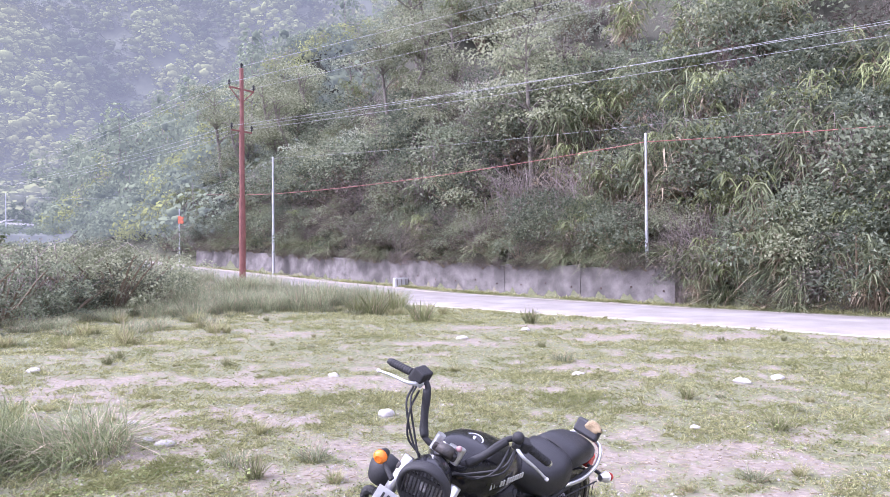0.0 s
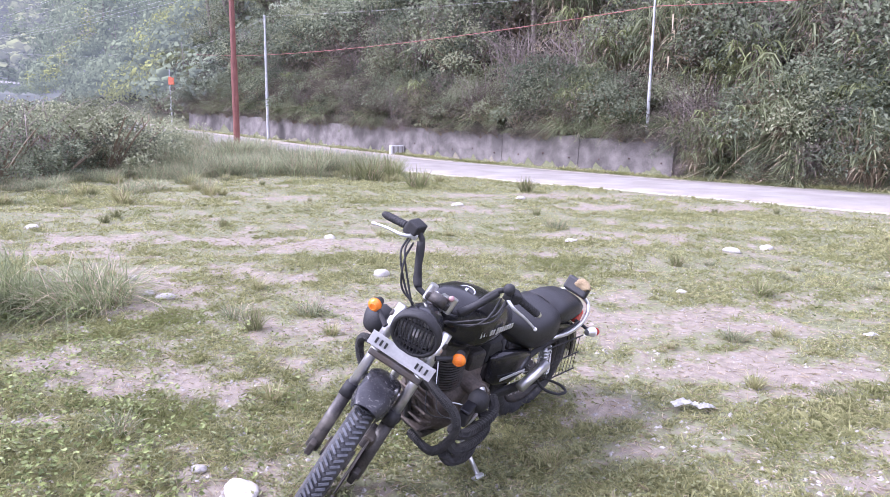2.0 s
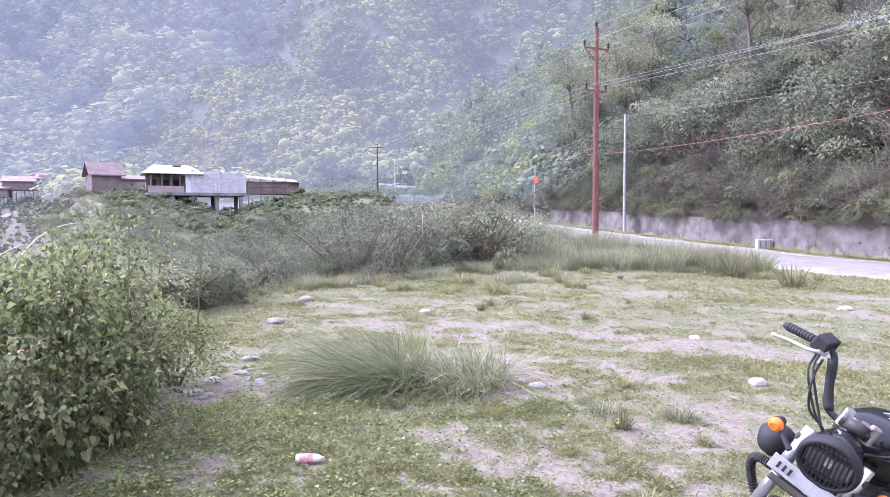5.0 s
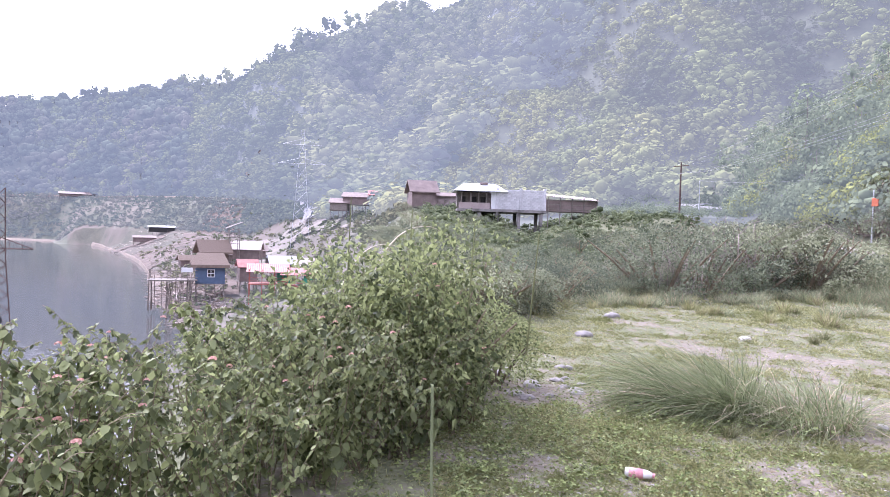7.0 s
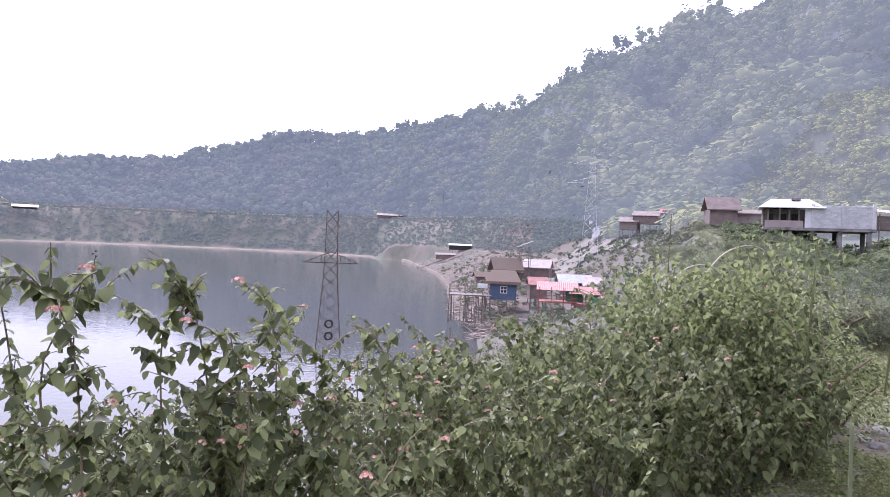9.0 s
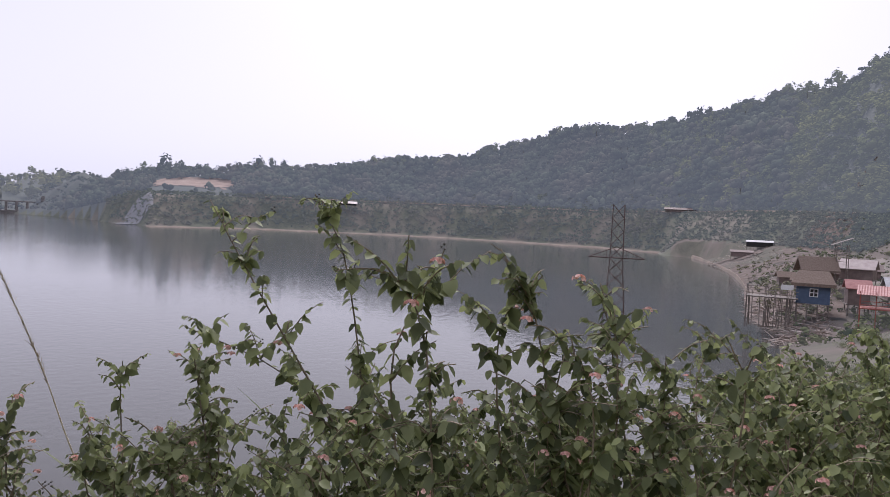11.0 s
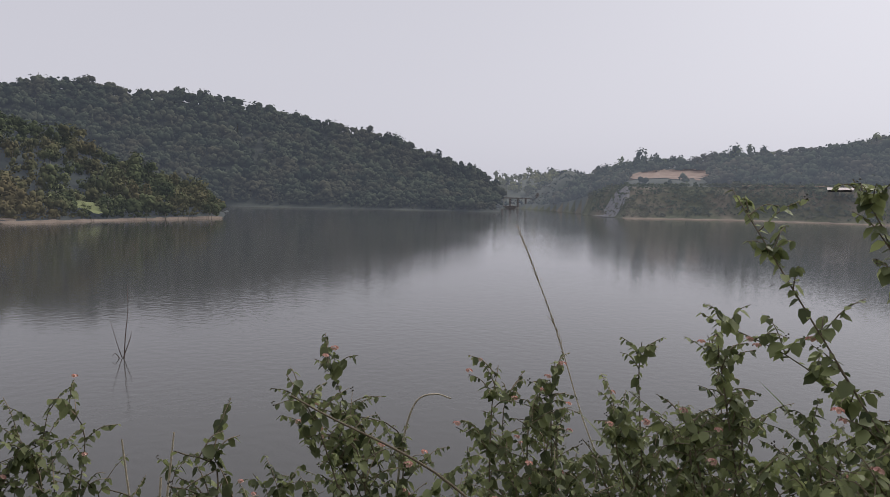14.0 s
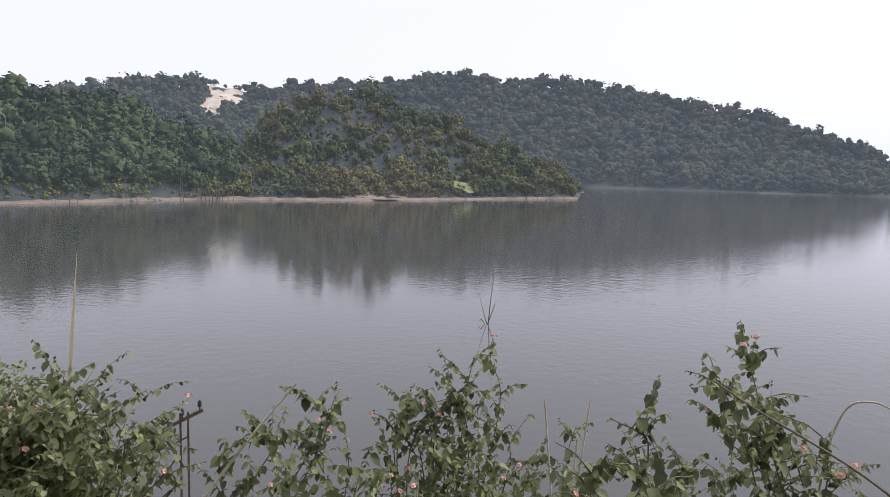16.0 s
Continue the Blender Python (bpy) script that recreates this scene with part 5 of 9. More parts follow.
def road_marker():
    x, y = at_road(14.2, 3.05)
    m = thing("milestone", "small white painted kerb stone with dark marks at the wall foot", "milestone", Matrix.Translation((x, y, gz(x, y))) @ Matrix.Rotation(radians(45), 4, "Z"))
    part("stone", box((0.75, 0.2, 0.42), (0, 0, 0.18), 0.04), M_PLATE, m)
    for k in (-1, 0, 1):
        part("dark_band", box((0.08, 0.205, 0.30), (k * 0.24, 0, 0.19), 0.004), M_CONCRETE, m)


M_ORANGE = material("faded_orange_cloth", (0.55, 0.14, 0.08), (0.75, 0.25, 0.14), rough=0.9, bump=0.1)


def pole(name, label, x, y, top, r, mat, base=None):
    z = gz(x, y) - 0.3 if base is None else base
    p = thing(name, label, "utility pole", Matrix.Translation((x, y, z)))
    h = top - z
    for a, b, k in ((0, 0.42, 1.0), (0.42, 0.74, 0.82), (0.74, 1.0, 0.66)):
        part("shaft", rod((0, 0, a * h), (0, 0, b * h), r * k, r * k, 12), mat, p)
    part("cap", rod((0, 0, h), (0, 0, h + 0.03), r * 0.72, r * 0.5, 12), mat, p)
    return p, h


def insulator(parent, at, size=1.0):
    bm = bmesh.new()
    for k in range(3):
        rod_bm(bm, (at[0], at[1], at[2] + 0.05 * k * size), (at[0], at[1], at[2] + (0.05 * k + 0.03) * size), 0.055 * size, 0.04 * size, 10)
    rod_bm(bm, (at[0], at[1], at[2] - 0.08 * size), (at[0], at[1], at[2] + 0.16 * size), 0.018 * size, sides=6)
    part("insulator", bm, M_RUBBER, parent, "dark ribbed insulator")


RED_XY, HT_NEXT = (-8.75, 24.75), (30.0, 2.0)
red, red_h = pole("red_power_pole", "red-oxide painted steel power pole in the grass", *RED_XY, 8.55, 0.115, M_REDPOLE)
for dz, half in ((-0.75, 0.55), (-2.3, 0.45)):
    bm = bmesh.new()
    box_bm(bm, (2 * half, 0.06, 0.06), (0, 0, red_h + dz), 0.006, Matrix.Rotation(radians(58), 4, "Z"))
    if half > 0.5:
        for s in (-1, 1):
            c = math.cos(radians(58)) * half * s, math.sin(radians(58)) * half * s
            rod_bm(bm, (c[0], c[1], red_h + dz), (0, 0, red_h + dz - 0.5), 0.022, sides=6)
    part("cross_arm", bm, M_REDPOLE, red, "steel cross arm")
    for s in (-1, 0, 1):
        insulator(red, (math.cos(radians(58)) * half * s, math.sin(radians(58)) * half * s, red_h + dz + 0.1 + (0.72 if s == 0 and half > 0.5 else 0)))
grey, grey_h = pole("grey_lamp_pole", "thin galvanised pole in front of the concrete wall", -12.0, 38.9, 7.35, 0.085, M_ZINC)
side, side_h = pole("grey_lamp_pole", "thin galvanised pole standing in the hillside plants", 5.59, 23.53, 5.67, 0.055, M_ZINC)
far1, _ = pole("grey_lamp_pole", "distant galvanised pole with an orange flag", -22.2, 49.25, 5.2, 0.06, M_ZINC)
part("orange_flag", box((0.42, 0.06, 0.55), (0.14, -0.08, 3.7), 0.02), M_ORANGE, far1, "faded orange cloth tied on")
far2, _ = pole("grey_lamp_pole", "far galvanised pole beyond the thicket", -52.5, 73.0, 8.9, 0.08, M_ZINC)
far3, far3_h = pole("brown_power_pole", "far rusty power pole beyond the thicket", -51.4, 67.8, 10.5, 0.12, M_RUST)
part("cross_arm", box((2.0, 0.1, 0.1), (0, 0, far3_h - 0.4), 0.01), M_RUST, far3)
road_marker()


def wire(a, b, sag, mat=M_WIRE, r=0.0055, label="thin overhead power line between the poles"):
    a, b = np.array(a, float), np.array(b, float)
    t = np.linspace(0, 1, 24)[:, None]
    p = a + (b - a) * t
    p[:, 2] -= (4 * sag * t * (1 - t))[:, 0]
    V, F = tubes([p], [r], 5)
    ob = new("overhead_wire", mesh_of("overhead_wire", V, F, mat, True))
    return tagged(ob, label, "power line", "overhead wires")


cs, sn = math.cos(radians(58)), math.sin(radians(58))
for s in (-1, 0, 1):
    for z, half, zb in ((7.95 + (0.7 if s == 0 else 0), 0.55, 9.6), (6.40, 0.45, 6.75)):
        a = (RED_XY[0] + cs * half * s, RED_XY[1] + sn * half * s, z)
        wire(a, (HT_NEXT[0] + cs * half * s, HT_NEXT[1] + sn * half * s, zb + 0.4 * (s == 0)), 0.35)
        wire(a, (-51.4 + s, 67.8, 10.2 if half > 0.5 else 9.2), 0.5)
wire((-12.0, 38.9, 7.3), (27.0, 12.0, 6.6), 0.5)
wire((-26.9, 60.0, 7.5), (-12.0, 38.9, 7.2), 0.3)
wire((-26.9, 60.0, 7.4), (-12.0, 38.9, 5.25), 0.1, M_WIRE_RED, 0.013, "red sheathed cable strung from pole to pole")
wire((-12.0, 38.9, 5.25), (5.59, 23.53, 5.40), 0.22, M_WIRE_RED, 0.013, "red sheathed cable strung from pole to pole")
wire((5.59, 23.53, 5.40), (27.0, 11.0, 5.6), 0.35, M_WIRE_RED, 0.013, "red sheathed cable strung from pole to pole")
wire((-52.5, 73.0, 8.8), (-26.9, 60.0, 7.5), 0.5)

# ---------------------------------------------------------------- houses, village, pylon, dam
def place(way, dist, z, turn=0.0):
    """A pose at a compass way and distance, its x axis to the right as seen from the start."""
    a = radians(way)
    return Matrix.Translation((-dist * math.sin(a), dist * math.cos(a), z)) @ Matrix.Rotation(a + radians(turn), 4, "Z")


M_BLOCK = material("grey_block", (0.52, 0.51, 0.52), (0.72, 0.71, 0.73), rough=0.95, scale=3, fine=40, bump=0.4, spread=0.12)
M_TIN_WHITE = material("worn_tin_roof", (0.28, 0.28, 0.29), (0.47, 0.47, 0.49), rough=0.45, metal=0.15, scale=2, fine=30, bump=0.1)
M_ROOF_BRIGHT = material("new_tin_roof", (0.60, 0.62, 0.65), (0.80, 0.82, 0.85), rough=0.4, metal=0.1, scale=2, fine=30, bump=0.1)
M_TIN_RED = material("faded_red_tin", (0.27, 0.09, 0.085), (0.43, 0.19, 0.17), rough=0.6, scale=1.5, fine=30, bump=0.1)
M_TIN_PINK = material("pale_rusty_tin", (0.32, 0.245, 0.23), (0.48, 0.40, 0.38), rough=0.5, scale=1.2, fine=20, bump=0.1)
M_TIN_BROWN = material("rusty_tin", (0.155, 0.115, 0.105), (0.29, 0.225, 0.205), rough=0.7, scale=1.2, fine=20, bump=0.1)
M_BLUE = material("blue_painted_board", (0.065, 0.10, 0.17), (0.11, 0.16, 0.25), rough=0.7, scale=2, fine=30, bump=0.1)
M_THATCH = material("brown_thatch", (0.13, 0.095, 0.075), (0.27, 0.21, 0.17), rough=1.0, scale=5, fine=60, bump=0.8)
M_BAMBOO = material("grey_bamboo", (0.13, 0.11, 0.095), (0.30, 0.26, 0.23), rough=0.8, scale=4, fine=40, bump=0.2, spread=0.2)
M_GREEN = material("green_tarpaulin", (0.03, 0.22, 0.13), (0.06, 0.34, 0.20), rough=0.6, scale=2, fine=20, bump=0.1)
M_REDWOOD = material("red_painted_wood", (0.28, 0.08, 0.06), (0.42, 0.14, 0.11), rough=0.7, scale=3, fine=40, bump=0.1)
M_WHITE = material("white_paint", (0.70, 0.70, 0.70), (0.84, 0.84, 0.84), rough=0.6, scale=3, fine=40, bump=0.05)
# near-black: shade of rooms and open sheds painted on, also dark walls
M_DARK = material("dark_interior", (0.02, 0.02, 0.022), (0.06, 0.058, 0.055), rough=0.9, bump=0)
M_RUBBLE = material("red_earth", (0.100, 0.078, 0.066), (0.225, 0.178, 0.150), rough=1.0, scale=0.35, fine=4, bump=0.5, stain=(0.075, 0.066, 0.056), stain_scale=0.22, stain_at=0.55)
# valley haze is put into these four earths as a faint glow
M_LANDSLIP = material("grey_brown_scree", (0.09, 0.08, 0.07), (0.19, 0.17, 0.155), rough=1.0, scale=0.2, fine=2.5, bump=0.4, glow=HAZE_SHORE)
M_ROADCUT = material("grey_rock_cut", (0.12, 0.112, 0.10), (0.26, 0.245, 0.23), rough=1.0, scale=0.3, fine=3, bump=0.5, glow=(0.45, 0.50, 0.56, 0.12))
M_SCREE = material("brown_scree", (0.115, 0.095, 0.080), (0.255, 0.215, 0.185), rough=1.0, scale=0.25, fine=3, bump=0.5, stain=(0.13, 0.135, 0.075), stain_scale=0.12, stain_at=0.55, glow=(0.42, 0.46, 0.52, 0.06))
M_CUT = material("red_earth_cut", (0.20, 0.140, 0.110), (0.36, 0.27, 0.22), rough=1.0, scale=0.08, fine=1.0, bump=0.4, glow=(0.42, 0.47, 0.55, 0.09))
M_PALECUT = material("pale_quarry_earth", (0.42, 0.36, 0.29), (0.62, 0.55, 0.46), rough=1.0, scale=0.1, fine=1.5, bump=0.4)


def tin_sheet(w, d, at, tilt=0.0, ridge=0.25, thick=0.04, roll=0.0):
    """A corrugated sheet, w wide and d deep, sloping to the front by tilt degrees."""
    bm = bmesh.new()
    n = max(6, int(w / ridge) * 2)
    rows = []
    for layer in (0, -thick):
        g = []
        for j in (0, 1):
            g.append([bm.verts.new((-w / 2 + w * i / n, -d / 2 + d * j, layer + (0.05 if i % 2 else 0))) for i in range(n + 1)])
        rows.append(g)
    for g, f in ((rows[0], 1), (rows[1], -1)):
        for i in range(n):
            bm.faces.new((g[0][i], g[0][i + 1], g[1][i + 1], g[1][i])[::f])
    for j in (0, 1):
        for i in range(n):
            bm.faces.new((rows[0][j][i], rows[1][j][i], rows[1][j][i + 1], rows[0][j][i + 1])[::1 if j == 0 else -1])
    bmesh.ops.transform(bm, matrix=Matrix.Translation(at) @ Matrix.Rotation(radians(roll), 4, "Y") @ Matrix.Rotation(radians(tilt), 4, "X"), verts=bm.verts)
    return bm


def gable(w, d, h, at, over=0.3, thick=0.12, hip=0.0):
    """A ridged roof with its ridge along x; hip shortens the ridge at each end."""
    bm = bmesh.new()
    W, D = w / 2 + over, d / 2 + over
    layers = []
    for t in (0, -thick):
        layers.append([bm.verts.new(p) for p in ((-W, -D, t), (W, -D, t), (W, D, t), (-W, D, t), (-W + hip, 0, h + t), (W - hip, 0, h + t))])
    a, b = layers
    for v, f in ((a, 1), (b, -1)):
        for q in ((0, 1, 5, 4), (2, 3, 4, 5), (1, 2, 5), (3, 0, 4)):
            if len(q) == 3 and not hip:
                continue
            bm.faces.new([v[i] for i in q][::f])
    for i, j in ((0, 1), (1, 2), (2, 3), (3, 0)):
        if hip or (i, j) in ((0, 1), (2, 3)):
            bm.faces.new((a[i], b[i], b[j], a[j]))
    if not hip:
        for i, k in ((0, 4), (4, 3), (1, 5), (5, 2)):
            bm.faces.new((a[i], a[k], b[k], b[i]))
    bmesh.ops.recalc_face_normals(bm, faces=bm.faces)
    bmesh.ops.translate(bm, verts=bm.verts, vec=at)
    return bm


def concrete_house():
    m = place(51.1, 70, 4.0, 6) @ Matrix.Scale(0.87, 4)
    h = thing("block_house", "unfinished concrete block house on pillars with a bright tin roof", "house", m)
    slab = part("floor_slab", box((10.4, 7.0, 0.32), (-0.2, 3.5, -0.16), 0.03), M_CONCRETE, h)
    for x, y, z in ((-4.6, 0.4, 5), (-2.8, 0.4, 5), (-0.7, 0.3, 6), (1.8, 0.4, 5.5), (4.4, 0.4, 4), (-4.6, 4, 5), (-2.0, 4, 5), (1.8, 4, 5), (4.4, 4, 4)):
        part("pillar", box((0.4, 0.4, z), (x, y, -0.32 - z / 2), 0.02), M_CONCRETE, h)
    wall = part("block_wall", box((5.4, 0.14, 2.3), (2.05, 0.22, 1.15)), M_BLOCK, h, "grey block wall with sunken joints")
    k = bpy.data.meshes.new("block")
    bm = box((0.385, 0.16, 0.185), (0, 0, 0), 0.006)
    bm.to_mesh(k)
    bm.free()
    k.materials.append(M_BLOCK)
    for r in range(11):
        for c in range(13):
            x = -0.42 + c * 0.405 + (0.2 if r % 2 else 0)
            if abs(x - 2.0) < 0.3 or x > 4.6:
                continue
            b = child("block", k, wall)
            b.location = (x, 0.14, 0.12 + r * 0.205)
    for x in (-0.75, 2.0, 4.75):
        part("wall_column", box((0.32, 0.36, 2.5), (x, 0.2, 1.25), 0.02), M_BLOCK, h)
    part("door_panel", box((0.6, 0.06, 2.2), (-1.15, 0.3, 1.1), 0.01), M_WHITE, h, "pale door panel")
    for x in (-4.9, -3.8, -2.9, -2.0):
        part("veranda_post", rod((x, 0.4, 0), (x, 0.4, 2.0), 0.08, sides=8), M_BAMBOO, h)
    part("veranda_rail", box((3.6, 0.06, 0.7), (-3.4, 0.35, 0.36), 0.01), M_TIN_PINK, h, "low faded rail panel")
    part("back_room", box((4.2, 3.0, 2.0), (-3.2, 4.2, 1.0), 0.03), M_BAMBOO, h)
    for x in (-4.6, -3.3, -2.2):
        part("dark_window", box((0.6, 0.06, 0.8), (x, 2.68, 1.1), 0.01), M_DARK, h)
    roof = part("tin_roof", gable(5.4, 5.0, 1.05, (-2.7, 2.6, 2.05), 0.45, 0.06, 1.3), M_ROOF_BRIGHT, h, "bright white hipped tin roof")
    part("roof_vent", box((0.9, 0.8, 0.25), (-2.2, 2.2, 3.05), 0.04), M_TIN_BROWN, roof)
    part("side_roof", tin_sheet(6.4, 3.6, (8.0, 1.6, 1.75), 8, 0.3, roll=4), M_TIN_PINK, h, "pale sloping tin roof of the lean-to")
    part("side_shed", box((6.0, 3.0, 1.4), (8.0, 1.8, 0.65), 0.03), M_TIN_BROWN, h, "dark boarded lean-to")
    for r in range(3):
        part("board_rail", box((6.1, 0.06, 0.09), (8.0, 0.27, 0.25 + r * 0.5), 0.01), M_BAMBOO, h)
    for x in (5.2, 6.6, 8.0, 9.4, 10.9):
        part("shed_post", rod((x, 0.22, -2.2), (x, 0.22, 1.6), 0.06, sides=7), M_BAMBOO, h)
    return h


concrete_house()


def hut(name, label, m, w, d, h, wall, roof, rise, stilts=1.2, over=0.35, window=None, group="lakeside village", thick=0.12, hip=0.0):
    t = thing(name, label, "house", m, group)
    body = part("wall", box((w, d, h), (0, d / 2, h / 2), 0.03), wall, t)
    n = max(2, int(w / 1.4) + 1)
    for i in range(n):
        x = -w / 2 + 0.1 + (w - 0.2) * i / (n - 1)
        part("board_cover", box((0.07, 0.04, h), (x, -0.015, h / 2), 0.005), wall, t)
        for y in (0.1, d - 0.1):
            part("stilt", rod((x, y, -stilts), (x, y, 0.02), 0.08, 0.07, 7), M_BAMBOO, t)
    part("floor", box((w + 0.3, d + 0.3, 0.12), (0, d / 2, -0.06), 0.01), M_BAMBOO, t)
    part("roof", gable(w, d, rise, (0, d / 2, h + 0.02), over, thick, hip), roof, t)
    if window:
        for x in window:
            f = part("window", box((1.1, 0.05, 1.2), (x, -0.03, h * 0.55), 0.01), M_WHITE, t, "white framed window")
            for sx in (-1, 1):
                for sz in (-1, 1):
                    part("pane", box((0.40, 0.02, 0.44), (x + sx * 0.25, -0.058, h * 0.55 + sz * 0.27), 0), M_DARK, f)
    return t


hut("stilt_house", "dark blue board house on stilts with a brown thatched roof", place(74.3, 112, -7.5), 4.3, 4.2, 2.9, M_BLUE, M_THATCH, 1.75, 3.4, 0.7, (0.1,), thick=0.45, hip=0.9)
hut("stilt_house", "small hut with a red tin roof beside the blue house", place(71.4, 116, -7.4, 8), 2.8, 3.5, 2.3, M_TIN_BROWN, M_TIN_RED, 1.2, 3.0)
hut("thatched_hut", "low thatched hut behind the blue house", place(73.9, 132, -5.0, 15), 4.4, 3.6, 1.6, M_THATCH, M_THATCH, 2.2, 2.0, 0.8, thick=0.35)
hut("tin_house", "shed with a rusty and pink patched tin roof", place(71.6, 138, -4.8, -10), 5.0, 4.0, 1.8, M_TIN_BROWN, M_TIN_PINK, 1.6, 2.5)
hut("tin_house", "long house with a bright tin roof", place(68.4, 120, -6.6, 10), 5.4, 4.4, 1.9, M_TIN_BROWN, M_TIN_WHITE, 1.3, 2.5)
hut("tin_house", "house with a pale sheet roof", place(66.2, 118, -6.9, -4), 6.4, 4.4, 1.8, M_DARK, M_TIN_PINK, 1.5, 2.5)
hut("shore_shed", "low dark shed with a white roof edge on the spit", place(77.7, 345, gz(-345 * math.sin(radians(77.7)), 345 * math.cos(radians(77.7))) + 0.5), 11, 5, 2.2, M_DARK, M_TIN_WHITE, 0.8, 1.5)
hut("shore_shed", "low brown shed on the spit", place(78.9, 330, gz(-330 * math.sin(radians(78.9)), 330 * math.cos(radians(78.9))) + 0.5), 9, 4, 2.0, M_TIN_BROWN, M_TIN_BROWN, 0.9, 1.5)
hut("hill_house", "brown hut with a steep tin roof above the village", place(57.6, 84, 4.6, 12), 3.0, 3.0, 1.7, M_TIN_BROWN, M_TIN_BROWN, 1.5, 5.0)
hut("hill_house", "low grey shed beside the brown hut", place(55.7, 86, 4.5), 3.4, 3.0, 1.5, M_TIN_PINK, M_TIN_BROWN, 0.5, 5.0)
for k, (way, roof, w) in enumerate(((62.7, M_TIN_BROWN, 8), (60.9, M_TIN_RED, 6), (60.0, M_TIN_BROWN, 5), (64.4, M_TIN_BROWN, 4))):
    hut("hill_house", ("long low house with a %s tin roof on the hill bank" % ("rusty", "red", "pale", "pale")[k]), place(way, 165, gz(-165 * math.sin(radians(way)), 165 * math.cos(radians(way))) + 2.6, 8 * (k % 3 - 1)), w, 5, 1.7, (M_TIN_BROWN, M_TIN_BROWN, M_BAMBOO, M_BAMBOO)[k], roof, 1.2, 6.0)
for k, (way, dist, turn, w) in enumerate(((72.9, 146, 20, 3.6), (74.9, 150, -12, 3.4), (70.9, 150, 6, 4.4), (75.9, 172, 10, 3.0), (73.4, 176, -20, 4.2))):
    x, y = -dist * math.sin(radians(way)), dist * math.cos(radians(way))
    hut("thatched_hut" if k % 2 else "tin_house", ("small house with a rusty tin roof on the rubble", "brown thatched hut on the rubble slope")[k % 2], place(way, dist, gz(x, y) + 0.8, turn), w, 3.0, 1.3, M_TIN_BROWN, (M_TIN_BROWN, M_THATCH)[k % 2], 1.2, 2.0, 0.5)
hut("far_shed", "far open shed with a white roof across the water", place(110.1, 690, 15.0), 18, 10, 1.6, M_DARK, M_TIN_PINK, 2.2, 6, 1.0)
hut("far_shed", "far low shed on the shore road", place(83.4, 548, 18.4), 22, 7, 1.6, M_TIN_BROWN, M_TIN_BROWN, 1.6, 6, 0.8)


def open_shed(label, m, w, d, h, roof, tilt, cloth=None, ladder=True):
    t = thing("open_shed", label, "shed", m, "lakeside village")
    for x in np.linspace(-w / 2 + 0.1, w / 2 - 0.1, max(3, int(w / 1.3))):
        for y in (0.1, d - 0.1):
            part("post", rod((x, y, -3), (x, y, h), 0.06, sides=6), M_REDWOOD, t)
    part("tin_roof", tin_sheet(w + 0.6, d + 0.8, (0, d / 2, h + 0.1), tilt, 0.3), roof, t)
    part("floor", box((w, d, 0.12), (0, d / 2, 0), 0.01), M_REDWOOD, t)
    for z in (0.5, 0.95):
        part("rail", box((w, 0.06, 0.08), (0, 0.06, z), 0.005), M_REDWOOD, t)
    if cloth is not None:
        part("tarpaulin", box((w * 0.45, 0.05, h * 0.7), (w * cloth, d * 0.3, h * 0.42), 0.01), M_GREEN, t, "green tarpaulin screen")
    return t


open_shed("red-framed open shed with a faded red tin roof", place(69.9, 104, -6.9), 5.6, 4.0, 2.2, M_TIN_RED, 12, 0.45)
open_shed("red-framed shed with a green screen and a tin roof", place(67.4, 103, -7.1, -6), 5.2, 4.0, 2.0, M_TIN_RED, 10, 0.3)
open_shed("long open shed with a pale pinkish tin roof", place(63.7, 102, -7.2, 4), 9.5, 4.0, 1.9, M_TIN_PINK, 12, -0.42)


def bamboo_stage():
    rng = np.random.default_rng(5)
    s = thing("bamboo_jetty", "grey bamboo platform on crooked stilts over the shore", "jetty", place(77.0, 110, -6.9), "lakeside village")
    part("deck", box((6.8, 4.0, 0.15), (0, 2, 0), 0.02), M_BAMBOO, s)
    for i in range(30):
        x, y = rng.uniform(-3.3, 3.3), rng.uniform(0, 4)
        part("stilt", rod((x + rng.normal(0, 0.25), y, -4.6), (x, y, rng.uniform(0.1, 1.7)), 0.06, 0.045, 6), M_BAMBOO, s)
    for z in (0.5, 1.0, 1.5):
        part("rail", box((6.8, 0.07, 0.07), (0, 0.05, z), 0.005), M_BAMBOO, s)
    part("drying_cloth", box((1.6, 0.04, 0.7), (1.9, 0.0, 1.6), 0.01), M_WHITE, s, "pale cloth hung on the rail")
    t = thing("watch_tower", "thin wooden watch tower with a slanting roof", "tower", place(72.5, 134, -5.0, 10), "lakeside village")
    for x in (-0.9, 0.9):
        for y in (0, 1.6):
            part("leg", rod((x, y, -2), (x, y, 6.0), 0.07, sides=6), M_BAMBOO, t)
    part("deck", box((2.2, 2.0, 0.12), (0, 0.8, 4.4), 0.02), M_BAMBOO, t)
    for z in (2.0, 3.2, 5.2):
        part("brace", box((2.0, 0.06, 0.08), (0, 0, z), 0.01), M_BAMBOO, t)
    part("roof", tin_sheet(3.4, 2.8, (0, 0.8, 6.6), 0, 0.3, roll=-22), M_BAMBOO, t)


bamboo_stage()


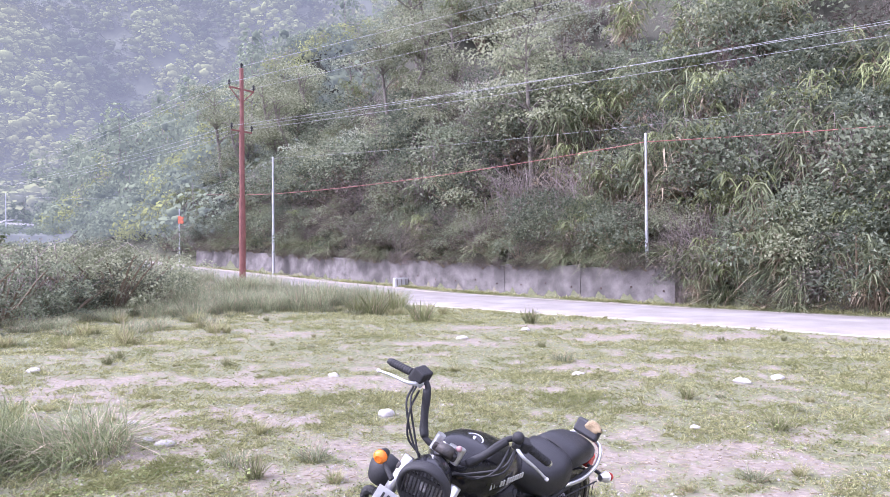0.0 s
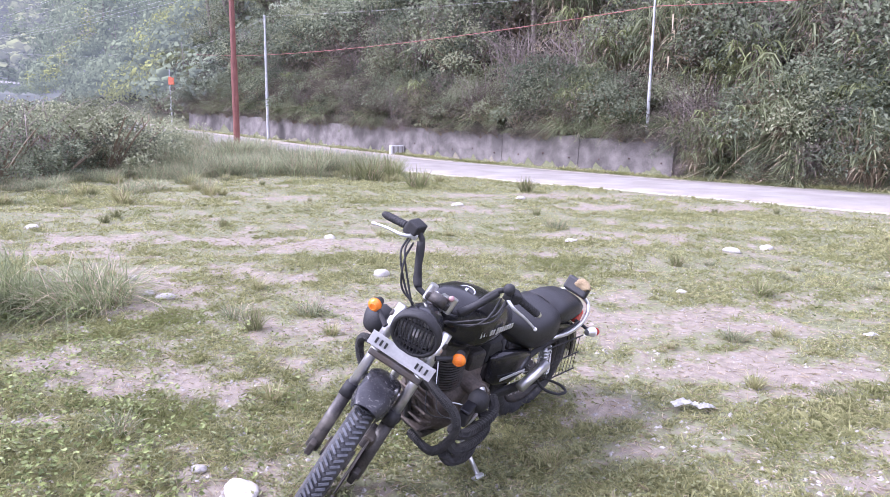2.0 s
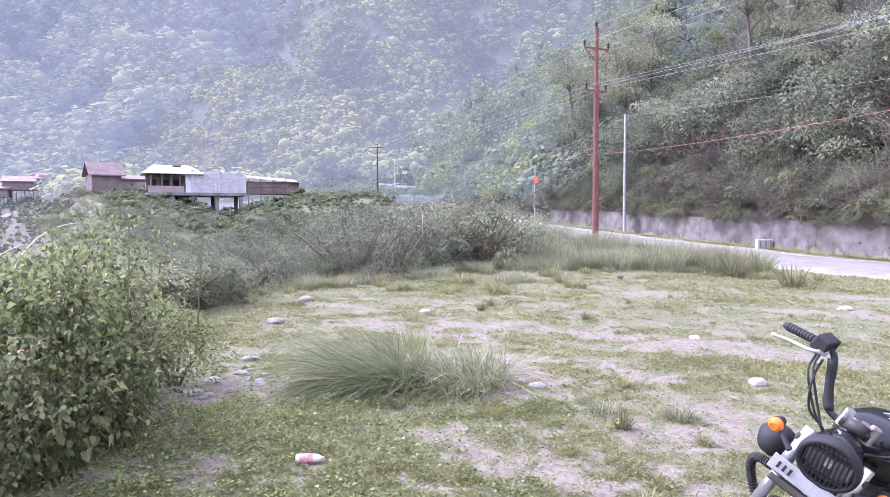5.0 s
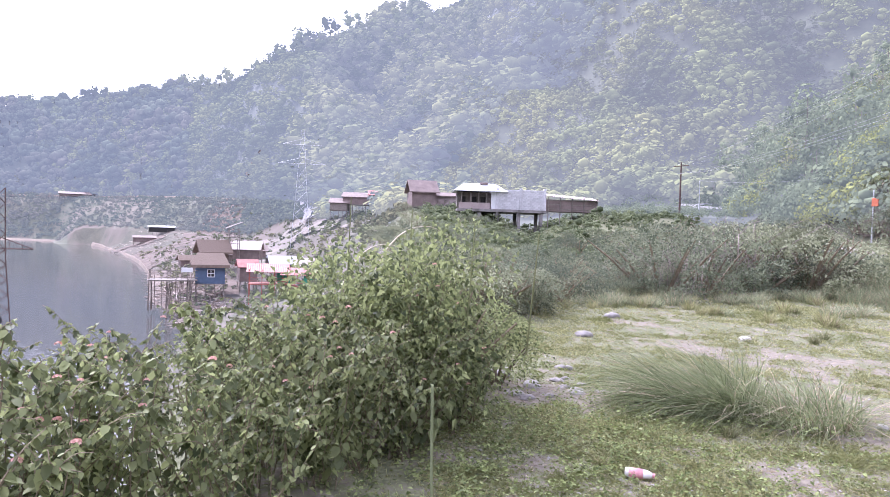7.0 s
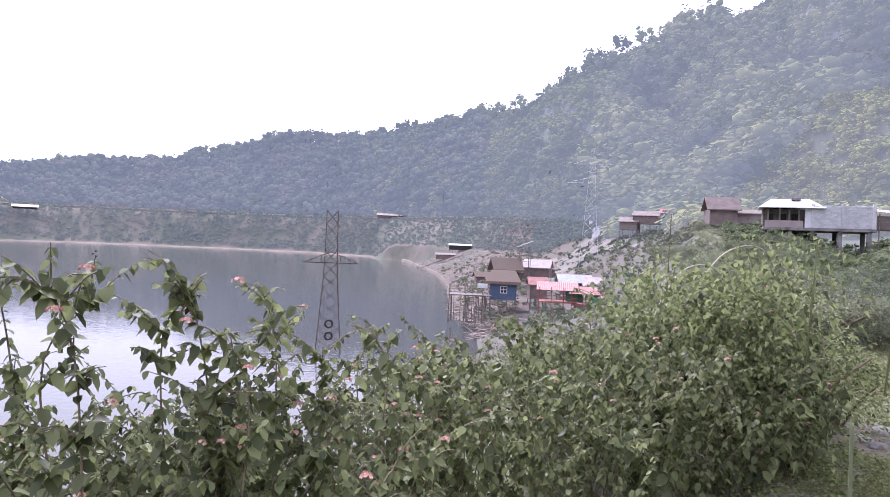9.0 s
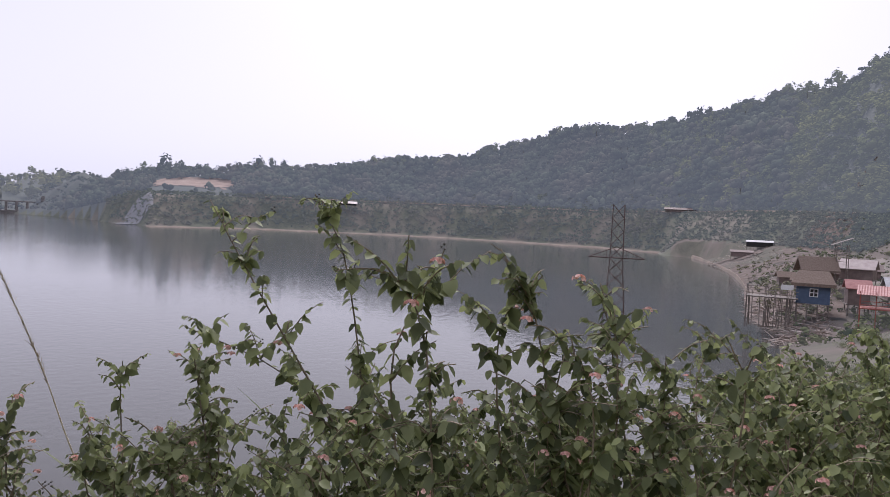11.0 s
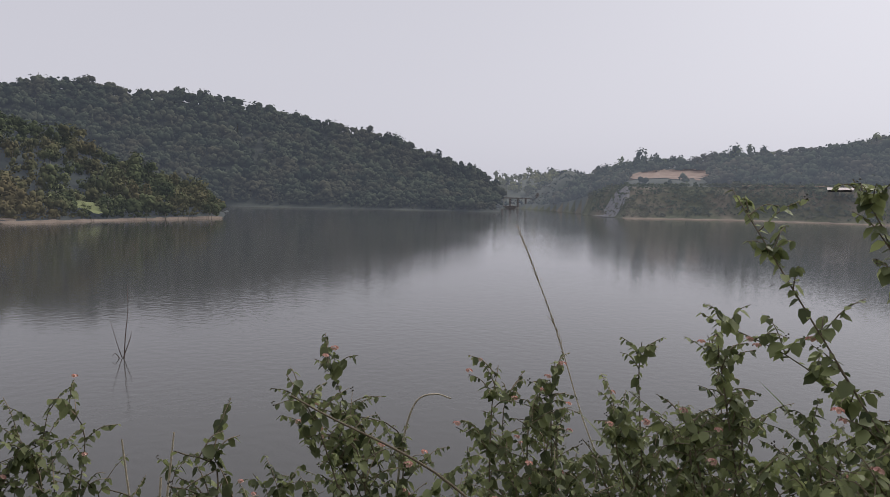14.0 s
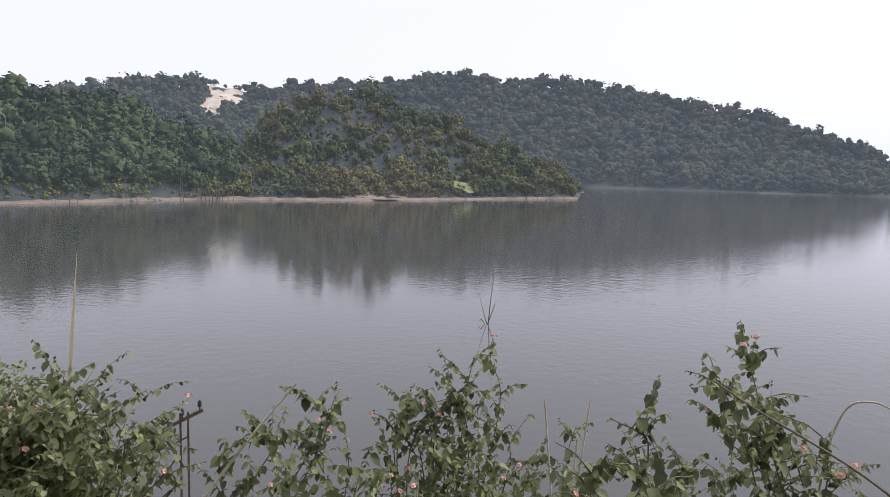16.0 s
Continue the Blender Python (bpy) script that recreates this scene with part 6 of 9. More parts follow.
def debris():
    """Driftwood and rubble on the village shore."""
    rng = np.random.default_rng(8)
    n = 9500
    a = np.concatenate([rng.uniform(73, 78, n // 4), rng.uniform(71, 81.6, n - n // 4)])
    r = np.concatenate([rng.uniform(97, 135, n // 4), 125 + 250 * rng.uniform(0, 1, n - n // 4) ** 1.5])
    x, y = -r * np.sin(np.radians(a)), r * np.cos(np.radians(a))
    z = ground_z(x, y)
    k = z > LAKE - 0.2
    P = np.column_stack([x, y, z + 0.1])[k]
    m = len(P)
    D = rng.normal(size=(m, 3)) * (1, 1, 0.15)
    V, F = blades(P, D, rng.uniform(0.6, 3.0, m), rng.uniform(0.08, 0.25, m), rng.uniform(0, 0.1, m), rng)
    tagged(new("driftwood", mesh_of("driftwood", V, F, material("bleached_wood", (0.24, 0.19, 0.16), (0.52, 0.45, 0.40), rough=0.95, island=True, bump=0))), "scattered driftwood and broken bamboo on the shore", "driftwood", kind="stuff")


debris()


def slope_patch(name, label, ways, dists, mat, lift=0.5, rag=0.45, n=60, seed=1.0):
    """Bare earth lying on the slope between two ways and distances, ragged at its edges."""
    f, g = np.meshgrid(np.linspace(0, 1, n + 1), np.linspace(0, 1, n + 1), indexing="ij")
    a, r = np.radians(ways[0] + (ways[1] - ways[0]) * f), dists[0] + (dists[1] - dists[0]) * g
    x, y = -r * np.sin(a), r * np.cos(a)
    V = np.stack([x, y, ground_z(x, y) + lift], -1)
    mask = 1 - np.maximum(np.abs(2 * f - 1), np.abs(2 * g - 1)) ** 2 + rag * rough_noise(f * 5 + seed, g * 5 + seed)
    idx = np.arange((n + 1) ** 2).reshape(n + 1, n + 1)
    F = np.stack([idx[:-1, :-1], idx[1:, :-1], idx[1:, 1:], idx[:-1, 1:]], -1)[mask[:-1, :-1] > 0.25]
    return tagged(new(name, mesh_of(name, V, F, mat, True)), label, "bare earth", kind="structure")


slope_patch("rubble_slope", "reddish rubble slope behind the village", (70.5, 81.6), (112, 345), M_RUBBLE, 0.35, 0.75, n=110)
slope_patch("scree", "grey-brown scree bluff behind the village", (63.6, 72.4), (138, 215), M_SCREE, 0.6, 0.9, n=80, seed=8)
slope_patch("terrace_cut", "terraced cut of red earth on the far headland", (118.6, 125.2), (745, 850), M_CUT, 1.0, 0.7, seed=4)
slope_patch("quarry_cut", "pale earth scar on the far ridge", (184.0, 186.7), (905, 952), M_PALECUT, 1.5, 0.8, seed=7)
slope_patch("quarry_foot", "pale earth spill below the ridge scar", (185.7, 187.4), (850, 920), M_PALECUT, 1.5, 0.8, seed=3)
slope_patch("headland_scar", "bare brown earth slope on the headland", (171.2, 176.5), (296, 328), M_SHORE_EARTH, 0.9, 0.9, seed=9)
slope_patch("headland_grass", "light green grassy clearing on the headland", (165.4, 169.2), (338, 372), material("clearing_grass", (0.110, 0.130, 0.050), (0.230, 0.250, 0.100), rough=1, scale=0.2, fine=2, bump=0, glow=HAZE_LOW), 3.0, 0.8, seed=11)
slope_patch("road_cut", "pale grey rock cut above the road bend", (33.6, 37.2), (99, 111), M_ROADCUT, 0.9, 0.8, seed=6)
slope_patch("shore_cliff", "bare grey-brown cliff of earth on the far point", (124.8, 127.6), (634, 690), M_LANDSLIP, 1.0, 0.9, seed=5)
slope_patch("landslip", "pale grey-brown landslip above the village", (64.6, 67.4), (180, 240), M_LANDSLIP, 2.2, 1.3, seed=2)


def lattice_tower(name, label, m, h, base, waist, top, arms, mat, r=0.06, rings=0):
    t = thing(name, label, "pylon", m)
    levels = np.linspace(0, 1, 12)
    wid = [base + (waist - base) * f / 0.6 if f < 0.6 else waist + (top - waist) * (f - 0.6) / 0.4 for f in levels]
    c = [[Vector((sx * w / 2, sy * w / 2, f * h)) for sx, sy in ((-1, -1), (1, -1), (1, 1), (-1, 1))] for f, w in zip(levels, wid)]
    for k in range(4):
        part("leg", tube_bm([p[k] for p in c], r, 5), mat, t)
        for p, q in zip(c, c[1:]):
            part("brace", rod(p[k], q[(k + 1) % 4], r * 0.6, sides=4), mat, t)
            part("brace", rod(q[k], p[(k + 1) % 4], r * 0.6, sides=4), mat, t)
    for z, half in arms:
        bm = bmesh.new()
        for s in (-1, 1):
            rod_bm(bm, (0, 0, z), (s * half, 0, z), r * 1.5, sides=5)
            rod_bm(bm, (0, 0, z + 1.3), (s * half, 0, z), r * 1.0, sides=5)
            for q in (0.35, 0.7):
                rod_bm(bm, (s * half * q, 0, z), (s * half * q, 0, z + 1.3 * (1 - q)), r * 0.5, sides=4)
        part("arm", bm, mat, t)
    for k in range(rings):
        bm = torus_bm(0.42, 0.11, 0.16, 24, 8, 2)
        part("hung_tyre", moved(bm, (0, -base / 2 - 0.1, 3.9 - 1.4 * k)), M_RUBBER, t, "old tyre hung on the frame", True)
    return t


lattice_tower("pylon", "half-drowned rusty lattice pylon standing in the lake", place(88.6, 84, -12.6), 17.2, 3.0, 1.5, 1.3, ((11.0, 3.2),), M_RUST, 0.05, 2)
lattice_tower("pylon", "pale lattice power pylon on the far bank", place(67.4, 150, -6), 28.0, 4.5, 2.0, 0.6, ((21, 5.0), (25, 4.0)), M_ZINC, 0.032)


def dam():
    d = thing("dam", "far concrete dam with gate piers across the valley", "dam", place(133.2, 1090, LAKE, 0))
    part("sill", box((95, 10, 6), (0, 0, 1), 0.2), M_CONCRETE, d)
    for i in range(6):
        part("pier", box((3.2, 9, 17), (-32 + i * 12, 0, 8), 0.2), M_CONCRETE, d, "pale gate pier")
    part("bridge", box((80, 4, 1.6), (0, 0, 16), 0.1), M_CONCRETE, d)
    for x in (22, 31):
        part("hoist_house", box((4, 6, 8), (x, 0, 20.6), 0.1), M_CONCRETE, d)


dam()


def dead_tree():
    t = thing("dead_tree", "bare dead branches standing in the lake", "dead tree", Matrix.Translation((-16.7, -59.6, LAKE - 0.5)))
    for p, r in (([(0, 0, 0), (-0.15, 0, 2.4), (-0.35, 0, 4.4), (-0.3, 0, 6.6)], 0.05), ([(0, 0, 0.2), (0.4, 0, 1.4), (1.0, 0.1, 3.6)], 0.04), ([(0.1, 0, 0.3), (-0.5, 0, 2.0), (-0.6, 0, 2.6)], 0.045), ([(0.2, 0, 0.3), (0.6, 0, 0.9), (0.9, 0, 0.7)], 0.04)):
        path = spline(p, 9)
        part("branch", tube_bm(path, np.linspace(r, 0.012, 9), 5), M_RUST, t)


dead_tree()


def drowned_stumps():
    rng = np.random.default_rng(12)
    for i in range(34):
        a = rng.uniform(158, 202) if i > 14 else rng.normal(186.5, 1.3)
        r = float(SHORE_R(a)) * rng.uniform(0.975, 0.995)
        h = rng.uniform(2, 5) if i > 14 else rng.uniform(4, 9)
        x, y = -r * math.sin(radians(a)), r * math.cos(radians(a))
        ob = thing("drowned_trunk", "bare drowned tree trunk at the lake edge", "dead tree", Matrix.Translation((x, y, LAKE - 1)), "drowned trunks")
        lean = rng.normal(0, 0.3, 2)
        part("trunk", rod((0, 0, 0), (lean[0], lean[1], h + 1), 0.16, 0.06, 6), M_BARK, ob)


drowned_stumps()


def slope_pole():
    p = thing("steel_line_pole", "rusty steel line pole with a tilted cross arm below the bank", "utility pole", place(188.0, 21.0, -13.0))
    bm = bmesh.new()
    for x in (-0.10, 0.10):
        box_bm(bm, (0.06, 0.08, 8.0), (x, 0, 3.6), 0.005)
    part("shaft", bm, M_RUST, p)
    arm = Matrix.Rotation(radians(-24), 4, "Y")
    part("cross_arm", box((1.35, 0.09, 0.09), (-0.12, 0, 7.35), 0.006, arm), M_RUST, p)
    bm = bmesh.new()
    rod_bm(bm, (-0.6, 0, 7.05), (-0.02, 0, 6.0), 0.028, sides=6)
    rod_bm(bm, (-0.3, 0, 6.7), (0.12, 0, 6.9), 0.025, sides=6)
    part("brace", bm, M_RUST, p)
    for x in (-0.66, 0.0, 0.46):
        insulator(p, (x - 0.05, 0, 7.48 + (x + 0.1) * 0.44), 1.15)
    return p


slope_pole()

# ---------------------------------------------------------------- the grassy ground
def on_field(rng, n, r0, r1, a0=-44, a1=64):
    r = r0 * (r1 / r0) ** rng.uniform(0, 1, n) ** 0.9
    a = rng.uniform(a0, a1, n)
    x, y = -r * np.sin(np.radians(a)), r * np.cos(np.radians(a))
    s = (x - ROAD_A[0]) * ROAD_N[0] + (y - ROAD_A[1]) * ROAD_N[1]
    keep = (s < -2.2) & (r < EDGE(a) * 1.1 + 2)
    return x[keep], y[keep], r[keep]


def turf():
    rng = np.random.default_rng(41)
    x, y, r = on_field(rng, 560000, 1.3, 26)
    near = [on_field(rng, 40000, 0.05, 1.3), on_field(rng, 150000, 0.5, 12, 64, 316)]
    x, y, r = (np.concatenate([old, *(q[i] for q in near)]) for i, old in enumerate((x, y, r)))
    # the same again in small tussocks
    cx, cy, cr = on_field(rng, 24000, 1.2, 26)
    m = 16
    cx, cy, cr = (np.repeat(q, m) for q in (cx, cy, cr))
    wide = np.repeat(rng.uniform(0.015, 0.060, len(cx) // m), m) * (1 + 0.06 * cr)
    x, y, r = np.concatenate([x, cx + rng.normal(0, 1, len(cx)) * wide]), np.concatenate([y, cy + rng.normal(0, 1, len(cx)) * wide]), np.concatenate([r, cr])
    tall = np.concatenate([np.ones(len(x) - len(cx)), np.repeat(0.9 + 1.3 * rng.uniform(0, 1, len(cx) // m) ** 2, m)])
    lush = np.clip(0.80 + 0.35 * rough_noise(x * 0.8, y * 0.8) - 1.2 * bareness(x, y), 0.03, 1)
    k = rng.uniform(0, 1, len(x)) < lush
    x, y, r, lush, tall = x[k], y[k], r[k], lush[k], tall[k]
    n = len(x)
    P = np.column_stack([x, y, ground_z(x, y) - 0.004])
    D = rng.normal(size=(n, 3)) * (0.8, 0.8, 0) + (0, 0, 0.9)
    L = (0.012 + 0.032 * lush * rng.uniform(0.3, 1.6, n)) * tall * (1 + 0.05 * r)
    V, F = leaves(P, D, L, 0.0022 + 0.0009 * r, 0.2, rng.uniform(0, 0.6, n)[:, None], rng)
    tagged(new("turf", mesh_of("turf", V, F, M_GRASS)), "short patchy grass over dry ground", "grass", kind="stuff")
    # broad-leaved weeds, thickest beside the bank
    x, y, r = on_field(rng, 30000, 1.0, 15, -44, 75)
    side = np.exp(-(((x + 3.9) / 1.5) ** 2 + ((y - 3.5) / 2.0) ** 2)) + 0.2 * np.exp(-(((x + 1.6) / 1.0) ** 2 + ((y - 2.6) / 0.8) ** 2))
    spot = np.clip(2.2 * (rough_noise(x * 0.55 + 31, y * 0.55) - 0.55), 0, 1)
    k = rng.uniform(0, 1, len(x)) < np.clip(0.80 * side + 0.07 * spot, 0, 1) * np.clip(1.1 - bareness(x, y), 0.1, 1)
    x, y = x[k], y[k]
    m = 10
    n = len(x) * m
    h = np.repeat(rng.uniform(0.02, 0.17, len(x)), m)
    x, y = np.repeat(x, m) + rng.normal(0, 0.035, n), np.repeat(y, m) + rng.normal(0, 0.035, n)
    D = rng.normal(size=(n, 3)) * (1, 1, 0.25) + (0, 0, 0.3)
    V, F = leaves(np.column_stack([x, y, ground_z(x, y) + h * rng.uniform(0.3, 1, n)]), D, rng.uniform(0.014, 0.042, n), rng.uniform(0.009, 0.028, n), 0.12, 0.2, rng)
    tagged(new("leafy_weeds", mesh_of("leafy_weeds", V, F, M_WEED)), "fresh green leafy weeds between the grass and the bank", "weeds", kind="stuff")
    x, y, r = on_field(rng, 45000, 1.1, 22)
    n = len(x)
    D = rng.normal(size=(n, 3)) * (1, 1, 0.12) + (0, 0, 0.18)
    V, F = leaves(np.column_stack([x, y, ground_z(x, y) + 0.004]), D, rng.uniform(0.02, 0.075, n) * (1 + 0.03 * r), 0.0025 + 0.0006 * r, 0.15, 0.1, rng)
    tagged(new("dry_straw", mesh_of("dry_straw", V, F, M_DRY)), "dry straw and dead stems lying in the grass", "straw", kind="stuff")
    x, y, r = on_field(rng, 11500, 1.1, 20)
    k = rng.uniform(0, 1, len(x)) < np.clip(0.30 + 0.25 * (x < -1.6) * (y < 7.5) + 0.9 * value_noise(x * 0.5 + 9, y * 0.5), 0.03, 1) * np.clip(1 - bareness(x, y), 0.05, 1)
    x, y = x[k], y[k]
    m = 9
    n = len(x) * m
    x, y = np.repeat(x, m) + rng.normal(0, 0.03, n), np.repeat(y, m) + rng.normal(0, 0.03, n)
    D = rng.normal(size=(n, 3)) * (1, 1, 0.2) + (0, 0, 0.45)
    V, F = leaves(np.column_stack([x, y, ground_z(x, y) + rng.uniform(0, 0.05, n)]), D, rng.uniform(0.014, 0.036, n), rng.uniform(0.006, 0.016, n), 0.15, 0.15, rng)
    tagged(new("ground_herbs", mesh_of("ground_herbs", V, F, M_HERB)), "low leafy weeds creeping through the grass", "weeds", kind="stuff")
    x, y, r = on_field(rng, 15000, 1.2, 16)
    n = len(x)
    s = (0.004 + 0.016 * rng.uniform(0, 1, n) ** 3)[:, None, None]
    oct_v = np.array([(1, 0, 0), (-1, 0, 0), (0, 1, 0), (0, -1, 0), (0, 0, 0.7), (0, 0, -0.7)])[None] * rng.uniform(0.6, 1.2, (n, 6, 1))
    V = (np.column_stack([x, y, ground_z(x, y)])[:, None] + oct_v * s).reshape(-1, 3)
    tri = np.array([(0, 2, 4), (2, 1, 4), (1, 3, 4), (3, 0, 4), (2, 0, 5), (1, 2, 5), (3, 1, 5), (0, 3, 5)])
    F = (np.arange(n)[:, None, None] * 6 + tri[None]).reshape(-1, 3)
    tagged(new("gravel", mesh_of("gravel", V, F, M_STONE)), "small loose stones in the dirt", "gravel", kind="stuff")


turf()

TUFTS = "grass tufts on the waste ground"
TUFT_KINDS = [
    tagged(reed_clump("grass_tuft", "upright green grass tuft on the waste ground", 51, 0.34, 150, M_GRASS, 0.008, 0.35, 0.10, 0.2), group=TUFTS),
    tagged(reed_clump("grass_tuft", "loose grey-green grass tuft on the waste ground", 52, 0.42, 130, M_REED, 0.008, 0.6, 0.16, 0.35), group=TUFTS),
    tagged(reed_clump("grass_tuft", "dark rushy tuft near the road", 53, 0.55, 150, M_HERB, 0.012, 0.25, 0.14, 0.15), group=TUFTS),
]


def tufts():
    rng = np.random.default_rng(55)
    spots = [(2, -1.4, 16.7, 1.3), (2, 1.2, 16.2, 0.9), (2, -2.9, 18.6, 1.6), (2, -3.4, 18.9, 1.3), (2, 4.9, 7.6, 0.8), (1, 1.3, 10.2, 0.8), (1, -1.2, 5.2, 0.6), (0, -1.0, 3.5, 0.45),
             (0, 0.75, 2.35, 0.5), (1, -1.6, 2.9, 0.45), (0, 0.55, 2.9, 0.4), (1, -1.75, 5.0, 0.55), (0, -1.9, 6.0, 0.5), (2, -2.4, 19.6, 1.5), (2, -4.6, 20.5, 1.6), (2, 2.4, 7.6, 0.35)]
    for i in range(110):
        a, r = rng.uniform(-36, 54), rng.uniform(4, 19)
        x, y = -r * math.sin(radians(a)), r * math.cos(radians(a))
        if bareness(np.array([x]), np.array([y]))[0] > 0.45 or (x - ROAD_A[0]) * ROAD_N[0] + (y - ROAD_A[1]) * ROAD_N[1] > -3.4 or math.hypot(x, y - 3) < 1.3:
            continue
        spots.append((int(rng.integers(3)), x, y, rng.uniform(0.2, 0.42)))
    for i in range(44):
        a, r = rng.uniform(20, 50), rng.uniform(14, 19)
        spots.append((i % 2, -r * math.sin(radians(a)), r * math.cos(radians(a)), rng.uniform(0.7, 1.4)))
    for i in range(60):
        a, r = rng.uniform(3, 24), rng.uniform(18, 27)
        x, y = -r * math.sin(radians(a)), r * math.cos(radians(a))
        if (x - ROAD_A[0]) * ROAD_N[0] + (y - ROAD_A[1]) * ROAD_N[1] < -3.2:
            spots.append((i % 2, x, y, rng.uniform(0.5, 1.0)))
    for k, x, y, size in spots:
        plant(TUFT_KINDS[k], x, y, rng.uniform(0, 6.283), size, 0.02)


tufts()
TALL = tagged(reed_clump("tall_grass", "tall feathery grey-green grass beside the road", 59, 1.0, 420, M_REED, 0.011, 0.45, 0.6, 0.3), group="tall grass beside the road")


def tall_grass():
    rng = np.random.default_rng(60)
    for i in range(90):
        a = rng.uniform(8, 27)
        r = rng.uniform(20.5, 23.5) if a < 16 else rng.uniform(19.5, 32)
        x, y = -r * math.sin(radians(a)), r * math.cos(radians(a))
        if (x - ROAD_A[0]) * ROAD_N[0] + (y - ROAD_A[1]) * ROAD_N[1] < -3.3:
            plant(TALL, x, y, rng.uniform(0, 6.283), rng.uniform(0.55, 1.05), 0.03)
    for i in range(20):
        a = rng.uniform(25, 44)
        r = np.interp(a, (19, 25, 34, 44, 52), (25, 23, 19.5, 17.5, 13)) - rng.uniform(-0.5, 2.2)
        plant(TALL, -r * math.sin(radians(a)), r * math.cos(radians(a)), rng.uniform(0, 6.283), rng.uniform(0.28, 0.55), 0.03)


tall_grass()
M_CLUMP = leafy("long_grass_blade", (0.095, 0.125, 0.055), (0.360, 0.400, 0.210), through=0.4, spread=0.1)
big = reed_clump("grass_clump", "large wind-blown clump of long green grass", 57, 1.10, 2600, M_CLUMP, 0.006, 0.95, 0.42, 0.10, (-0.50, -0.28))
plant(big, -3.75, 4.85, 0.0, 0.95, 0.02)
big2 = reed_clump("grass_clump", "half-dry clump of long grass beside the green one", 58, 0.75, 900, M_CLUMP, 0.006, 0.95, 0.40, 0.28, (-0.18, -0.05))
plant(big2, -3.15, 5.2, 0.0, 1.0, 0.02)

# ---------------------------------------------------------------- lantana along the bank
def ovate(P, D, L, W, droop, rng):
    """Ovate leaves of six corners, folded along the midrib and hanging."""
    n = len(P)
    L, W, droop = (np.broadcast_to(a, n)[:, None] for a in (L, W, droop))
    D = unit(unit(D) - droop * 0.7 * np.array((0, 0, 1.0)))
    side = unit(np.cross(D, unit(rng.normal(size=(n, 3)) * 0.35 + (0, 0, 1))))
    N = np.cross(side, D)
    low = np.array((0, 0, 1.0)) * L * droop * 0.18
    V = np.stack([P, P + D * L * 0.22 + side * W * 0.42 + N * W * 0.16 - low * 0.1, P + D * L * 0.60 + side * W * 0.42 + N * W * 0.10 - low * 0.5, P + D * L - low,
                  P + D * L * 0.60 - side * W * 0.42 + N * W * 0.10 - low * 0.5, P + D * L * 0.22 - side * W * 0.42 + N * W * 0.16 - low * 0.1, P + D * L * 0.45 - low * 0.25], 1)
    i = np.arange(n)[:, None] * 7
    F = np.concatenate([i + t for t in ((0, 1, 6), (1, 2, 6), (2, 3, 6), (3, 4, 6), (4, 5, 6), (5, 0, 6))])
    return V.reshape(-1, 3), F


def flower_mesh(seed):
    """A small dome of florets."""
    rng = np.random.default_rng(seed)
    V, F, k = [], [], 0
    for i in range(16):
        a, e = rng.uniform(0, 6.283), rng.uniform(0.15, 1.5)
        c = np.array((math.cos(a) * math.cos(e), math.sin(a) * math.cos(e), math.sin(e) * 0.6)) * 0.0125
        d = unit(c[None])[0]
        s = unit(np.cross(d, (0.3, 0.2, 0.9))[None])[0]
        t = np.cross(d, s)
        V += [c, *(c + d * 0.002 + (s * math.cos(q) + t * math.sin(q)) * 0.0055 for q in np.arange(5) * 1.2566)]
        F += [(k, k + 1 + j, k + 1 + (j + 1) % 5) for j in range(5)]
        k += 6
    return mesh_of("flower_head", V, F, M_PETAL)


FLOWERS = [flower_mesh(s) for s in (1, 2, 3)]


def berry_mesh(seed):
    rng = np.random.default_rng(seed)
    bm = bmesh.new()
    for i in range(5):
        v = unit(rng.normal(size=(1, 3)))[0] * 0.007
        bmesh.ops.create_icosphere(bm, subdivisions=1, radius=0.0035, matrix=Matrix.Translation(v))
    me = bpy.data.meshes.new("seed_head")
    bm.to_mesh(me)
    bm.free()
    me.materials.append(M_BERRY)
    return me


BERRIES = berry_mesh(4)


def stem_leaves(path, rng, start=0.3, step=0.045, size=0.062):
    """Opposite pairs of leaves up a stem."""
    seg = np.linalg.norm(np.diff(path, axis=0), axis=1)
    cum = np.concatenate([[0], np.cumsum(seg)])
    t = np.arange(start * cum[-1], cum[-1], step)
    P = np.column_stack([np.interp(t, cum, path[:, i]) for i in range(3)])
    P, t = np.repeat(P, 2, axis=0), np.repeat(t, 2)
    a = np.repeat(rng.uniform(0, 3.14, len(t) // 2), 2) + np.tile((0, math.pi), len(t) // 2)
    D = np.column_stack([np.cos(a), np.sin(a), rng.uniform(-0.35, 0.35, len(a))])
    keep = rng.uniform(0, 1, len(t)) < 0.7
    f = (1.15 - 0.65 * t / cum[-1])
    return P[keep], D[keep], (size * f * rng.uniform(0.45, 1.45, len(t)))[keep]


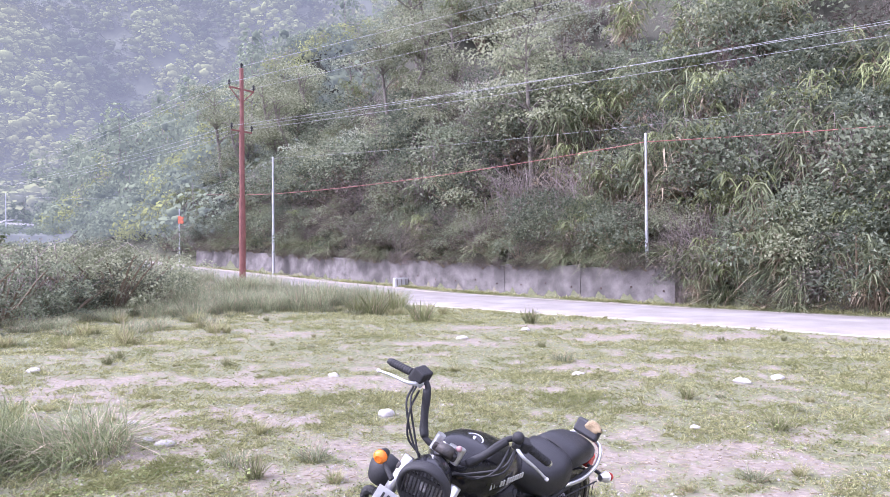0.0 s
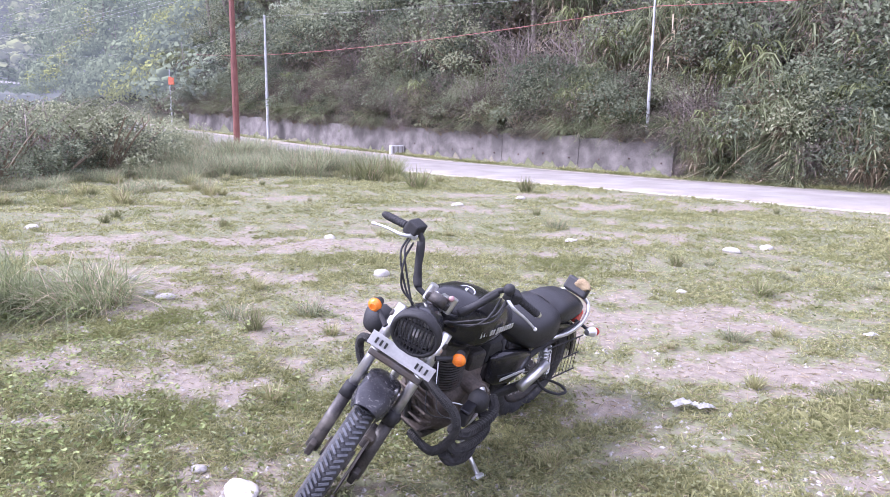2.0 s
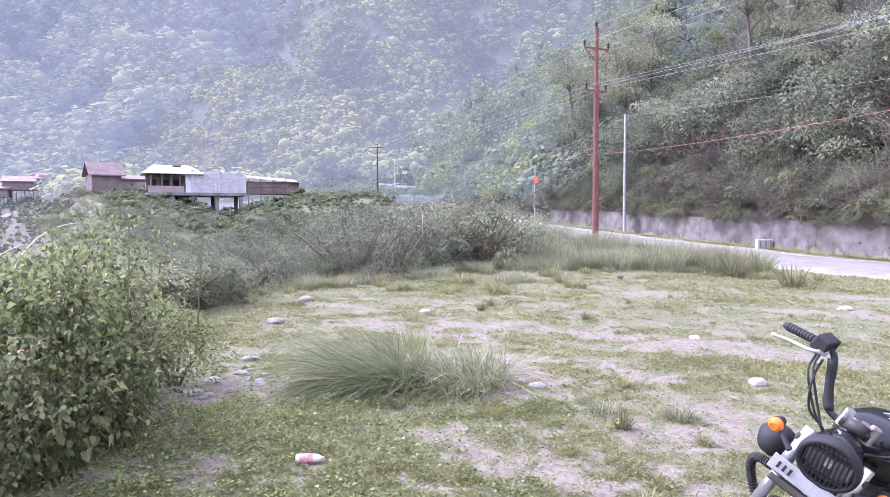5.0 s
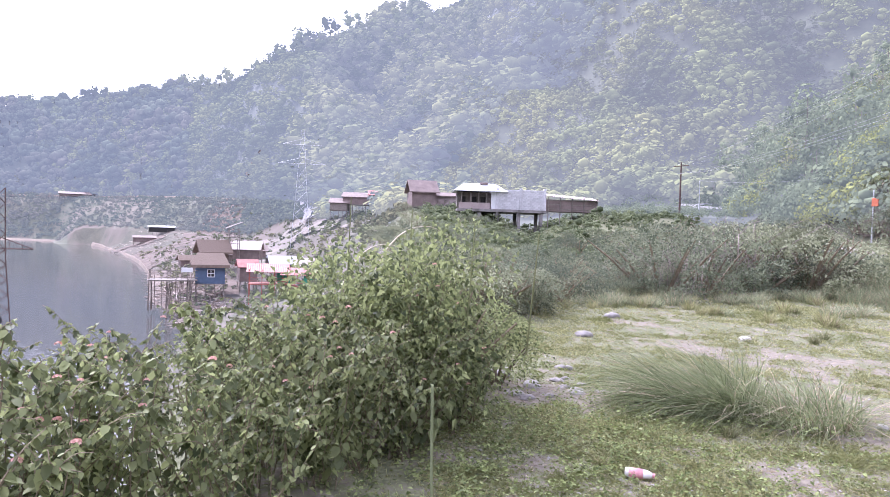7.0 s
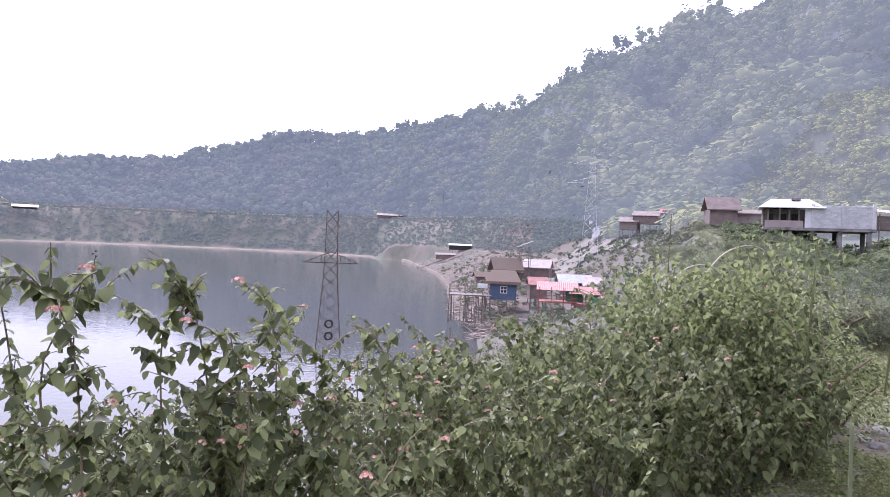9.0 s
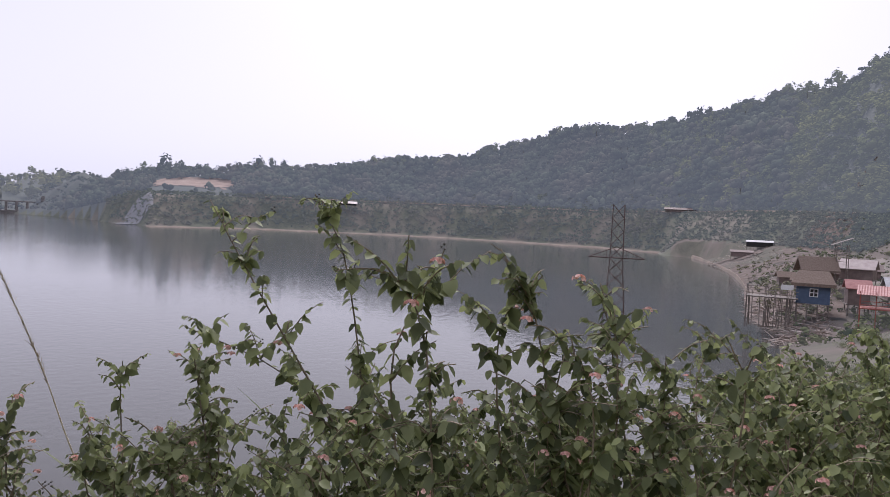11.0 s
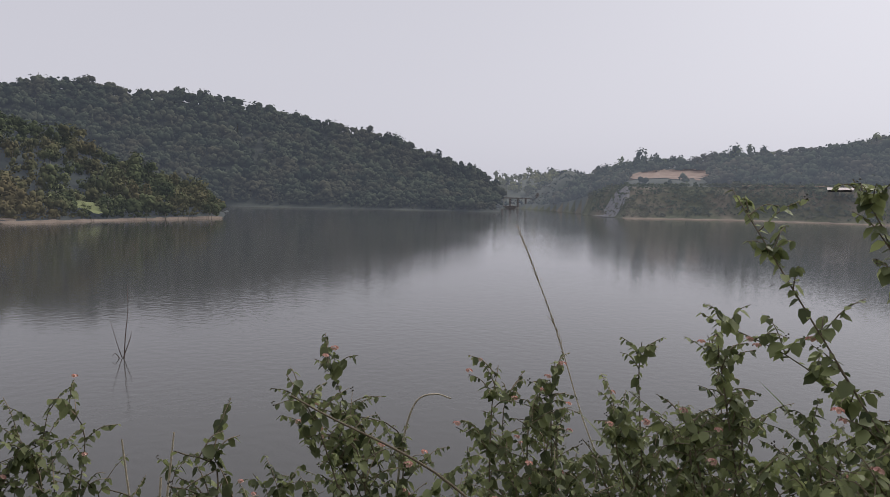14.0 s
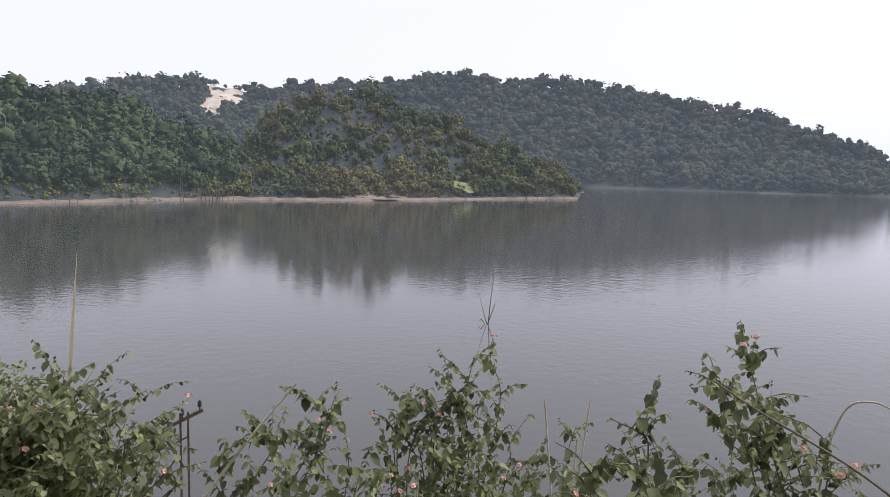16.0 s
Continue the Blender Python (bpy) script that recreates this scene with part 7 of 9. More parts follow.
def lantana(name, label, base, tips, rng, flowers=0.5, size=0.062, start=0.3, r=0.0055, step=0.045, group="lantana along the bank", mat=M_LANTANA, branch=(3, 6), reach=0.22):
    """Arching stems from one root, with side twigs, hanging leaves, flower and seed heads. base, tips: places."""
    ob = thing(name, label, "shrub", Matrix.Translation(base), group)
    base = np.array(base)
    P, D, L, paths, radii, heads = [], [], [], [], [], []
    for tip in tips:
        tip = np.array(tip, float) - base
        foot = rng.normal(0, 0.05, 3) * (1, 1, 0)
        bow = np.array((rng.normal(0, 0.10), rng.normal(0, 0.10), 0.06))
        path = spline([foot, foot * 0.6 + tip * (0.35, 0.35, 0.42) + bow * 0.7, tip * (0.72, 0.72, 0.80) + bow, tip], 14)
        paths.append(path)
        radii.append(np.linspace(r, r * 0.35, 14))
        q = stem_leaves(path, rng, start, step, size)
        P.append(q[0]), D.append(q[1]), L.append(q[2])
        heads.append(path[-1])
        for k in range(int(rng.integers(*branch))):
            i = int(rng.integers(5, 13))
            a, h = rng.uniform(0, 6.283), rng.uniform(0.06, reach)
            e = path[i] + np.array((math.cos(a), math.sin(a), rng.uniform(0.2, 1.0))) * h
            twig = spline([path[i], (path[i] + e) / 2 + (0, 0, 0.02), e], 14)
            paths.append(twig)
            radii.append(np.linspace(r * 0.5, r * 0.25, 14))
            q = stem_leaves(twig, rng, 0.15, step * 0.62, size * 0.85)
            P.append(q[0]), D.append(q[1]), L.append(q[2])
            heads.append(e)
    V, F = tubes(paths, radii, 3)
    child("stem", mesh_of("stem", V, F, M_STEM, True), ob)
    P, D, L = np.concatenate(P), np.concatenate(D), np.concatenate(L)
    V, F = ovate(P, D, L, L * rng.uniform(0.68, 0.95, len(L)), rng.uniform(0.4, 1.5, len(L)), rng)
    child("foliage", mesh_of("foliage", V, F, mat, True), ob)
    for h in heads:
        u = rng.uniform(0, 1)
        if u < flowers:
            f = child("flower_head", FLOWERS[int(rng.integers(3))], ob)
            f.location, f.scale = h + (0, 0, 0.012), (rng.uniform(0.9, 1.35),) * 3
        elif u < flowers + 0.07:
            f = child("seed_head", BERRIES, ob)
            f.location = h + (0, 0, 0.008)
    return ob


# tall sprigs that stand out of the mass: tip, and the foot's x and y
SPRIGS = [((-2.84, -2.27, 1.52), (-2.50, -1.00)), ((-2.96, -1.91, 1.56), (-2.87, -1.60)), ((-2.16, -1.35, 1.36), (-2.08, -1.13)), ((-2.43, -1.28, 1.30), (-2.30, -1.23)),
          ((-2.46, -1.14, 1.41), (-2.33, -0.86)), ((-2.47, -1.02, 1.34), (-2.33, -0.98)), ((-2.77, -0.85, 1.28), (-2.60, -0.59)), ((-3.23, -0.37, 1.11), (-3.03, -0.35)), ((-2.69, -2.22, 0.98), (-2.59, -2.03))]
SPRIGS_B = [((-2.93, -2.68, 0.87), (-2.85, -2.42)), ((-3.07, -2.46, 0.92), (-2.97, -2.20)), ((-2.63, -2.90, 0.79), (-2.41, -2.84)), ((-2.39, -3.00, 0.78), (-2.29, -2.83)), ((-1.80, -3.38, 0.81), (-2.07, -2.96)),
            ((-1.64, -3.40, 0.77), (-1.84, -3.07)), ((-1.04, -4.26, 0.57), (-0.87, -4.06)), ((-1.02, -4.39, 0.53), (-0.81, -4.20)), ((-0.73, -4.25, 0.41), (-0.75, -4.02)), ((-0.17, -4.01, 0.49), (0.07, -3.79))]
SPRIGS_C = [((-1.04, -2.90, 0.75), (-0.97, -2.78)), ((-2.61, -0.86, 1.32), (-2.45, -0.82)), ((-2.62, -0.49, 1.17), (-2.46, -0.54)),
            ((-2.50, -0.98, 1.19), (-2.34, -0.93)), ((-2.73, -0.65, 1.10), (-2.55, -0.65))]


def bank_lantana():
    rng = np.random.default_rng(61)
    for tip, (bx, by) in SPRIGS + SPRIGS_B + SPRIGS_C:
        tall = tip[2] > 1.25
        tips = [tip]
        for k in range(1 if tall else 3):
            tips.append((tip[0] + rng.normal(0, 0.13), tip[1] + rng.normal(0, 0.13), tip[2] * rng.uniform(0.55, 0.85)))
        lantana("lantana_shrub", "straggling lantana with pink flower heads at the bank's edge" if tall else "low lantana with small orange-pink flowers at the bank's edge",
                (bx, by, gz(bx, by)), tips, rng, 0.085, 0.053 if tall else 0.046, 0.42 if tall else 0.4, step=0.031, branch=(13, 19) if tall else (10, 15), reach=0.17)


bank_lantana()


def mass_of_lantana():
    """The thick lower growth that hides the bank's edge, plant by plant."""
    rng = np.random.default_rng(63)
    line = spline([(-5.3, 3.0, 1.15), (-4.7, 2.1, 1.28), (-4.3, 1.2, 1.14), (-3.9, 0.4, 0.96), (-3.45, -0.35, 0.88), (-3.1, -1.0, 0.78), (-2.95, -1.7, 0.68), (-2.8, -2.4, 0.44), (-2.3, -3.0, 0.36), (-1.6, -3.45, 0.24),
                   (-0.8, -3.75, 0.30), (0.1, -3.85, 0.30), (0.9, -3.75, 0.50)], 28)
    inner = spline([(-4.5, 2.75, 1.0), (-4.15, 2.2, 1.02), (-3.85, 1.6, 1.0), (-3.55, 0.9, 0.98), (-3.2, 0.25, 0.95), (-2.95, -0.35, 0.93), (-2.75, -0.9, 0.90), (-2.62, -1.5, 0.84), (-2.5, -2.1, 0.72), (-2.2, -2.65, 0.42), (-1.7, -3.05, 0.16),
                    (-1.0, -3.3, 0.10), (-0.2, -3.45, 0.08), (0.5, -3.4, 0.16)], 25)
    for k, (x, y, h) in enumerate(np.concatenate([line, inner])):
        for row in range(2 if k < 28 else 1):
            out = np.array((x, y)) / math.hypot(x, y)
            px, py = np.array((x, y)) + out * (0.45 * row + rng.uniform(-0.12, 0.12)) + rng.normal(0, 0.08, 2)
            z = gz(px, py)
            if 0.02 < px < 0.62 and py < -3:
                continue
            tips = []
            n = 11 if h > 0.9 else 10 if h > 0.3 else 7
            for j in range(n):
                a, s = rng.uniform(0, 6.283), rng.uniform(0.1, 0.42)
                tips.append((px + math.cos(a) * s, py + math.sin(a) * s, z + (h - z) * rng.uniform(0.5, 1.0)))
            # past y -0.6 a lighter leaf copy puts the brighter view into colour
            lantana("lantana_shrub", "dense lantana shrub with flowers on the bank's edge", (px, py, z), tips, rng, 0.05, 0.043 if k % 3 else 0.055, 0.15, 0.0045, 0.025, mat=M_BUSH if py > -0.6 else M_LANTANA)


mass_of_lantana()


def corner_lantana():
    """The dense rounded shrub where the bank turns."""
    rng = np.random.default_rng(65)
    for bx, by, top, n, wide in ((0.62, -3.52, 0.74, 20, 0.30), (0.95, -3.45, 0.62, 16, 0.32), (1.3, -3.4, 0.5, 12, 0.35)):
        tips = []
        for j in range(n):
            a, q = rng.uniform(0, 6.283), wide * math.sqrt(rng.uniform(0, 1))
            tips.append((bx + math.cos(a) * q, by + math.sin(a) * q, top * (1 - 0.35 * (q / wide) ** 2) - rng.uniform(0, 0.18)))
        lantana("lantana_shrub", "dense rounded lantana shrub with small flowers at the bank's corner", (bx, by, gz(bx, by)), tips, rng, 0.05, 0.040, 0.3, 0.0045, 0.026, mat=M_BUSH, branch=(6, 10))


corner_lantana()
thick = shrub("bank_bush", "large dense dark-leaved bush at the edge of the bank", 71, 1.7, 1.5, 5200, 0.075, M_BUSH, 0.3, 0.6, 12)
plant(thick, -4.75, 2.45, 0.4, 0.93, 0.03).scale = (0.72, 0.72, 0.90)
thick2 = shrub("bank_bush", "dense green bush behind the lantana on the bank", 72, 1.7, 1.35, 4200, 0.070, M_BUSH, 0.3, 0.6, 12)
plant(thick2, -4.75, 1.2, 1.4, 0.60, 0.06)
for x, y, t, s in ((-5.2, 0.3, 0.7, 0.5), (-6.0, 1.9, 2.0, 0.5), (-4.7, -0.7, 3.0, 0.45), (-4.3, -1.9, 4.1, 0.4), (-6.3, 3.3, 5.0, 0.7), (-5.6, 3.9, 5.4, 0.55), (-5.7, 2.9, 0.2, 0.72), (1.12, -3.92, 1.1, 0.44), (1.45, -3.7, 2.3, 0.42)):
    plant(thick2, x, y, t, s, 0.10)

THICKET = "thicket beyond the waste ground"
THICK_KINDS = [tagged(shrub("thicket_shrub", "grey-green thicket shrub at the edge of the waste ground", 74 + k, 2.5, 2.0, 2600, 0.088, m, 0.25, 0.6, 18, (0.12, 0.27)), group=THICKET) for k, m in enumerate((M_LEAF, M_LEAF_PALE, M_LEAF_DARK))]
THICK_KINDS.append(tagged(shrub("thicket_shrub", "half-withered brownish thicket shrub on the waste ground", 78, 2.4, 1.8, 1700, 0.075, leafy("withered_thicket_leaf", (0.120, 0.105, 0.080), (0.350, 0.310, 0.235), spread=0.25), 0.25, 0.4, 18, (0.12, 0.27)), group=THICKET))
THICK_KINDS.append(tagged(bare_thicket("bare_thicket", "tangle of bare grey-brown stems in the thicket", 79, 1.9, 90, M_TWIG), group=THICKET))


def thicket():
    rng = np.random.default_rng(77)
    for i in range(190):
        a = rng.uniform(24.8, 62)
        lo = np.interp(a, (19, 25, 34, 44, 52, 62), (25, 23, 19.5, 17.5, 13, 10))
        r = lo + rng.uniform(0, 1) ** 1.6 * 34
        x, y = -r * math.sin(radians(a)), r * math.cos(radians(a))
        if (x - ROAD_A[0]) * ROAD_N[0] + (y - ROAD_A[1]) * ROAD_N[1] > -3.6:
            continue
        size = rng.choice((0.30, 0.42, 0.52, 0.66, 0.78, 0.95)) * np.interp(a, (25, 30, 34, 39, 43, 49, 54, 58), (0.85, 1.2, 1.3, 1.1, 0.72, 0.66, 0.66, 0.7))
        plant(THICK_KINDS[int(rng.choice(5, p=(0.28, 0.18, 0.36, 0.13, 0.05)))], x, y, rng.uniform(0, 6.283), size * 1.12, 0.3)


thicket()


def bank_slope():
    """Scrub on the slope that falls to the lake and the village."""
    rng = np.random.default_rng(79)
    for i in range(210):
        a = rng.uniform(39, 76) if i < 110 else rng.uniform(40, 62)
        r = (rng.uniform(9, 70) if a > 55 else rng.uniform(30, 78)) if i < 110 else rng.uniform(45, 90)
        x, y = -r * math.sin(radians(a)), r * math.cos(radians(a))
        plant(THICK_KINDS[int(rng.integers(3))], x, y, rng.uniform(0, 6.283), rng.uniform(0.3, 0.55), 0.3)


bank_slope()


def stalk(name, label, points, r0, r1, mat, category="grass stalk"):
    p = spline(points, 22)
    V, F = tubes([p], [np.linspace(r0, r1, 22)], 6)
    return tagged(new(name, mesh_of(name, V, F, mat, True)), label, category)


M_STRAW = material("bleached_stalk", (0.42, 0.36, 0.27), (0.64, 0.57, 0.45), rough=0.8, scale=12, fine=90, bump=0.1)
stalk("bent_stalk", "bleached dry stalk bent over at the tip", [(-2.05, -3.25, 0.0), (-2.09, -3.25, 0.41), (-2.13, -3.22, 0.61), (-2.20, -3.18, 0.65), (-2.26, -3.14, 0.63)], 0.005, 0.003, M_STRAW)
stalk("leaning_stalk", "long bleached cane leaning out of the lantana", [(0.35, -3.75, 0.0), (0.2, -3.88, 0.14), (0.02, -3.9, 0.37), (-0.15, -3.91, 0.57)], 0.009, 0.004, M_STRAW)
stalk("dry_stalk", "pale dry stalk standing in the lantana", [(-1.13, -3.52, 0.0), (-1.12, -3.53, 0.2), (-1.08, -3.54, 0.59)], 0.006, 0.003, M_STRAW)
stalk("dry_stalk", "pale dry stalk standing in the lantana", [(-1.18, -3.49, 0.0), (-1.20, -3.49, 0.2), (-1.24, -3.48, 0.60)], 0.008, 0.003, M_STRAW)
stalk("dry_stalk", "pale dry stalk standing in the lantana", [(-1.15, -3.45, 0.0), (-1.17, -3.46, 0.2), (-1.19, -3.47, 0.45)], 0.006, 0.004, M_STRAW)
stalk("leaning_branch", "bare woody branch leaning through the lantana", [(-2.1, -2.5, 0.25), (-1.85, -2.74, 0.54), (-1.6, -3.02, 0.71), (-1.5, -3.1, 0.78)], 0.0048, 0.003, M_STEM, "branch")
stalk("stake", "thin pale green stake stuck in the ground", [(-1.46, 0.36, 0.0), (-1.45, 0.345, 0.5), (-1.425, 0.31, 1.17)], 0.0042, 0.0036, M_REED, "stake")
stalk("bare_cane", "dry cane arching out of the bush", [(-4.6, 1.6, 0.3), (-5.0, 2.2, 1.3), (-5.6, 3.0, 1.55), (-6.2, 3.8, 1.35)], 0.008, 0.003, M_STRAW)
stalk("bare_cane", "dry cane arching out of the bush", [(-4.9, 1.5, 0.3), (-5.5, 2.2, 1.2), (-6.4, 3.1, 1.35), (-7.0, 3.8, 1.1)], 0.008, 0.003, M_STRAW)
for q in range(4):
    stalk("tall_stem", "straight thin stem rising above the bush", [(-5.0 + 0.3 * q, 1.9 + 0.35 * q, 0.6), (-5.0 + 0.31 * q, 1.9 + 0.36 * q, 1.2), (-5.02 + 0.32 * q, 1.92 + 0.36 * q, 1.75 - 0.08 * q)], 0.008, 0.004, M_HERB, "stem")


def plume():
    """The tall feathery grass stem over the water."""
    p = thing("plume_grass", "tall grass stem with a thin feathery plume", "grass")
    path = spline([(-4.38, -3.80, -0.6), (-4.27, -4.01, -0.07), (-4.17, -4.20, 0.55), (-4.02, -4.45, 1.25)], 26)
    V, F = tubes([path], [np.linspace(0.007, 0.002, 26)], 6)
    child("stem", mesh_of("stem", V, F, M_STRAW, True), p)
    rng = np.random.default_rng(81)
    n = 260
    t = rng.uniform(14, 25, n)
    i = t.astype(int)
    P = path[i] + (path[np.minimum(i + 1, 25)] - path[i]) * (t - i)[:, None]
    D = unit(path[25] - path[12]) + rng.normal(size=(n, 3)) * 0.16
    V, F = leaves(P, D, rng.uniform(0.03, 0.09, n), 0.004, 0.2, 0.05, rng)
    child("feather", mesh_of("feather", V, F, M_DRY), p)


plume()


def broad_blades():
    rng = np.random.default_rng(83)
    for k, (x, y, z, wx, wy, L) in enumerate(((-2.68, -2.51, 0.35, 0.3, -0.5, 0.42), (-2.9, -1.9, 0.55, 0.2, -0.5, 0.42), (0.65, -3.68, 0.35, -0.05, -0.1, 0.80), (0.70, -3.66, 0.35, -0.25, -0.1, 0.5), (0.6, -3.66, 0.35, 0.15, 0.1, 0.5))):
        P = np.array([[x, y, z]])
        V, F = blades(P, np.array([[wx, wy, 1.0]]), L, 0.026 if k != 2 else 0.013, 0.18 if k != 2 else 0.02, rng)
        tagged(new("cane_blade", mesh_of("cane_blade", V, F, M_REED if k != 2 else M_DRY)), "single broad grass blade rising from the lantana", "grass blade")


broad_blades()

# ---------------------------------------------------------------- stones and litter
def stone(label, x, y, size, seed, flat=0.6, mat=M_STONE):
    rng = np.random.default_rng(seed)
    bm = bmesh.new()
    bmesh.ops.create_icosphere(bm, subdivisions=3, radius=1)
    for f in bm.faces:
        f.smooth = True
    for v in bm.verts:
        d = v.co.copy()
        v.co *= 1 + 0.22 * noise.noise(d * 1.3 + Vector((seed, 0, 0))) + 0.08 * noise.noise(d * 4)
        v.co.z *= flat
    me = bpy.data.meshes.new("stone")
    bm.to_mesh(me)
    bm.free()
    me.materials.append(mat)
    ob = new("stone", me)
    ob.matrix_basis = Matrix.Translation((x, y, gz(x, y) + size * flat * 0.25)) @ Matrix.Rotation(seed * 1.7, 4, "Z") @ Matrix.Diagonal((size * rng.uniform(0.9, 1.5), size, size, 1))
    return tagged(ob, label, "stone", "stones on the waste ground")


for k, (x, y, s) in enumerate(((-0.84, 6.76, 0.085), (1.38, 9.0, 0.07), (3.35, 8.6, 0.08), (3.9, 8.9, 0.08), (-1.85, 8.88, 0.07), (-3.23, 6.23, 0.055), (4.6, 7.2, 0.05), (4.5, 5.1, 0.08), (4.8, 4.9, 0.07),
                              (-2.75, 5.6, 0.05), (-2.55, 5.5, 0.06), (1.0, 14.6, 0.10), (-0.3, 13.2, 0.09), (-6.2, 9.2, 0.09), (-5.1, 3.7, 0.07), (-5.3, 4.1, 0.09), (-4.9, 4.3, 0.06), (2.1, 6.3, 0.05))):
    stone("pale stone lying in the sparse grass", x, y, s, k + 3)
rub = np.random.default_rng(83)
for k in range(22):
    stone("broken rubble stone among the weeds by the bank", -5.3 + rub.normal(0, 0.55), 4.5 + rub.normal(0, 0.5), rub.uniform(0.025, 0.085), k + 40, rub.uniform(0.35, 0.7), M_CONCRETE if k % 3 else M_STONE)
stone("large pale rock half sunk beside the front wheel", -0.82, 2.46, 0.066, 31, 0.55)
stone("small pale rock beside the larger one", -1.07, 2.62, 0.032, 33, 0.6)
stone("grey stone slab at the bank", -7.6, 7.2, 0.13, 35, 0.5, M_CONCRETE)
stone("grey stone slab at the bank", -9.2, 9.6, 0.15, 36, 0.5, M_CONCRETE)


def litter():
    M_PINK = material("faded_pink_label", (0.62, 0.24, 0.28), (0.80, 0.42, 0.45), rough=0.5, scale=30, fine=90, bump=0.1)
    x, y = -2.98, 2.92
    b = thing("plastic_bottle", "crushed clear bottle with a pink label lying in the grass", "bottle", Matrix.Translation((x, y, gz(x, y) + 0.035)) @ Matrix.Rotation(radians(35), 4, "Z"))
    part("body", loft([(-0.09, 0, 0, 0.026, 0.026, 2), (-0.085, 0, 0, 0.032, 0.03, 2), (0.03, 0, 0.002, 0.032, 0.027, 2), (0.06, 0, 0, 0.022, 0.022, 2), (0.075, 0, 0, 0.012, 0.012, 2)], 16), M_CLEAR, b, smooth=True)
    part("label", loft([(-0.065, 0, 0, 0.0335, 0.0315, 2), (0.02, 0, 0.002, 0.0335, 0.029, 2)], 16), M_PINK, b, "faded pink paper label", True)
    part("cap", rod((0.075, 0, 0), (0.09, 0, 0), 0.014, sides=12), M_PINK, b)
    rng = np.random.default_rng(91)
    for x, y, w in ((1.36, 3.55, 0.075), (1.46, 3.50, 0.05), (3.1, 4.9, 0.05)):
        bm = bmesh.new()
        g = 9
        vs = [[bm.verts.new(((i / 8 - 0.5) * 2 * w, (j / 8 - 0.5) * w, 0.02 + rng.uniform(0, 0.035) * (1 - abs(i - 4) / 6))) for j in range(g)] for i in range(g)]
        for i in range(8):
            for j in range(8):
                bm.faces.new((vs[i][j], vs[i + 1][j], vs[i + 1][j + 1], vs[i][j + 1]))
        me = bpy.data.meshes.new("plastic_scrap")
        bmesh.ops.solidify(bm, geom=bm.faces[:], thickness=0.002)
        bm.to_mesh(me)
        bm.free()
        me.materials.append(M_WHITE_SCRAP)
        ob = new("plastic_scrap", me)
        ob.matrix_basis = Matrix.Translation((x, y, gz(x, y) + 0.005)) @ Matrix.Rotation(rng.uniform(-0.6, 0.6), 4, "Z")
        tagged(ob, "crumpled white plastic scrap in the grass", "litter")


M_WHITE_SCRAP = material("dirty_white_plastic", (0.60, 0.59, 0.57), (0.82, 0.81, 0.79), rough=0.5, scale=12, fine=60, bump=0.3)
litter()

# ---------------------------------------------------------------- the motorcycle





def wheel(name, parent, at, radius, width, disc):
    w = part(name, moved(rod((0, -0.06, 0), (0, 0.06, 0), 0.045, sides=16), at), M_ALLOY, parent, "dusty spoked wheel with a knobbed tyre")
    part("tyre", moved(torus_bm(radius - 0.05, 0.05, width, 56, 14), at), M_TYRE, w, "worn black road tyre", True)
    bm = bmesh.new()
    for i in range(84):
        a = 2 * math.pi * i / 84
        for side in (-1, 1):
            turn = Matrix.Rotation(-a, 4, "Y") @ Matrix.Rotation(side * radians(24), 4, "X")
            box_bm(bm, (0.0055, width * 0.40, 0.009), Vector(at) + Vector((math.cos(a) * (radius + 0.0005), side * width * 0.21, math.sin(a) * (radius + 0.0005))),
                   turn=Matrix.Rotation(-a, 4, "Y") @ Matrix.Rotation(side * radians(35), 4, "X") @ Matrix.Rotation(side * radians(14), 4, "Z"))
    part("tread", bm, M_TREAD, w, "dusty chevron tread")
    part("rim", moved(torus_bm(radius - 0.10, 0.014, width * 0.75, 48, 8), at), M_ALLOY, w, "steel rim", True)
    bm = bmesh.new()
    for i in range(36):
        a = 2 * math.pi * i / 36
        s = 1 if i % 2 else -1
        b = a + (0.25 if (i // 2) % 2 else -0.25)
        rod_bm(bm, Vector(at) + Vector((0.04 * math.cos(b), s * 0.045, 0.04 * math.sin(b))), Vector(at) + Vector(((radius - 0.11) * math.cos(a), 0, (radius - 0.11) * math.sin(a))), 0.0022, sides=4)
    part("spokes", bm, M_CHROME, w)
    if disc:
        part("brake_disc", moved(rod((0, disc, 0), (0, disc + 0.006 * (1 if disc > 0 else -1), 0), 0.14, sides=36), at), M_ALLOY, w, "steel brake disc")
    return w


def wound_tube(path, r, wire=0.006, turns=60):
    """A tube wound with rope."""
    base = spline(path, turns * 8)
    tan = unit(np.gradient(base, axis=0))
    a = unit(np.cross(tan, (0.31, 0.2, 0.93)))
    b = np.cross(tan, a)
    th = np.linspace(0, turns * 2 * np.pi, len(base))[:, None]
    bm = tube_bm(base + (a * np.cos(th) + b * np.sin(th)) * (r + wire * 0.3), wire, 5)
    core = tube_bm(spline(path, 20), r, 8)
    me = bpy.data.meshes.new("core")
    core.to_mesh(me)
    core.free()
    bm.from_mesh(me)
    bpy.data.meshes.remove(me)
    return bm


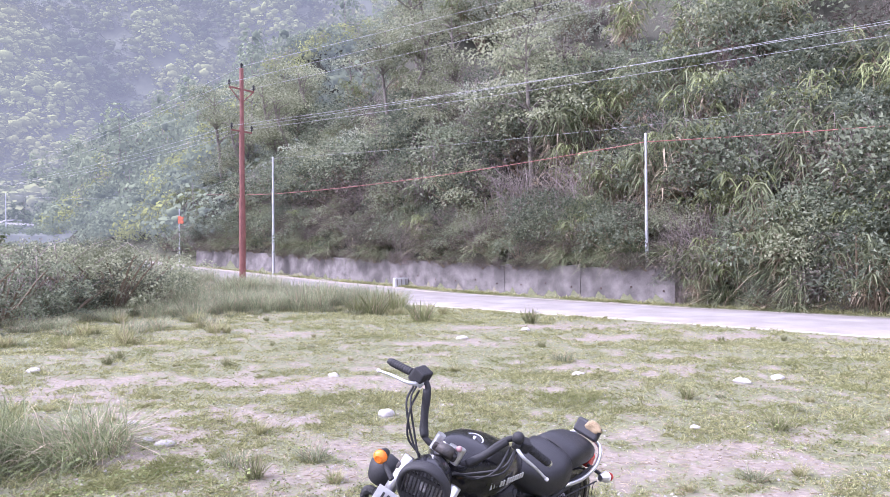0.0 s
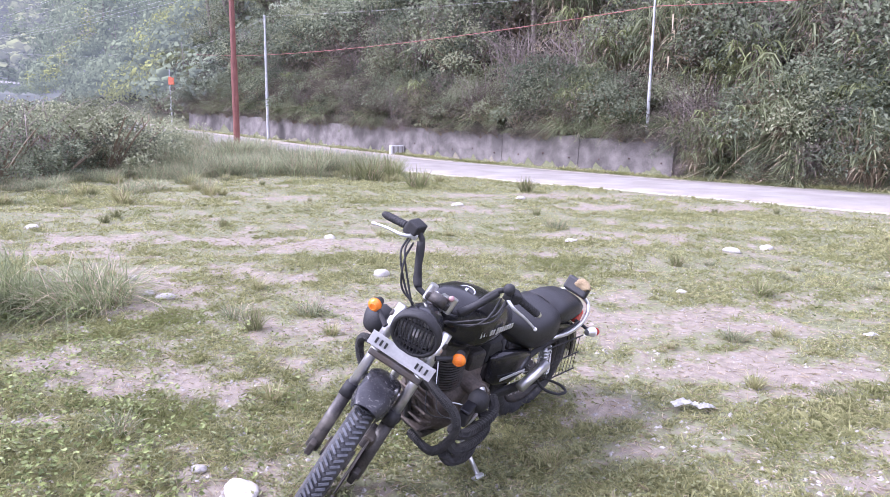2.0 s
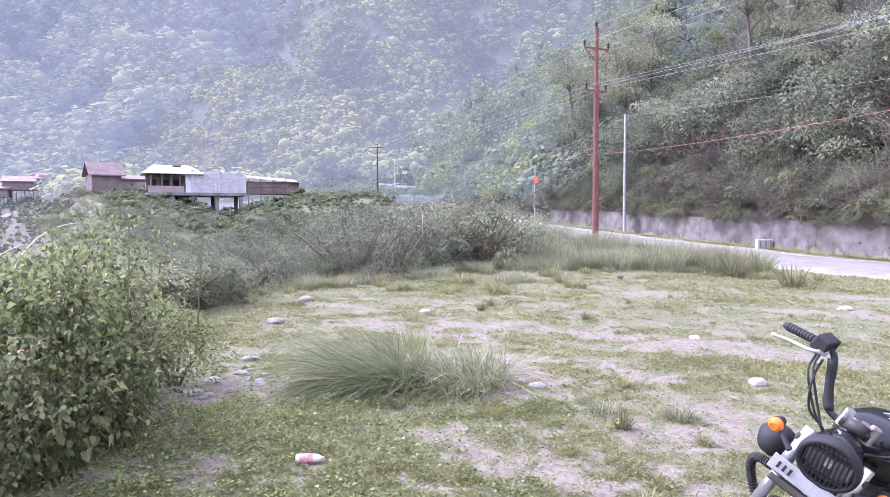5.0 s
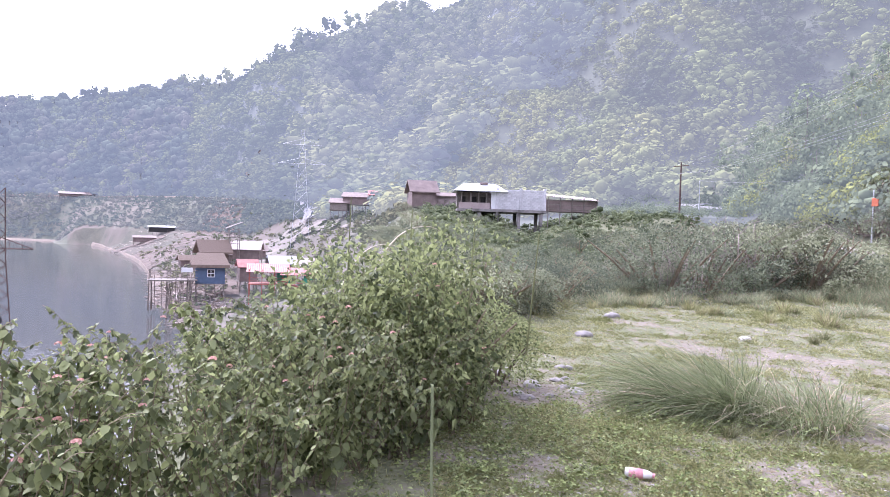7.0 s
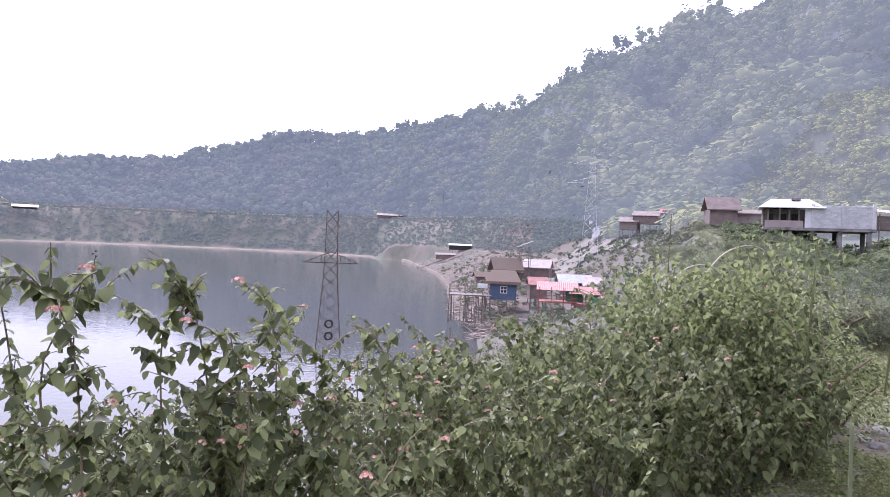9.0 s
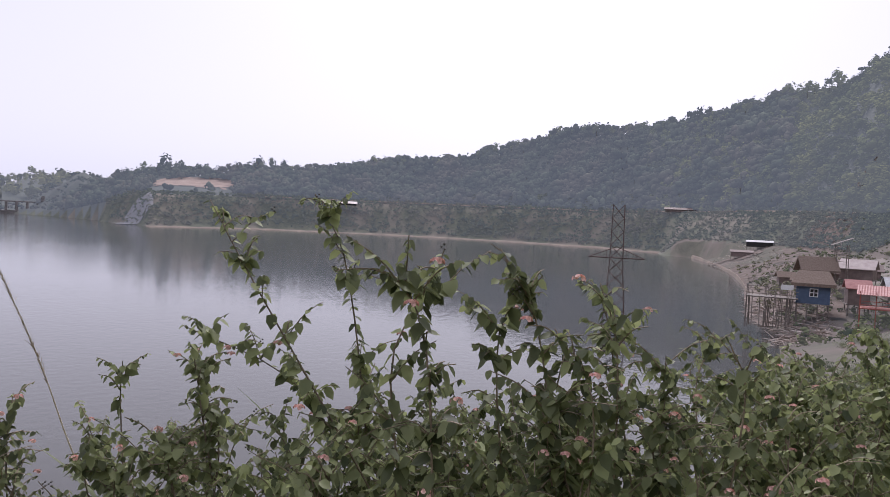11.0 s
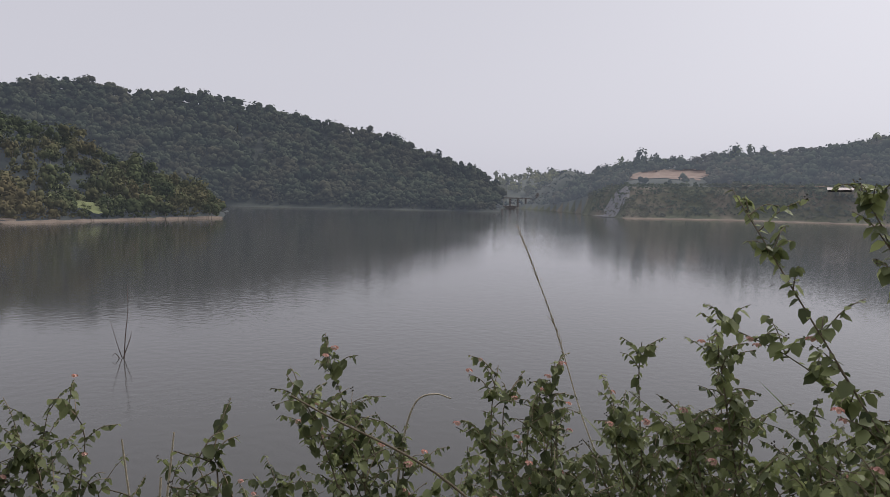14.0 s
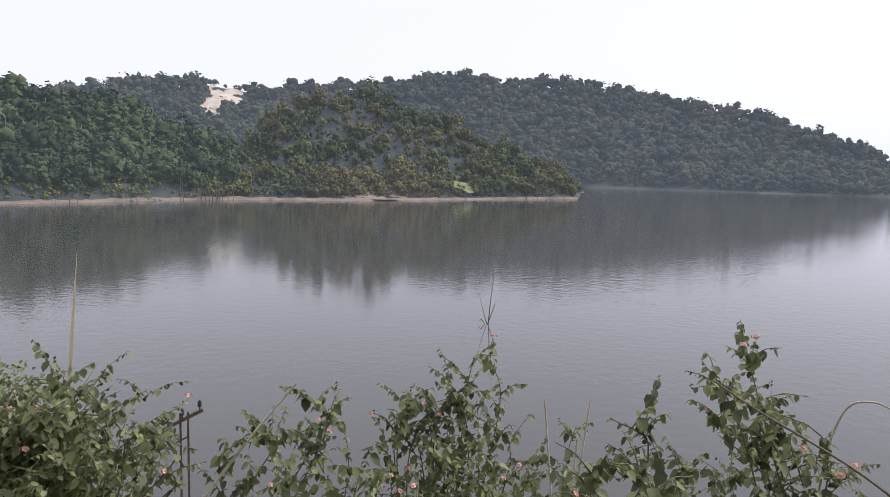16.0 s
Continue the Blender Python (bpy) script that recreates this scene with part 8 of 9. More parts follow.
def indicator(parent, base, tip, way, lens_mat, name="indicator"):
    base, tip, way = Vector(base), Vector(tip), Vector(way).normalized()
    i = part(name, rod(base, tip, 0.011, 0.009, 8), M_RUBBER, parent, "turn signal on a rubber stalk")
    part("housing", rod(tip - way * 0.035, tip + way * 0.005, 0.018, 0.029, 18), M_CHROME if lens_mat is M_CLEAR else M_RUBBER, i)
    bm = bmesh.new()
    bmesh.ops.create_uvsphere(bm, u_segments=18, v_segments=10, radius=0.030)
    q = way.to_track_quat("Z", "Y").to_matrix().to_4x4()
    bmesh.ops.transform(bm, matrix=Matrix.Translation(tip + way * 0.012) @ q @ Matrix.Diagonal((1, 1, 0.72, 1)), verts=bm.verts)
    part("lens", bm, lens_mat, i, "amber lens" if lens_mat is M_AMBER else "clear lens", True)
    bm = torus_bm(0.014, 0.0025, 0.005, 20, 6, 2)
    bmesh.ops.transform(bm, matrix=Matrix.Translation(tip + way * 0.033) @ q @ Matrix.Rotation(radians(90), 4, "X"), verts=bm.verts)
    part("lens_ring", bm, lens_mat, i)
    return i


def motorcycle():
    bike = thing("motorcycle", "dusty black cruiser motorcycle leaning on its side stand on the grass", "motorcycle",
                 Matrix.Translation((0.365, 3.565, -0.084)) @ Matrix.Rotation(radians(-129.0), 4, "Z") @ Matrix.Rotation(radians(-20.7), 4, "X"))
    rake = Vector((-math.sin(radians(27)), 0, math.cos(radians(27))))
    pivot = Vector((1.46, 0, 0))
    steer = Matrix.Translation(pivot) @ Matrix.Rotation(radians(31.9), 4, rake) @ Matrix.Translation(-pivot)
    front = []

    def up(t, y=0.0, ahead=0.0):
        """A point t along the fork from the axle, set ahead of it by so much."""
        p = Vector((1.395, y, 0.315)) + rake * t
        return p + Vector((math.cos(radians(27)), 0, math.sin(radians(27)))) * ahead

    # front end
    front.append(wheel("front_wheel", bike, (1.395, 0, 0.325), 0.325, 0.095, 0.075))
    for s in (-1, 1):
        leg = part("fork_leg", rod(up(-0.03, s * 0.105), up(0.25, s * 0.105), 0.029, 0.027, 18), M_SLIDER, bike, "dirty black fork slider", True)
        rod_m = part("stanchion", rod(up(0.24, s * 0.105), up(0.66, s * 0.105), 0.0215, sides=18), M_CHROME, leg, "chrome fork tube", True)
        part("dust_seal", rod(up(0.225, s * 0.105), up(0.285, s * 0.105), 0.032, 0.029, 18), M_RUBBER, leg, smooth=True)
        part("axle_lug", box((0.05, 0.03, 0.07), up(-0.02, s * 0.105, 0.02), 0.008), M_ALLOY, leg)
        part("headlamp_ear", rod(up(0.46, s * 0.108, 0.006), up(0.67, s * 0.108, 0.006), 0.0235, 0.0225, 18), M_CHROME, leg, "chrome lamp bracket tube", True)
        front.append(leg)
    part("brake_caliper", box((0.10, 0.05, 0.07), (1.33, 0.075, 0.44), 0.012), M_ALLOY, front[-1])
    bm = bmesh.new()
    box_bm(bm, (0.05, 0.27, 0.03), up(0.62, 0), 0.008, Matrix.Rotation(radians(-27), 4, "Y"))
    box_bm(bm, (0.05, 0.25, 0.03), up(0.44, 0), 0.008, Matrix.Rotation(radians(-27), 4, "Y"))
    front.append(part("fork_yoke", bm, M_ALLOY, bike))

    bm = bmesh.new()
    rows = []
    for layer in (0.0, -0.006):
        grid = []
        for i in range(23):
            a = radians(76 + i * 84 / 22)
            row = []
            for j in range(13):
                b = -1 + 2 * j / 12
                y = 0.078 * math.sin(b * 1.45) * (1 - 0.35 * max(0, 1 - i / 4) ** 2)
                rr = 0.352 + layer + 0.036 * math.cos(b * 1.45) - (0.03 if abs(b) > 0.95 else 0)
                row.append(bm.verts.new((1.395 + rr * math.cos(a), y, 0.325 + rr * math.sin(a))))
            grid.append(row)
        rows.append(grid)
    for g, flip in ((rows[0], 1), (rows[1], -1)):
        for i in range(22):
            for j in range(12):
                bm.faces.new((g[i][j], g[i][j + 1], g[i + 1][j + 1], g[i + 1][j])[::flip])
    front.append(part("front_fender", bm, M_FENDER, bike, "mud-speckled black front mudguard", True))

    # headlamp
    c, look_way = Vector((1.155, 0, 0.90)), Vector((1, 0, -0.12)).normalized()
    q = look_way.to_track_quat("X", "Z").to_matrix().to_4x4()
    m = Matrix.Translation(c) @ q
    bm = loft([(-0.12, 0, 0, 0.03, 0.03, 2), (-0.11, 0, 0, 0.055, 0.055, 2), (-0.06, 0, 0, 0.085, 0.085, 2), (0.0, 0, 0, 0.100, 0.100, 2), (0.02, 0, 0, 0.102, 0.102, 2)], 32)
    bmesh.ops.transform(bm, matrix=m, verts=bm.verts)
    lamp = part("headlamp", bm, M_PAINT, bike, "round black headlamp with a slotted grille", True)
    bm = torus_bm(0.096, 0.013, 0.05, 40, 10)
    bmesh.ops.transform(bm, matrix=m @ Matrix.Translation((0.035, 0, 0)) @ Matrix.Rotation(radians(90), 4, "Z"), verts=bm.verts)
    part("bezel", bm, M_RUBBER, lamp, "matt black bezel", True)
    bm = rod((0.0235, 0, 0), (0.032, 0, 0), 0.09, 0.085, 32)
    bmesh.ops.transform(bm, matrix=m, verts=bm.verts)
    part("reflector", bm, M_REFLECT, lamp, "pale faceted reflector")
    bm = bmesh.new()
    for k in range(-5, 6):
        y = k * 0.0155
        h = math.sqrt(max(0.088 ** 2 - y * y, 1e-4))
        box_bm(bm, (0.010, 0.0055, 2 * h), (0.052, y, 0), 0.0015)
    for z in (-0.052, 0.052):
        box_bm(bm, (0.010, 2 * math.sqrt(0.088 ** 2 - z * z), 0.014), (0.050, 0, z), 0.0015)
    bmesh.ops.transform(bm, matrix=m @ Matrix.Rotation(radians(10), 4, "X"), verts=bm.verts)
    part("grille", bm, M_RUBBER, lamp, "black slotted grille")
    bm = bmesh.new()
    bmesh.ops.create_icosphere(bm, subdivisions=2, radius=0.022, matrix=m @ Matrix.Translation((0.03, 0, 0)))
    part("bulb", bm, M_CLEAR, lamp, smooth=True)
    front.append(lamp)

    plate = part("number_plate", box((0.004, 0.30, 0.062), (1.205, 0, 0.775), 0.0015, Matrix.Rotation(radians(-14), 4, "Y")), M_PLATE, bike, "narrow white number plate with dark bars")
    for y0, y1 in ((0.128, 0.112), (0.100, 0.088), (0.082, 0.066), (-0.066, -0.082), (-0.088, -0.104), (-0.110, -0.126)):
        part("plate_bar", box((0.003, abs(y1 - y0) * 0.62, 0.027), (1.2085, (y0 + y1) / 2, 0.7755), 0, Matrix.Rotation(radians(-14), 4, "Y")), M_INK, plate)
    part("plate_bracket", box((0.006, 0.20, 0.02), (1.198, 0, 0.775), 0.001, Matrix.Rotation(radians(-14), 4, "Y")), M_ALLOY, plate)
    front.append(plate)
    for s in (-1, 1):
        front.append(indicator(bike, up(0.56, s * 0.12, 0.03), (1.105, s * 0.205, 0.85), (1, s * 0.12, 0), M_AMBER))

    # handlebar and controls
    half = [(0.985, 0.0, 0.945), (0.985, 0.075, 0.945), (0.965, 0.125, 0.965), (0.925, 0.165, 1.06), (0.895, 0.205, 1.115), (0.86, 0.27, 1.105), (0.80, 0.385, 1.06)]
    path = [(x, -y, z) for x, y, z in half[::-1]] + half[1:]
    bar = part("handlebar", tube_bm(spline(path, 60), 0.0125, 10), M_RUBBER, bike, "tall swept-back black handlebar", True)
    for s in (-1, 1):
        sleeve = part("bar_sleeve", tube_bm(spline([(0.978, s * 0.10, 0.950), (0.945, s * 0.145, 1.01), (0.905, s * 0.195, 1.10)], 12), 0.0165, 10), M_RUBBER, bar, smooth=True)
        g0, g1 = Vector((0.850, s * 0.287, 1.098)), Vector((0.795, s * 0.395, 1.055))
        path = [g0.lerp(g1, k / 36) for k in range(37)]
        part("grip", tube_bm(path, np.array([0.0182 if k % 4 in (1, 2) else 0.0160 for k in range(37)]), 16), M_RUBBER, bar, "ribbed rubber grip")
        part("grip_end", rod(g1, g1 + (g1 - g0).normalized() * 0.014, 0.0165, 0.013, 14), M_CHROME if s > 0 else M_RUBBER, bar)
        part("switch_box", box((0.055, 0.045, 0.052), (0.868, s * 0.262, 1.105), 0.009, Matrix.Rotation(s * radians(28), 4, "Z")), M_RUBBER, bar, "black switch housing")
        lever = spline([(0.905, s * 0.235, 1.10), (0.925, s * 0.28, 1.088), (0.895, s * 0.35, 1.060), (0.872, s * 0.415, 1.030)], 14)
        part("lever", tube_bm(lever, np.linspace(0.009, 0.0055, 14), 8), M_SILVER, bar, "bare alloy lever", True)
        bm = bmesh.new()
        bmesh.ops.create_icosphere(bm, subdivisions=2, radius=0.0095, matrix=Matrix.Translation(Vector(lever[-1])))
        part("lever_ball", bm, M_CLEAR, bar, smooth=True)
        part("lever_perch", box((0.04, 0.035, 0.03), (0.898, s * 0.235, 1.105), 0.007), M_RUBBER if s > 0 else M_SILVER, bar)
    part("brake_reservoir", box((0.075, 0.06, 0.05), (0.885, -0.245, 1.135), 0.008, Matrix.Rotation(radians(-20), 4, "Z")), M_RUBBER, bar, "square black fluid reservoir")
    bm = bmesh.new()
    bmesh.ops.create_uvsphere(bm, u_segments=14, v_segments=8, radius=0.026, matrix=Matrix.Translation((0.905, 0.225, 1.14)))
    part("mirror_boot", bm, M_RUBBER, bar, smooth=True)
    front.append(bar)
    for k, (y0, z0, y1) in enumerate(((-0.24, 1.09, -0.02), (-0.25, 1.08, 0.01), (-0.22, 1.07, -0.05), (0.24, 1.09, 0.03), (0.25, 1.08, -0.01), (0.22, 1.08, 0.06))):
        s = 1 if y0 > 0 else -1
        p = [(0.90, y0, z0), (1.00 + 0.015 * k, y0 * 0.93, z0 - 0.02), (1.05, s * (0.13 + 0.012 * (k % 3)), z0 - 0.12), (1.06 - 0.01 * k, s * 0.07, 0.90), (1.00, y1, 0.80)]
        front.append(part("control_cable", tube_bm(spline(p, 22), 0.0045, 6), M_RUBBER, bike, "black control cable", True))
    gauge = part("dial_pod", rod((1.040, 0.0, 0.965), (1.012, 0.0, 0.997), 0.038, 0.036, 24), M_ALLOY, bike, "round black instrument dial", True)
    part("dial_glass", rod((1.013, 0, 0.996), (1.010, 0, 1.000), 0.032, sides=24), M_REFLECT, gauge)
    part("warning_lamps", box((0.04, 0.11, 0.035), (1.005, 0.0, 0.965), 0.008), M_ALLOY, gauge)
    bm = bmesh.new()
    for y, z in ((-0.045, 0.99), (0.055, 0.985), (0.02, 0.975)):
        rod_bm(bm, (1.0, y, z - 0.05), (0.985, y, z + 0.02), 0.019, sides=14)
    part("ignition_lock", bm, M_CHROME, gauge)
    bm = bmesh.new()
    bmesh.ops.create_uvsphere(bm, u_segments=12, v_segments=8, radius=0.013, matrix=Matrix.Translation((1.0, 0.045, 1.005)))
    part("round_reflector", bm, M_DULLPINK, gauge, "small dull pink reflector", True)
    front.append(gauge)
    for ob in front:
        ob.matrix_basis = steer @ ob.matrix_basis

    # tank and seat
    tank = part("fuel_tank", loft([(1.00, 0, 0.86, 0.02, 0.03, 2.2), (0.985, 0, 0.862, 0.062, 0.068, 2.3), (0.94, 0, 0.852, 0.110, 0.110, 2.4), (0.86, 0, 0.845, 0.148, 0.128, 2.5), (0.76, 0, 0.832, 0.160, 0.132, 2.6),
                                   (0.66, 0, 0.815, 0.150, 0.122, 2.5), (0.56, 0, 0.795, 0.122, 0.100, 2.4), (0.48, 0, 0.780, 0.085, 0.070, 2.3), (0.45, 0, 0.772, 0.055, 0.045, 2.2)], 32), M_PAINT, bike, "glossy black teardrop tank", True)
    bm = torus_bm(0.040, 0.0035, 0.005, 28, 6, 2)
    bmesh.ops.transform(bm, matrix=Matrix.Translation((0.80, 0, 0.9625)) @ Matrix.Rotation(radians(6), 4, "Y") @ Matrix.Rotation(radians(90), 4, "X"), verts=bm.verts)
    part("filler_ring", bm, M_SILVER, tank, "round silver roundel", True)
    part("filler_cap", rod((0.80, 0, 0.955), (0.801, 0, 0.966), 0.034, sides=24), M_PAINT, tank)
    part("roundel_mark", box((0.03, 0.012, 0.002), (0.80, 0, 0.9675), 0, Matrix.Rotation(radians(25), 4, "Z")), M_SILVER, tank)
    for s in (-1, 1):
        for k in range(12):
            x = 0.80 - k * 0.0185 - (0.008 if k > 4 else 0)
            h = 0.036 if k in (0, 5) else 0.027
            bm = box((0.013, 0.003, h), (x, s * (0.1565 - 0.03 * max(0, 0.70 - x) + 0.004 * (x < 0.76) - 0.012 * max(0, x - 0.77) * 10), 0.825 - 0.0), 0.0008, Matrix.Rotation(s * radians(0), 4, "Z"))
            part("lettering_bar", bm, M_SILVER, tank, "silver bar of lettering")
    seat = part("rider_seat", loft([(0.50, 0, 0.735, 0.055, 0.04, 2.4), (0.44, 0, 0.715, 0.085, 0.060, 2.6), (0.36, 0, 0.680, 0.120, 0.080, 2.8), (0.26, 0, 0.650, 0.150, 0.090, 2.9), (0.17, 0, 0.655, 0.155, 0.100, 2.9),
                                    (0.10, 0, 0.672, 0.150, 0.105, 2.8), (0.075, 0, 0.677, 0.135, 0.09, 2.5)], 28), M_LEATHER, bike, "scooped black rider seat", True)
    part("pillion_seat", loft([(0.095, 0, 0.715, 0.10, 0.05, 2.5), (0.07, 0, 0.715, 0.120, 0.068, 2.7), (-0.02, 0, 0.715, 0.122, 0.072, 2.8), (-0.12, 0, 0.710, 0.115, 0.066, 2.8), (-0.19, 0, 0.700, 0.100, 0.055, 2.6), (-0.215, 0, 0.695, 0.07, 0.035, 2.3)], 28),
         M_LEATHER, seat, "stepped black pillion seat", True)
    part("seat_piping", tube_bm(spline([(0.085, -0.13, 0.675), (0.09, -0.10, 0.750), (0.09, 0, 0.780), (0.09, 0.10, 0.750), (0.085, 0.13, 0.675)], 20), 0.006, 6), M_RUBBER, seat, smooth=True)
    rest = part("backrest", box((0.04, 0.15, 0.085), (-0.235, 0, 0.785), 0.014, Matrix.Rotation(radians(-20), 4, "Y")), M_LEATHER, bike, "small torn black back pad")
    bm = bmesh.new()
    bmesh.ops.create_icosphere(bm, subdivisions=3, radius=1)
    for v in bm.verts:
        v.co *= 1 + 0.35 * noise.noise(v.co * 1.7 + Vector((4, 1, 0))) + 0.10 * noise.noise(v.co * 6)
    bmesh.ops.transform(bm, matrix=Matrix.Translation((-0.232, 0.030, 0.815)) @ Matrix.Rotation(radians(-20), 4, "Y") @ Matrix.Diagonal((0.024, 0.048, 0.028, 1)), verts=bm.verts)
    part("torn_foam", bm, M_FOAM, rest, "tan foam bulging out of a tear", True)
    rail = [(0.10, 0.135, 0.615), (-0.05, 0.145, 0.62), (-0.20, 0.125, 0.645), (-0.26, 0.09, 0.715), (-0.27, 0.0, 0.735)]
    part("grab_rail", tube_bm(spline(rail + [(x, -y, z) for x, y, z in rail[-2::-1]], 40), 0.011, 8), M_CHROME, bike, "grey tubular grab rail", True)

    # rear end
    wheel("rear_wheel", bike, (0, 0, 0.315), 0.315, 0.12, -0.07)
    bm = bmesh.new()
    grid = []
    for i in range(19):
        a = radians(48 + i * 125 / 18)
        grid.append([bm.verts.new(((0.345 + k) * math.cos(a), y, 0.315 + (0.345 + k) * math.sin(a))) for y, k in ((-0.085, -0.05), (-0.08, 0), (0, 0.012), (0.08, 0), (0.085, -0.05), (0.078, -0.05), (0.072, -0.006), (0, 0.006), (-0.072, -0.006), (-0.078, -0.05))])
    for p, r in zip(grid, grid[1:]):
        for j in range(10):
            bm.faces.new((p[j], p[(j + 1) % 10], r[(j + 1) % 10], r[j]))
    part("rear_fender", bm, M_PAINT, bike, "black rear mudguard", True)
    tail = part("tail_lamp", box((0.07, 0.11, 0.08), (-0.30, 0, 0.60), 0.018), M_REDLENS, bike, "red tail lamp")
    part("tail_bracket", box((0.08, 0.06, 0.05), (-0.25, 0, 0.60), 0.008), M_RUBBER, tail)
    for s in (-1, 1):
        ind = indicator(bike, (-0.24, s * 0.06, 0.600), (-0.265, s * 0.165, 0.580), (-1, s * 0.25, 0), M_CLEAR, "rear_indicator")
        part("lens_cap", rod((-0.305, s * 0.176, 0.580), (-0.315, s * 0.179, 0.580), 0.022, 0.016, 14), M_REDLENS, ind, "reddish lens cap")
        shock = part("shock_absorber", rod((0.02, s * 0.135, 0.33), (0.13, s * 0.135, 0.555), 0.016, sides=12), M_CHROME, bike, "twin rear shock absorber", True)
        part("gas_canister", rod((0.32, s * 0.175, 0.39), (0.14, s * 0.175, 0.49), 0.027, sides=18), M_CHROME, shock, "chrome canister", True)
        turns = np.linspace(0, 1, 110)
        a, b = np.array((0.05, s * 0.135, 0.39)), np.array((0.135, s * 0.135, 0.575))
        coil = a + (b - a) * turns[:, None] + 0.028 * np.column_stack([np.cos(turns * 56) * 0.9, np.sin(turns * 56), np.cos(turns * 56) * -0.42])
        part("spring", tube_bm(coil, 0.0045, 5), M_CHROME, shock, "chrome coil spring", True)
        part("swing_arm", box((0.50, 0.03, 0.05), (0.23, s * 0.11, 0.325), 0.01, Matrix.Rotation(radians(-4), 4, "Y")), M_RUBBER, bike)
        part("side_panel", loft([(0.58, s * 0.10, 0.54, 0.02, 0.07, 2.6), (0.52, s * 0.115, 0.535, 0.035, 0.095, 3), (0.40, s * 0.12, 0.515, 0.04, 0.100, 3), (0.27, s * 0.115, 0.51, 0.03, 0.07, 3), (0.22, s * 0.11, 0.51, 0.015, 0.04, 2.6)], 18), M_PAINT, bike, "black side panel", True)
        part("panel_stripe", box((0.20, 0.004, 0.016), (0.42, s * 0.1625, 0.495), 0.001), M_SILVER, bike, "dull silver stripe")
    loop = [(0.18, 0.14, 0.42), (0.12, 0.20, 0.34), (0.02, 0.245, 0.30), (-0.06, 0.25, 0.29), (-0.07, 0.21, 0.30), (0.0, 0.17, 0.33), (0.10, 0.145, 0.37)]
    part("foot_loop", tube_bm(spline(loop + [loop[0]], 44), 0.008, 7), M_RUBBER, bike, "black wire foot loop", True)
    guard = part("wheel_guard", rod((-0.24, 0.165, 0.34), (0.10, 0.165, 0.34), 0.004, sides=6), M_RUBBER, bike, "wire guard beside the rear wheel")
    for k in range(9):
        x = -0.17 + k * 0.035
        part("guard_bar", rod((x - 0.05, 0.165, 0.34), (x + 0.02, 0.165, 0.58), 0.0018, sides=5), M_ALLOY, guard)
    for z in (0.46, 0.58):
        part("guard_rail", rod((-0.24 + (z - 0.34) * 0.25, 0.165, z), (0.10 + (z - 0.34) * 0.25, 0.165, z), 0.004, sides=5), M_RUBBER, guard)

    # engine and frame
    case = part("crankcase", loft([(0.92, 0, 0.36, 0.05, 0.07, 2.6), (0.88, 0, 0.36, 0.10, 0.115, 3), (0.78, 0, 0.36, 0.13, 0.135, 3), (0.66, 0, 0.37, 0.135, 0.135, 3), (0.54, 0, 0.39, 0.12, 0.115, 3), (0.46, 0, 0.40, 0.09, 0.08, 2.6)], 26), M_CASE, bike, "grimy cast engine case", True)
    for k in range(9):
        a = radians(40 * k)
        part("bolt", rod((0.64 + 0.092 * math.cos(a), 0.150, 0.38 + 0.092 * math.sin(a)), (0.64 + 0.092 * math.cos(a), 0.166, 0.38 + 0.092 * math.sin(a)), 0.007, sides=6), M_CHROME, case)
    for k in range(5):
        part("case_rib", box((0.012, 0.20, 0.10), (0.915 - 0.004 * k, 0, 0.30 + 0.035 * k), 0.004, Matrix.Rotation(radians(80 - 12 * k), 4, "Y")), M_CASE, case)
    part("front_cover", rod((0.895, 0.0, 0.37), (0.93, 0.0, 0.37), 0.062, 0.05, 20), M_CASE, case)
    part("engine_cover", rod((0.64, 0.125, 0.38), (0.64, 0.160, 0.38), 0.105, 0.095, 28), M_CASE, case)
    part("clutch_cover", rod((0.76, -0.125, 0.37), (0.76, -0.16, 0.37), 0.10, 0.085, 28), M_CASE, case)
    barrel = part("cylinder", rod((0.785, 0, 0.46), (0.815, 0, 0.66), 0.065, sides=20), M_ALLOY, bike, "finned engine cylinder")
    for k in range(14):
        t = k / 13
        c = Vector((0.785 + 0.035 * t, 0, 0.485 + 0.205 * t))
        up_way = Vector((0.17, 0, 1)).normalized()
        part("fin", rod(c, c + up_way * 0.0055, 0.104 + 0.008 * t, 0.103 + 0.008 * t, 28), M_ALLOY, barrel)
    part("cylinder_head", box((0.17, 0.17, 0.10), (0.825, 0, 0.705), 0.025, Matrix.Rotation(radians(-10), 4, "Y")), M_ALLOY, case)
    part("starter_motor", rod((0.70, 0.10, 0.50), (0.70, 0.185, 0.50), 0.040, sides=18), M_CASE, case)
    part("starter_cap", rod((0.70, 0.185, 0.50), (0.70, 0.20, 0.50), 0.032, 0.026, 18), M_CHROME, case)
    part("horn", rod((0.93, 0.05, 0.55), (0.955, 0.055, 0.55), 0.045, 0.04, 20), M_RUBBER, bike, smooth=True)
    part("carburettor", box((0.11, 0.08, 0.10), (0.66, 0.06, 0.60), 0.02), M_ALLOY, bike)
    part("air_box", box((0.14, 0.20, 0.13), (0.53, 0, 0.62), 0.03), M_RUBBER, bike)
    part("sump_guard", box((0.28, 0.16, 0.03), (0.74, 0, 0.225), 0.01), M_ALLOY, bike)
    frame_paths = [[(1.02, 0, 0.80), (0.98, 0, 0.50), (0.92, 0, 0.28), (0.80, 0, 0.225)], [(1.00, 0, 0.84), (0.75, 0, 0.72), (0.50, 0, 0.66), (0.10, 0, 0.60)]]
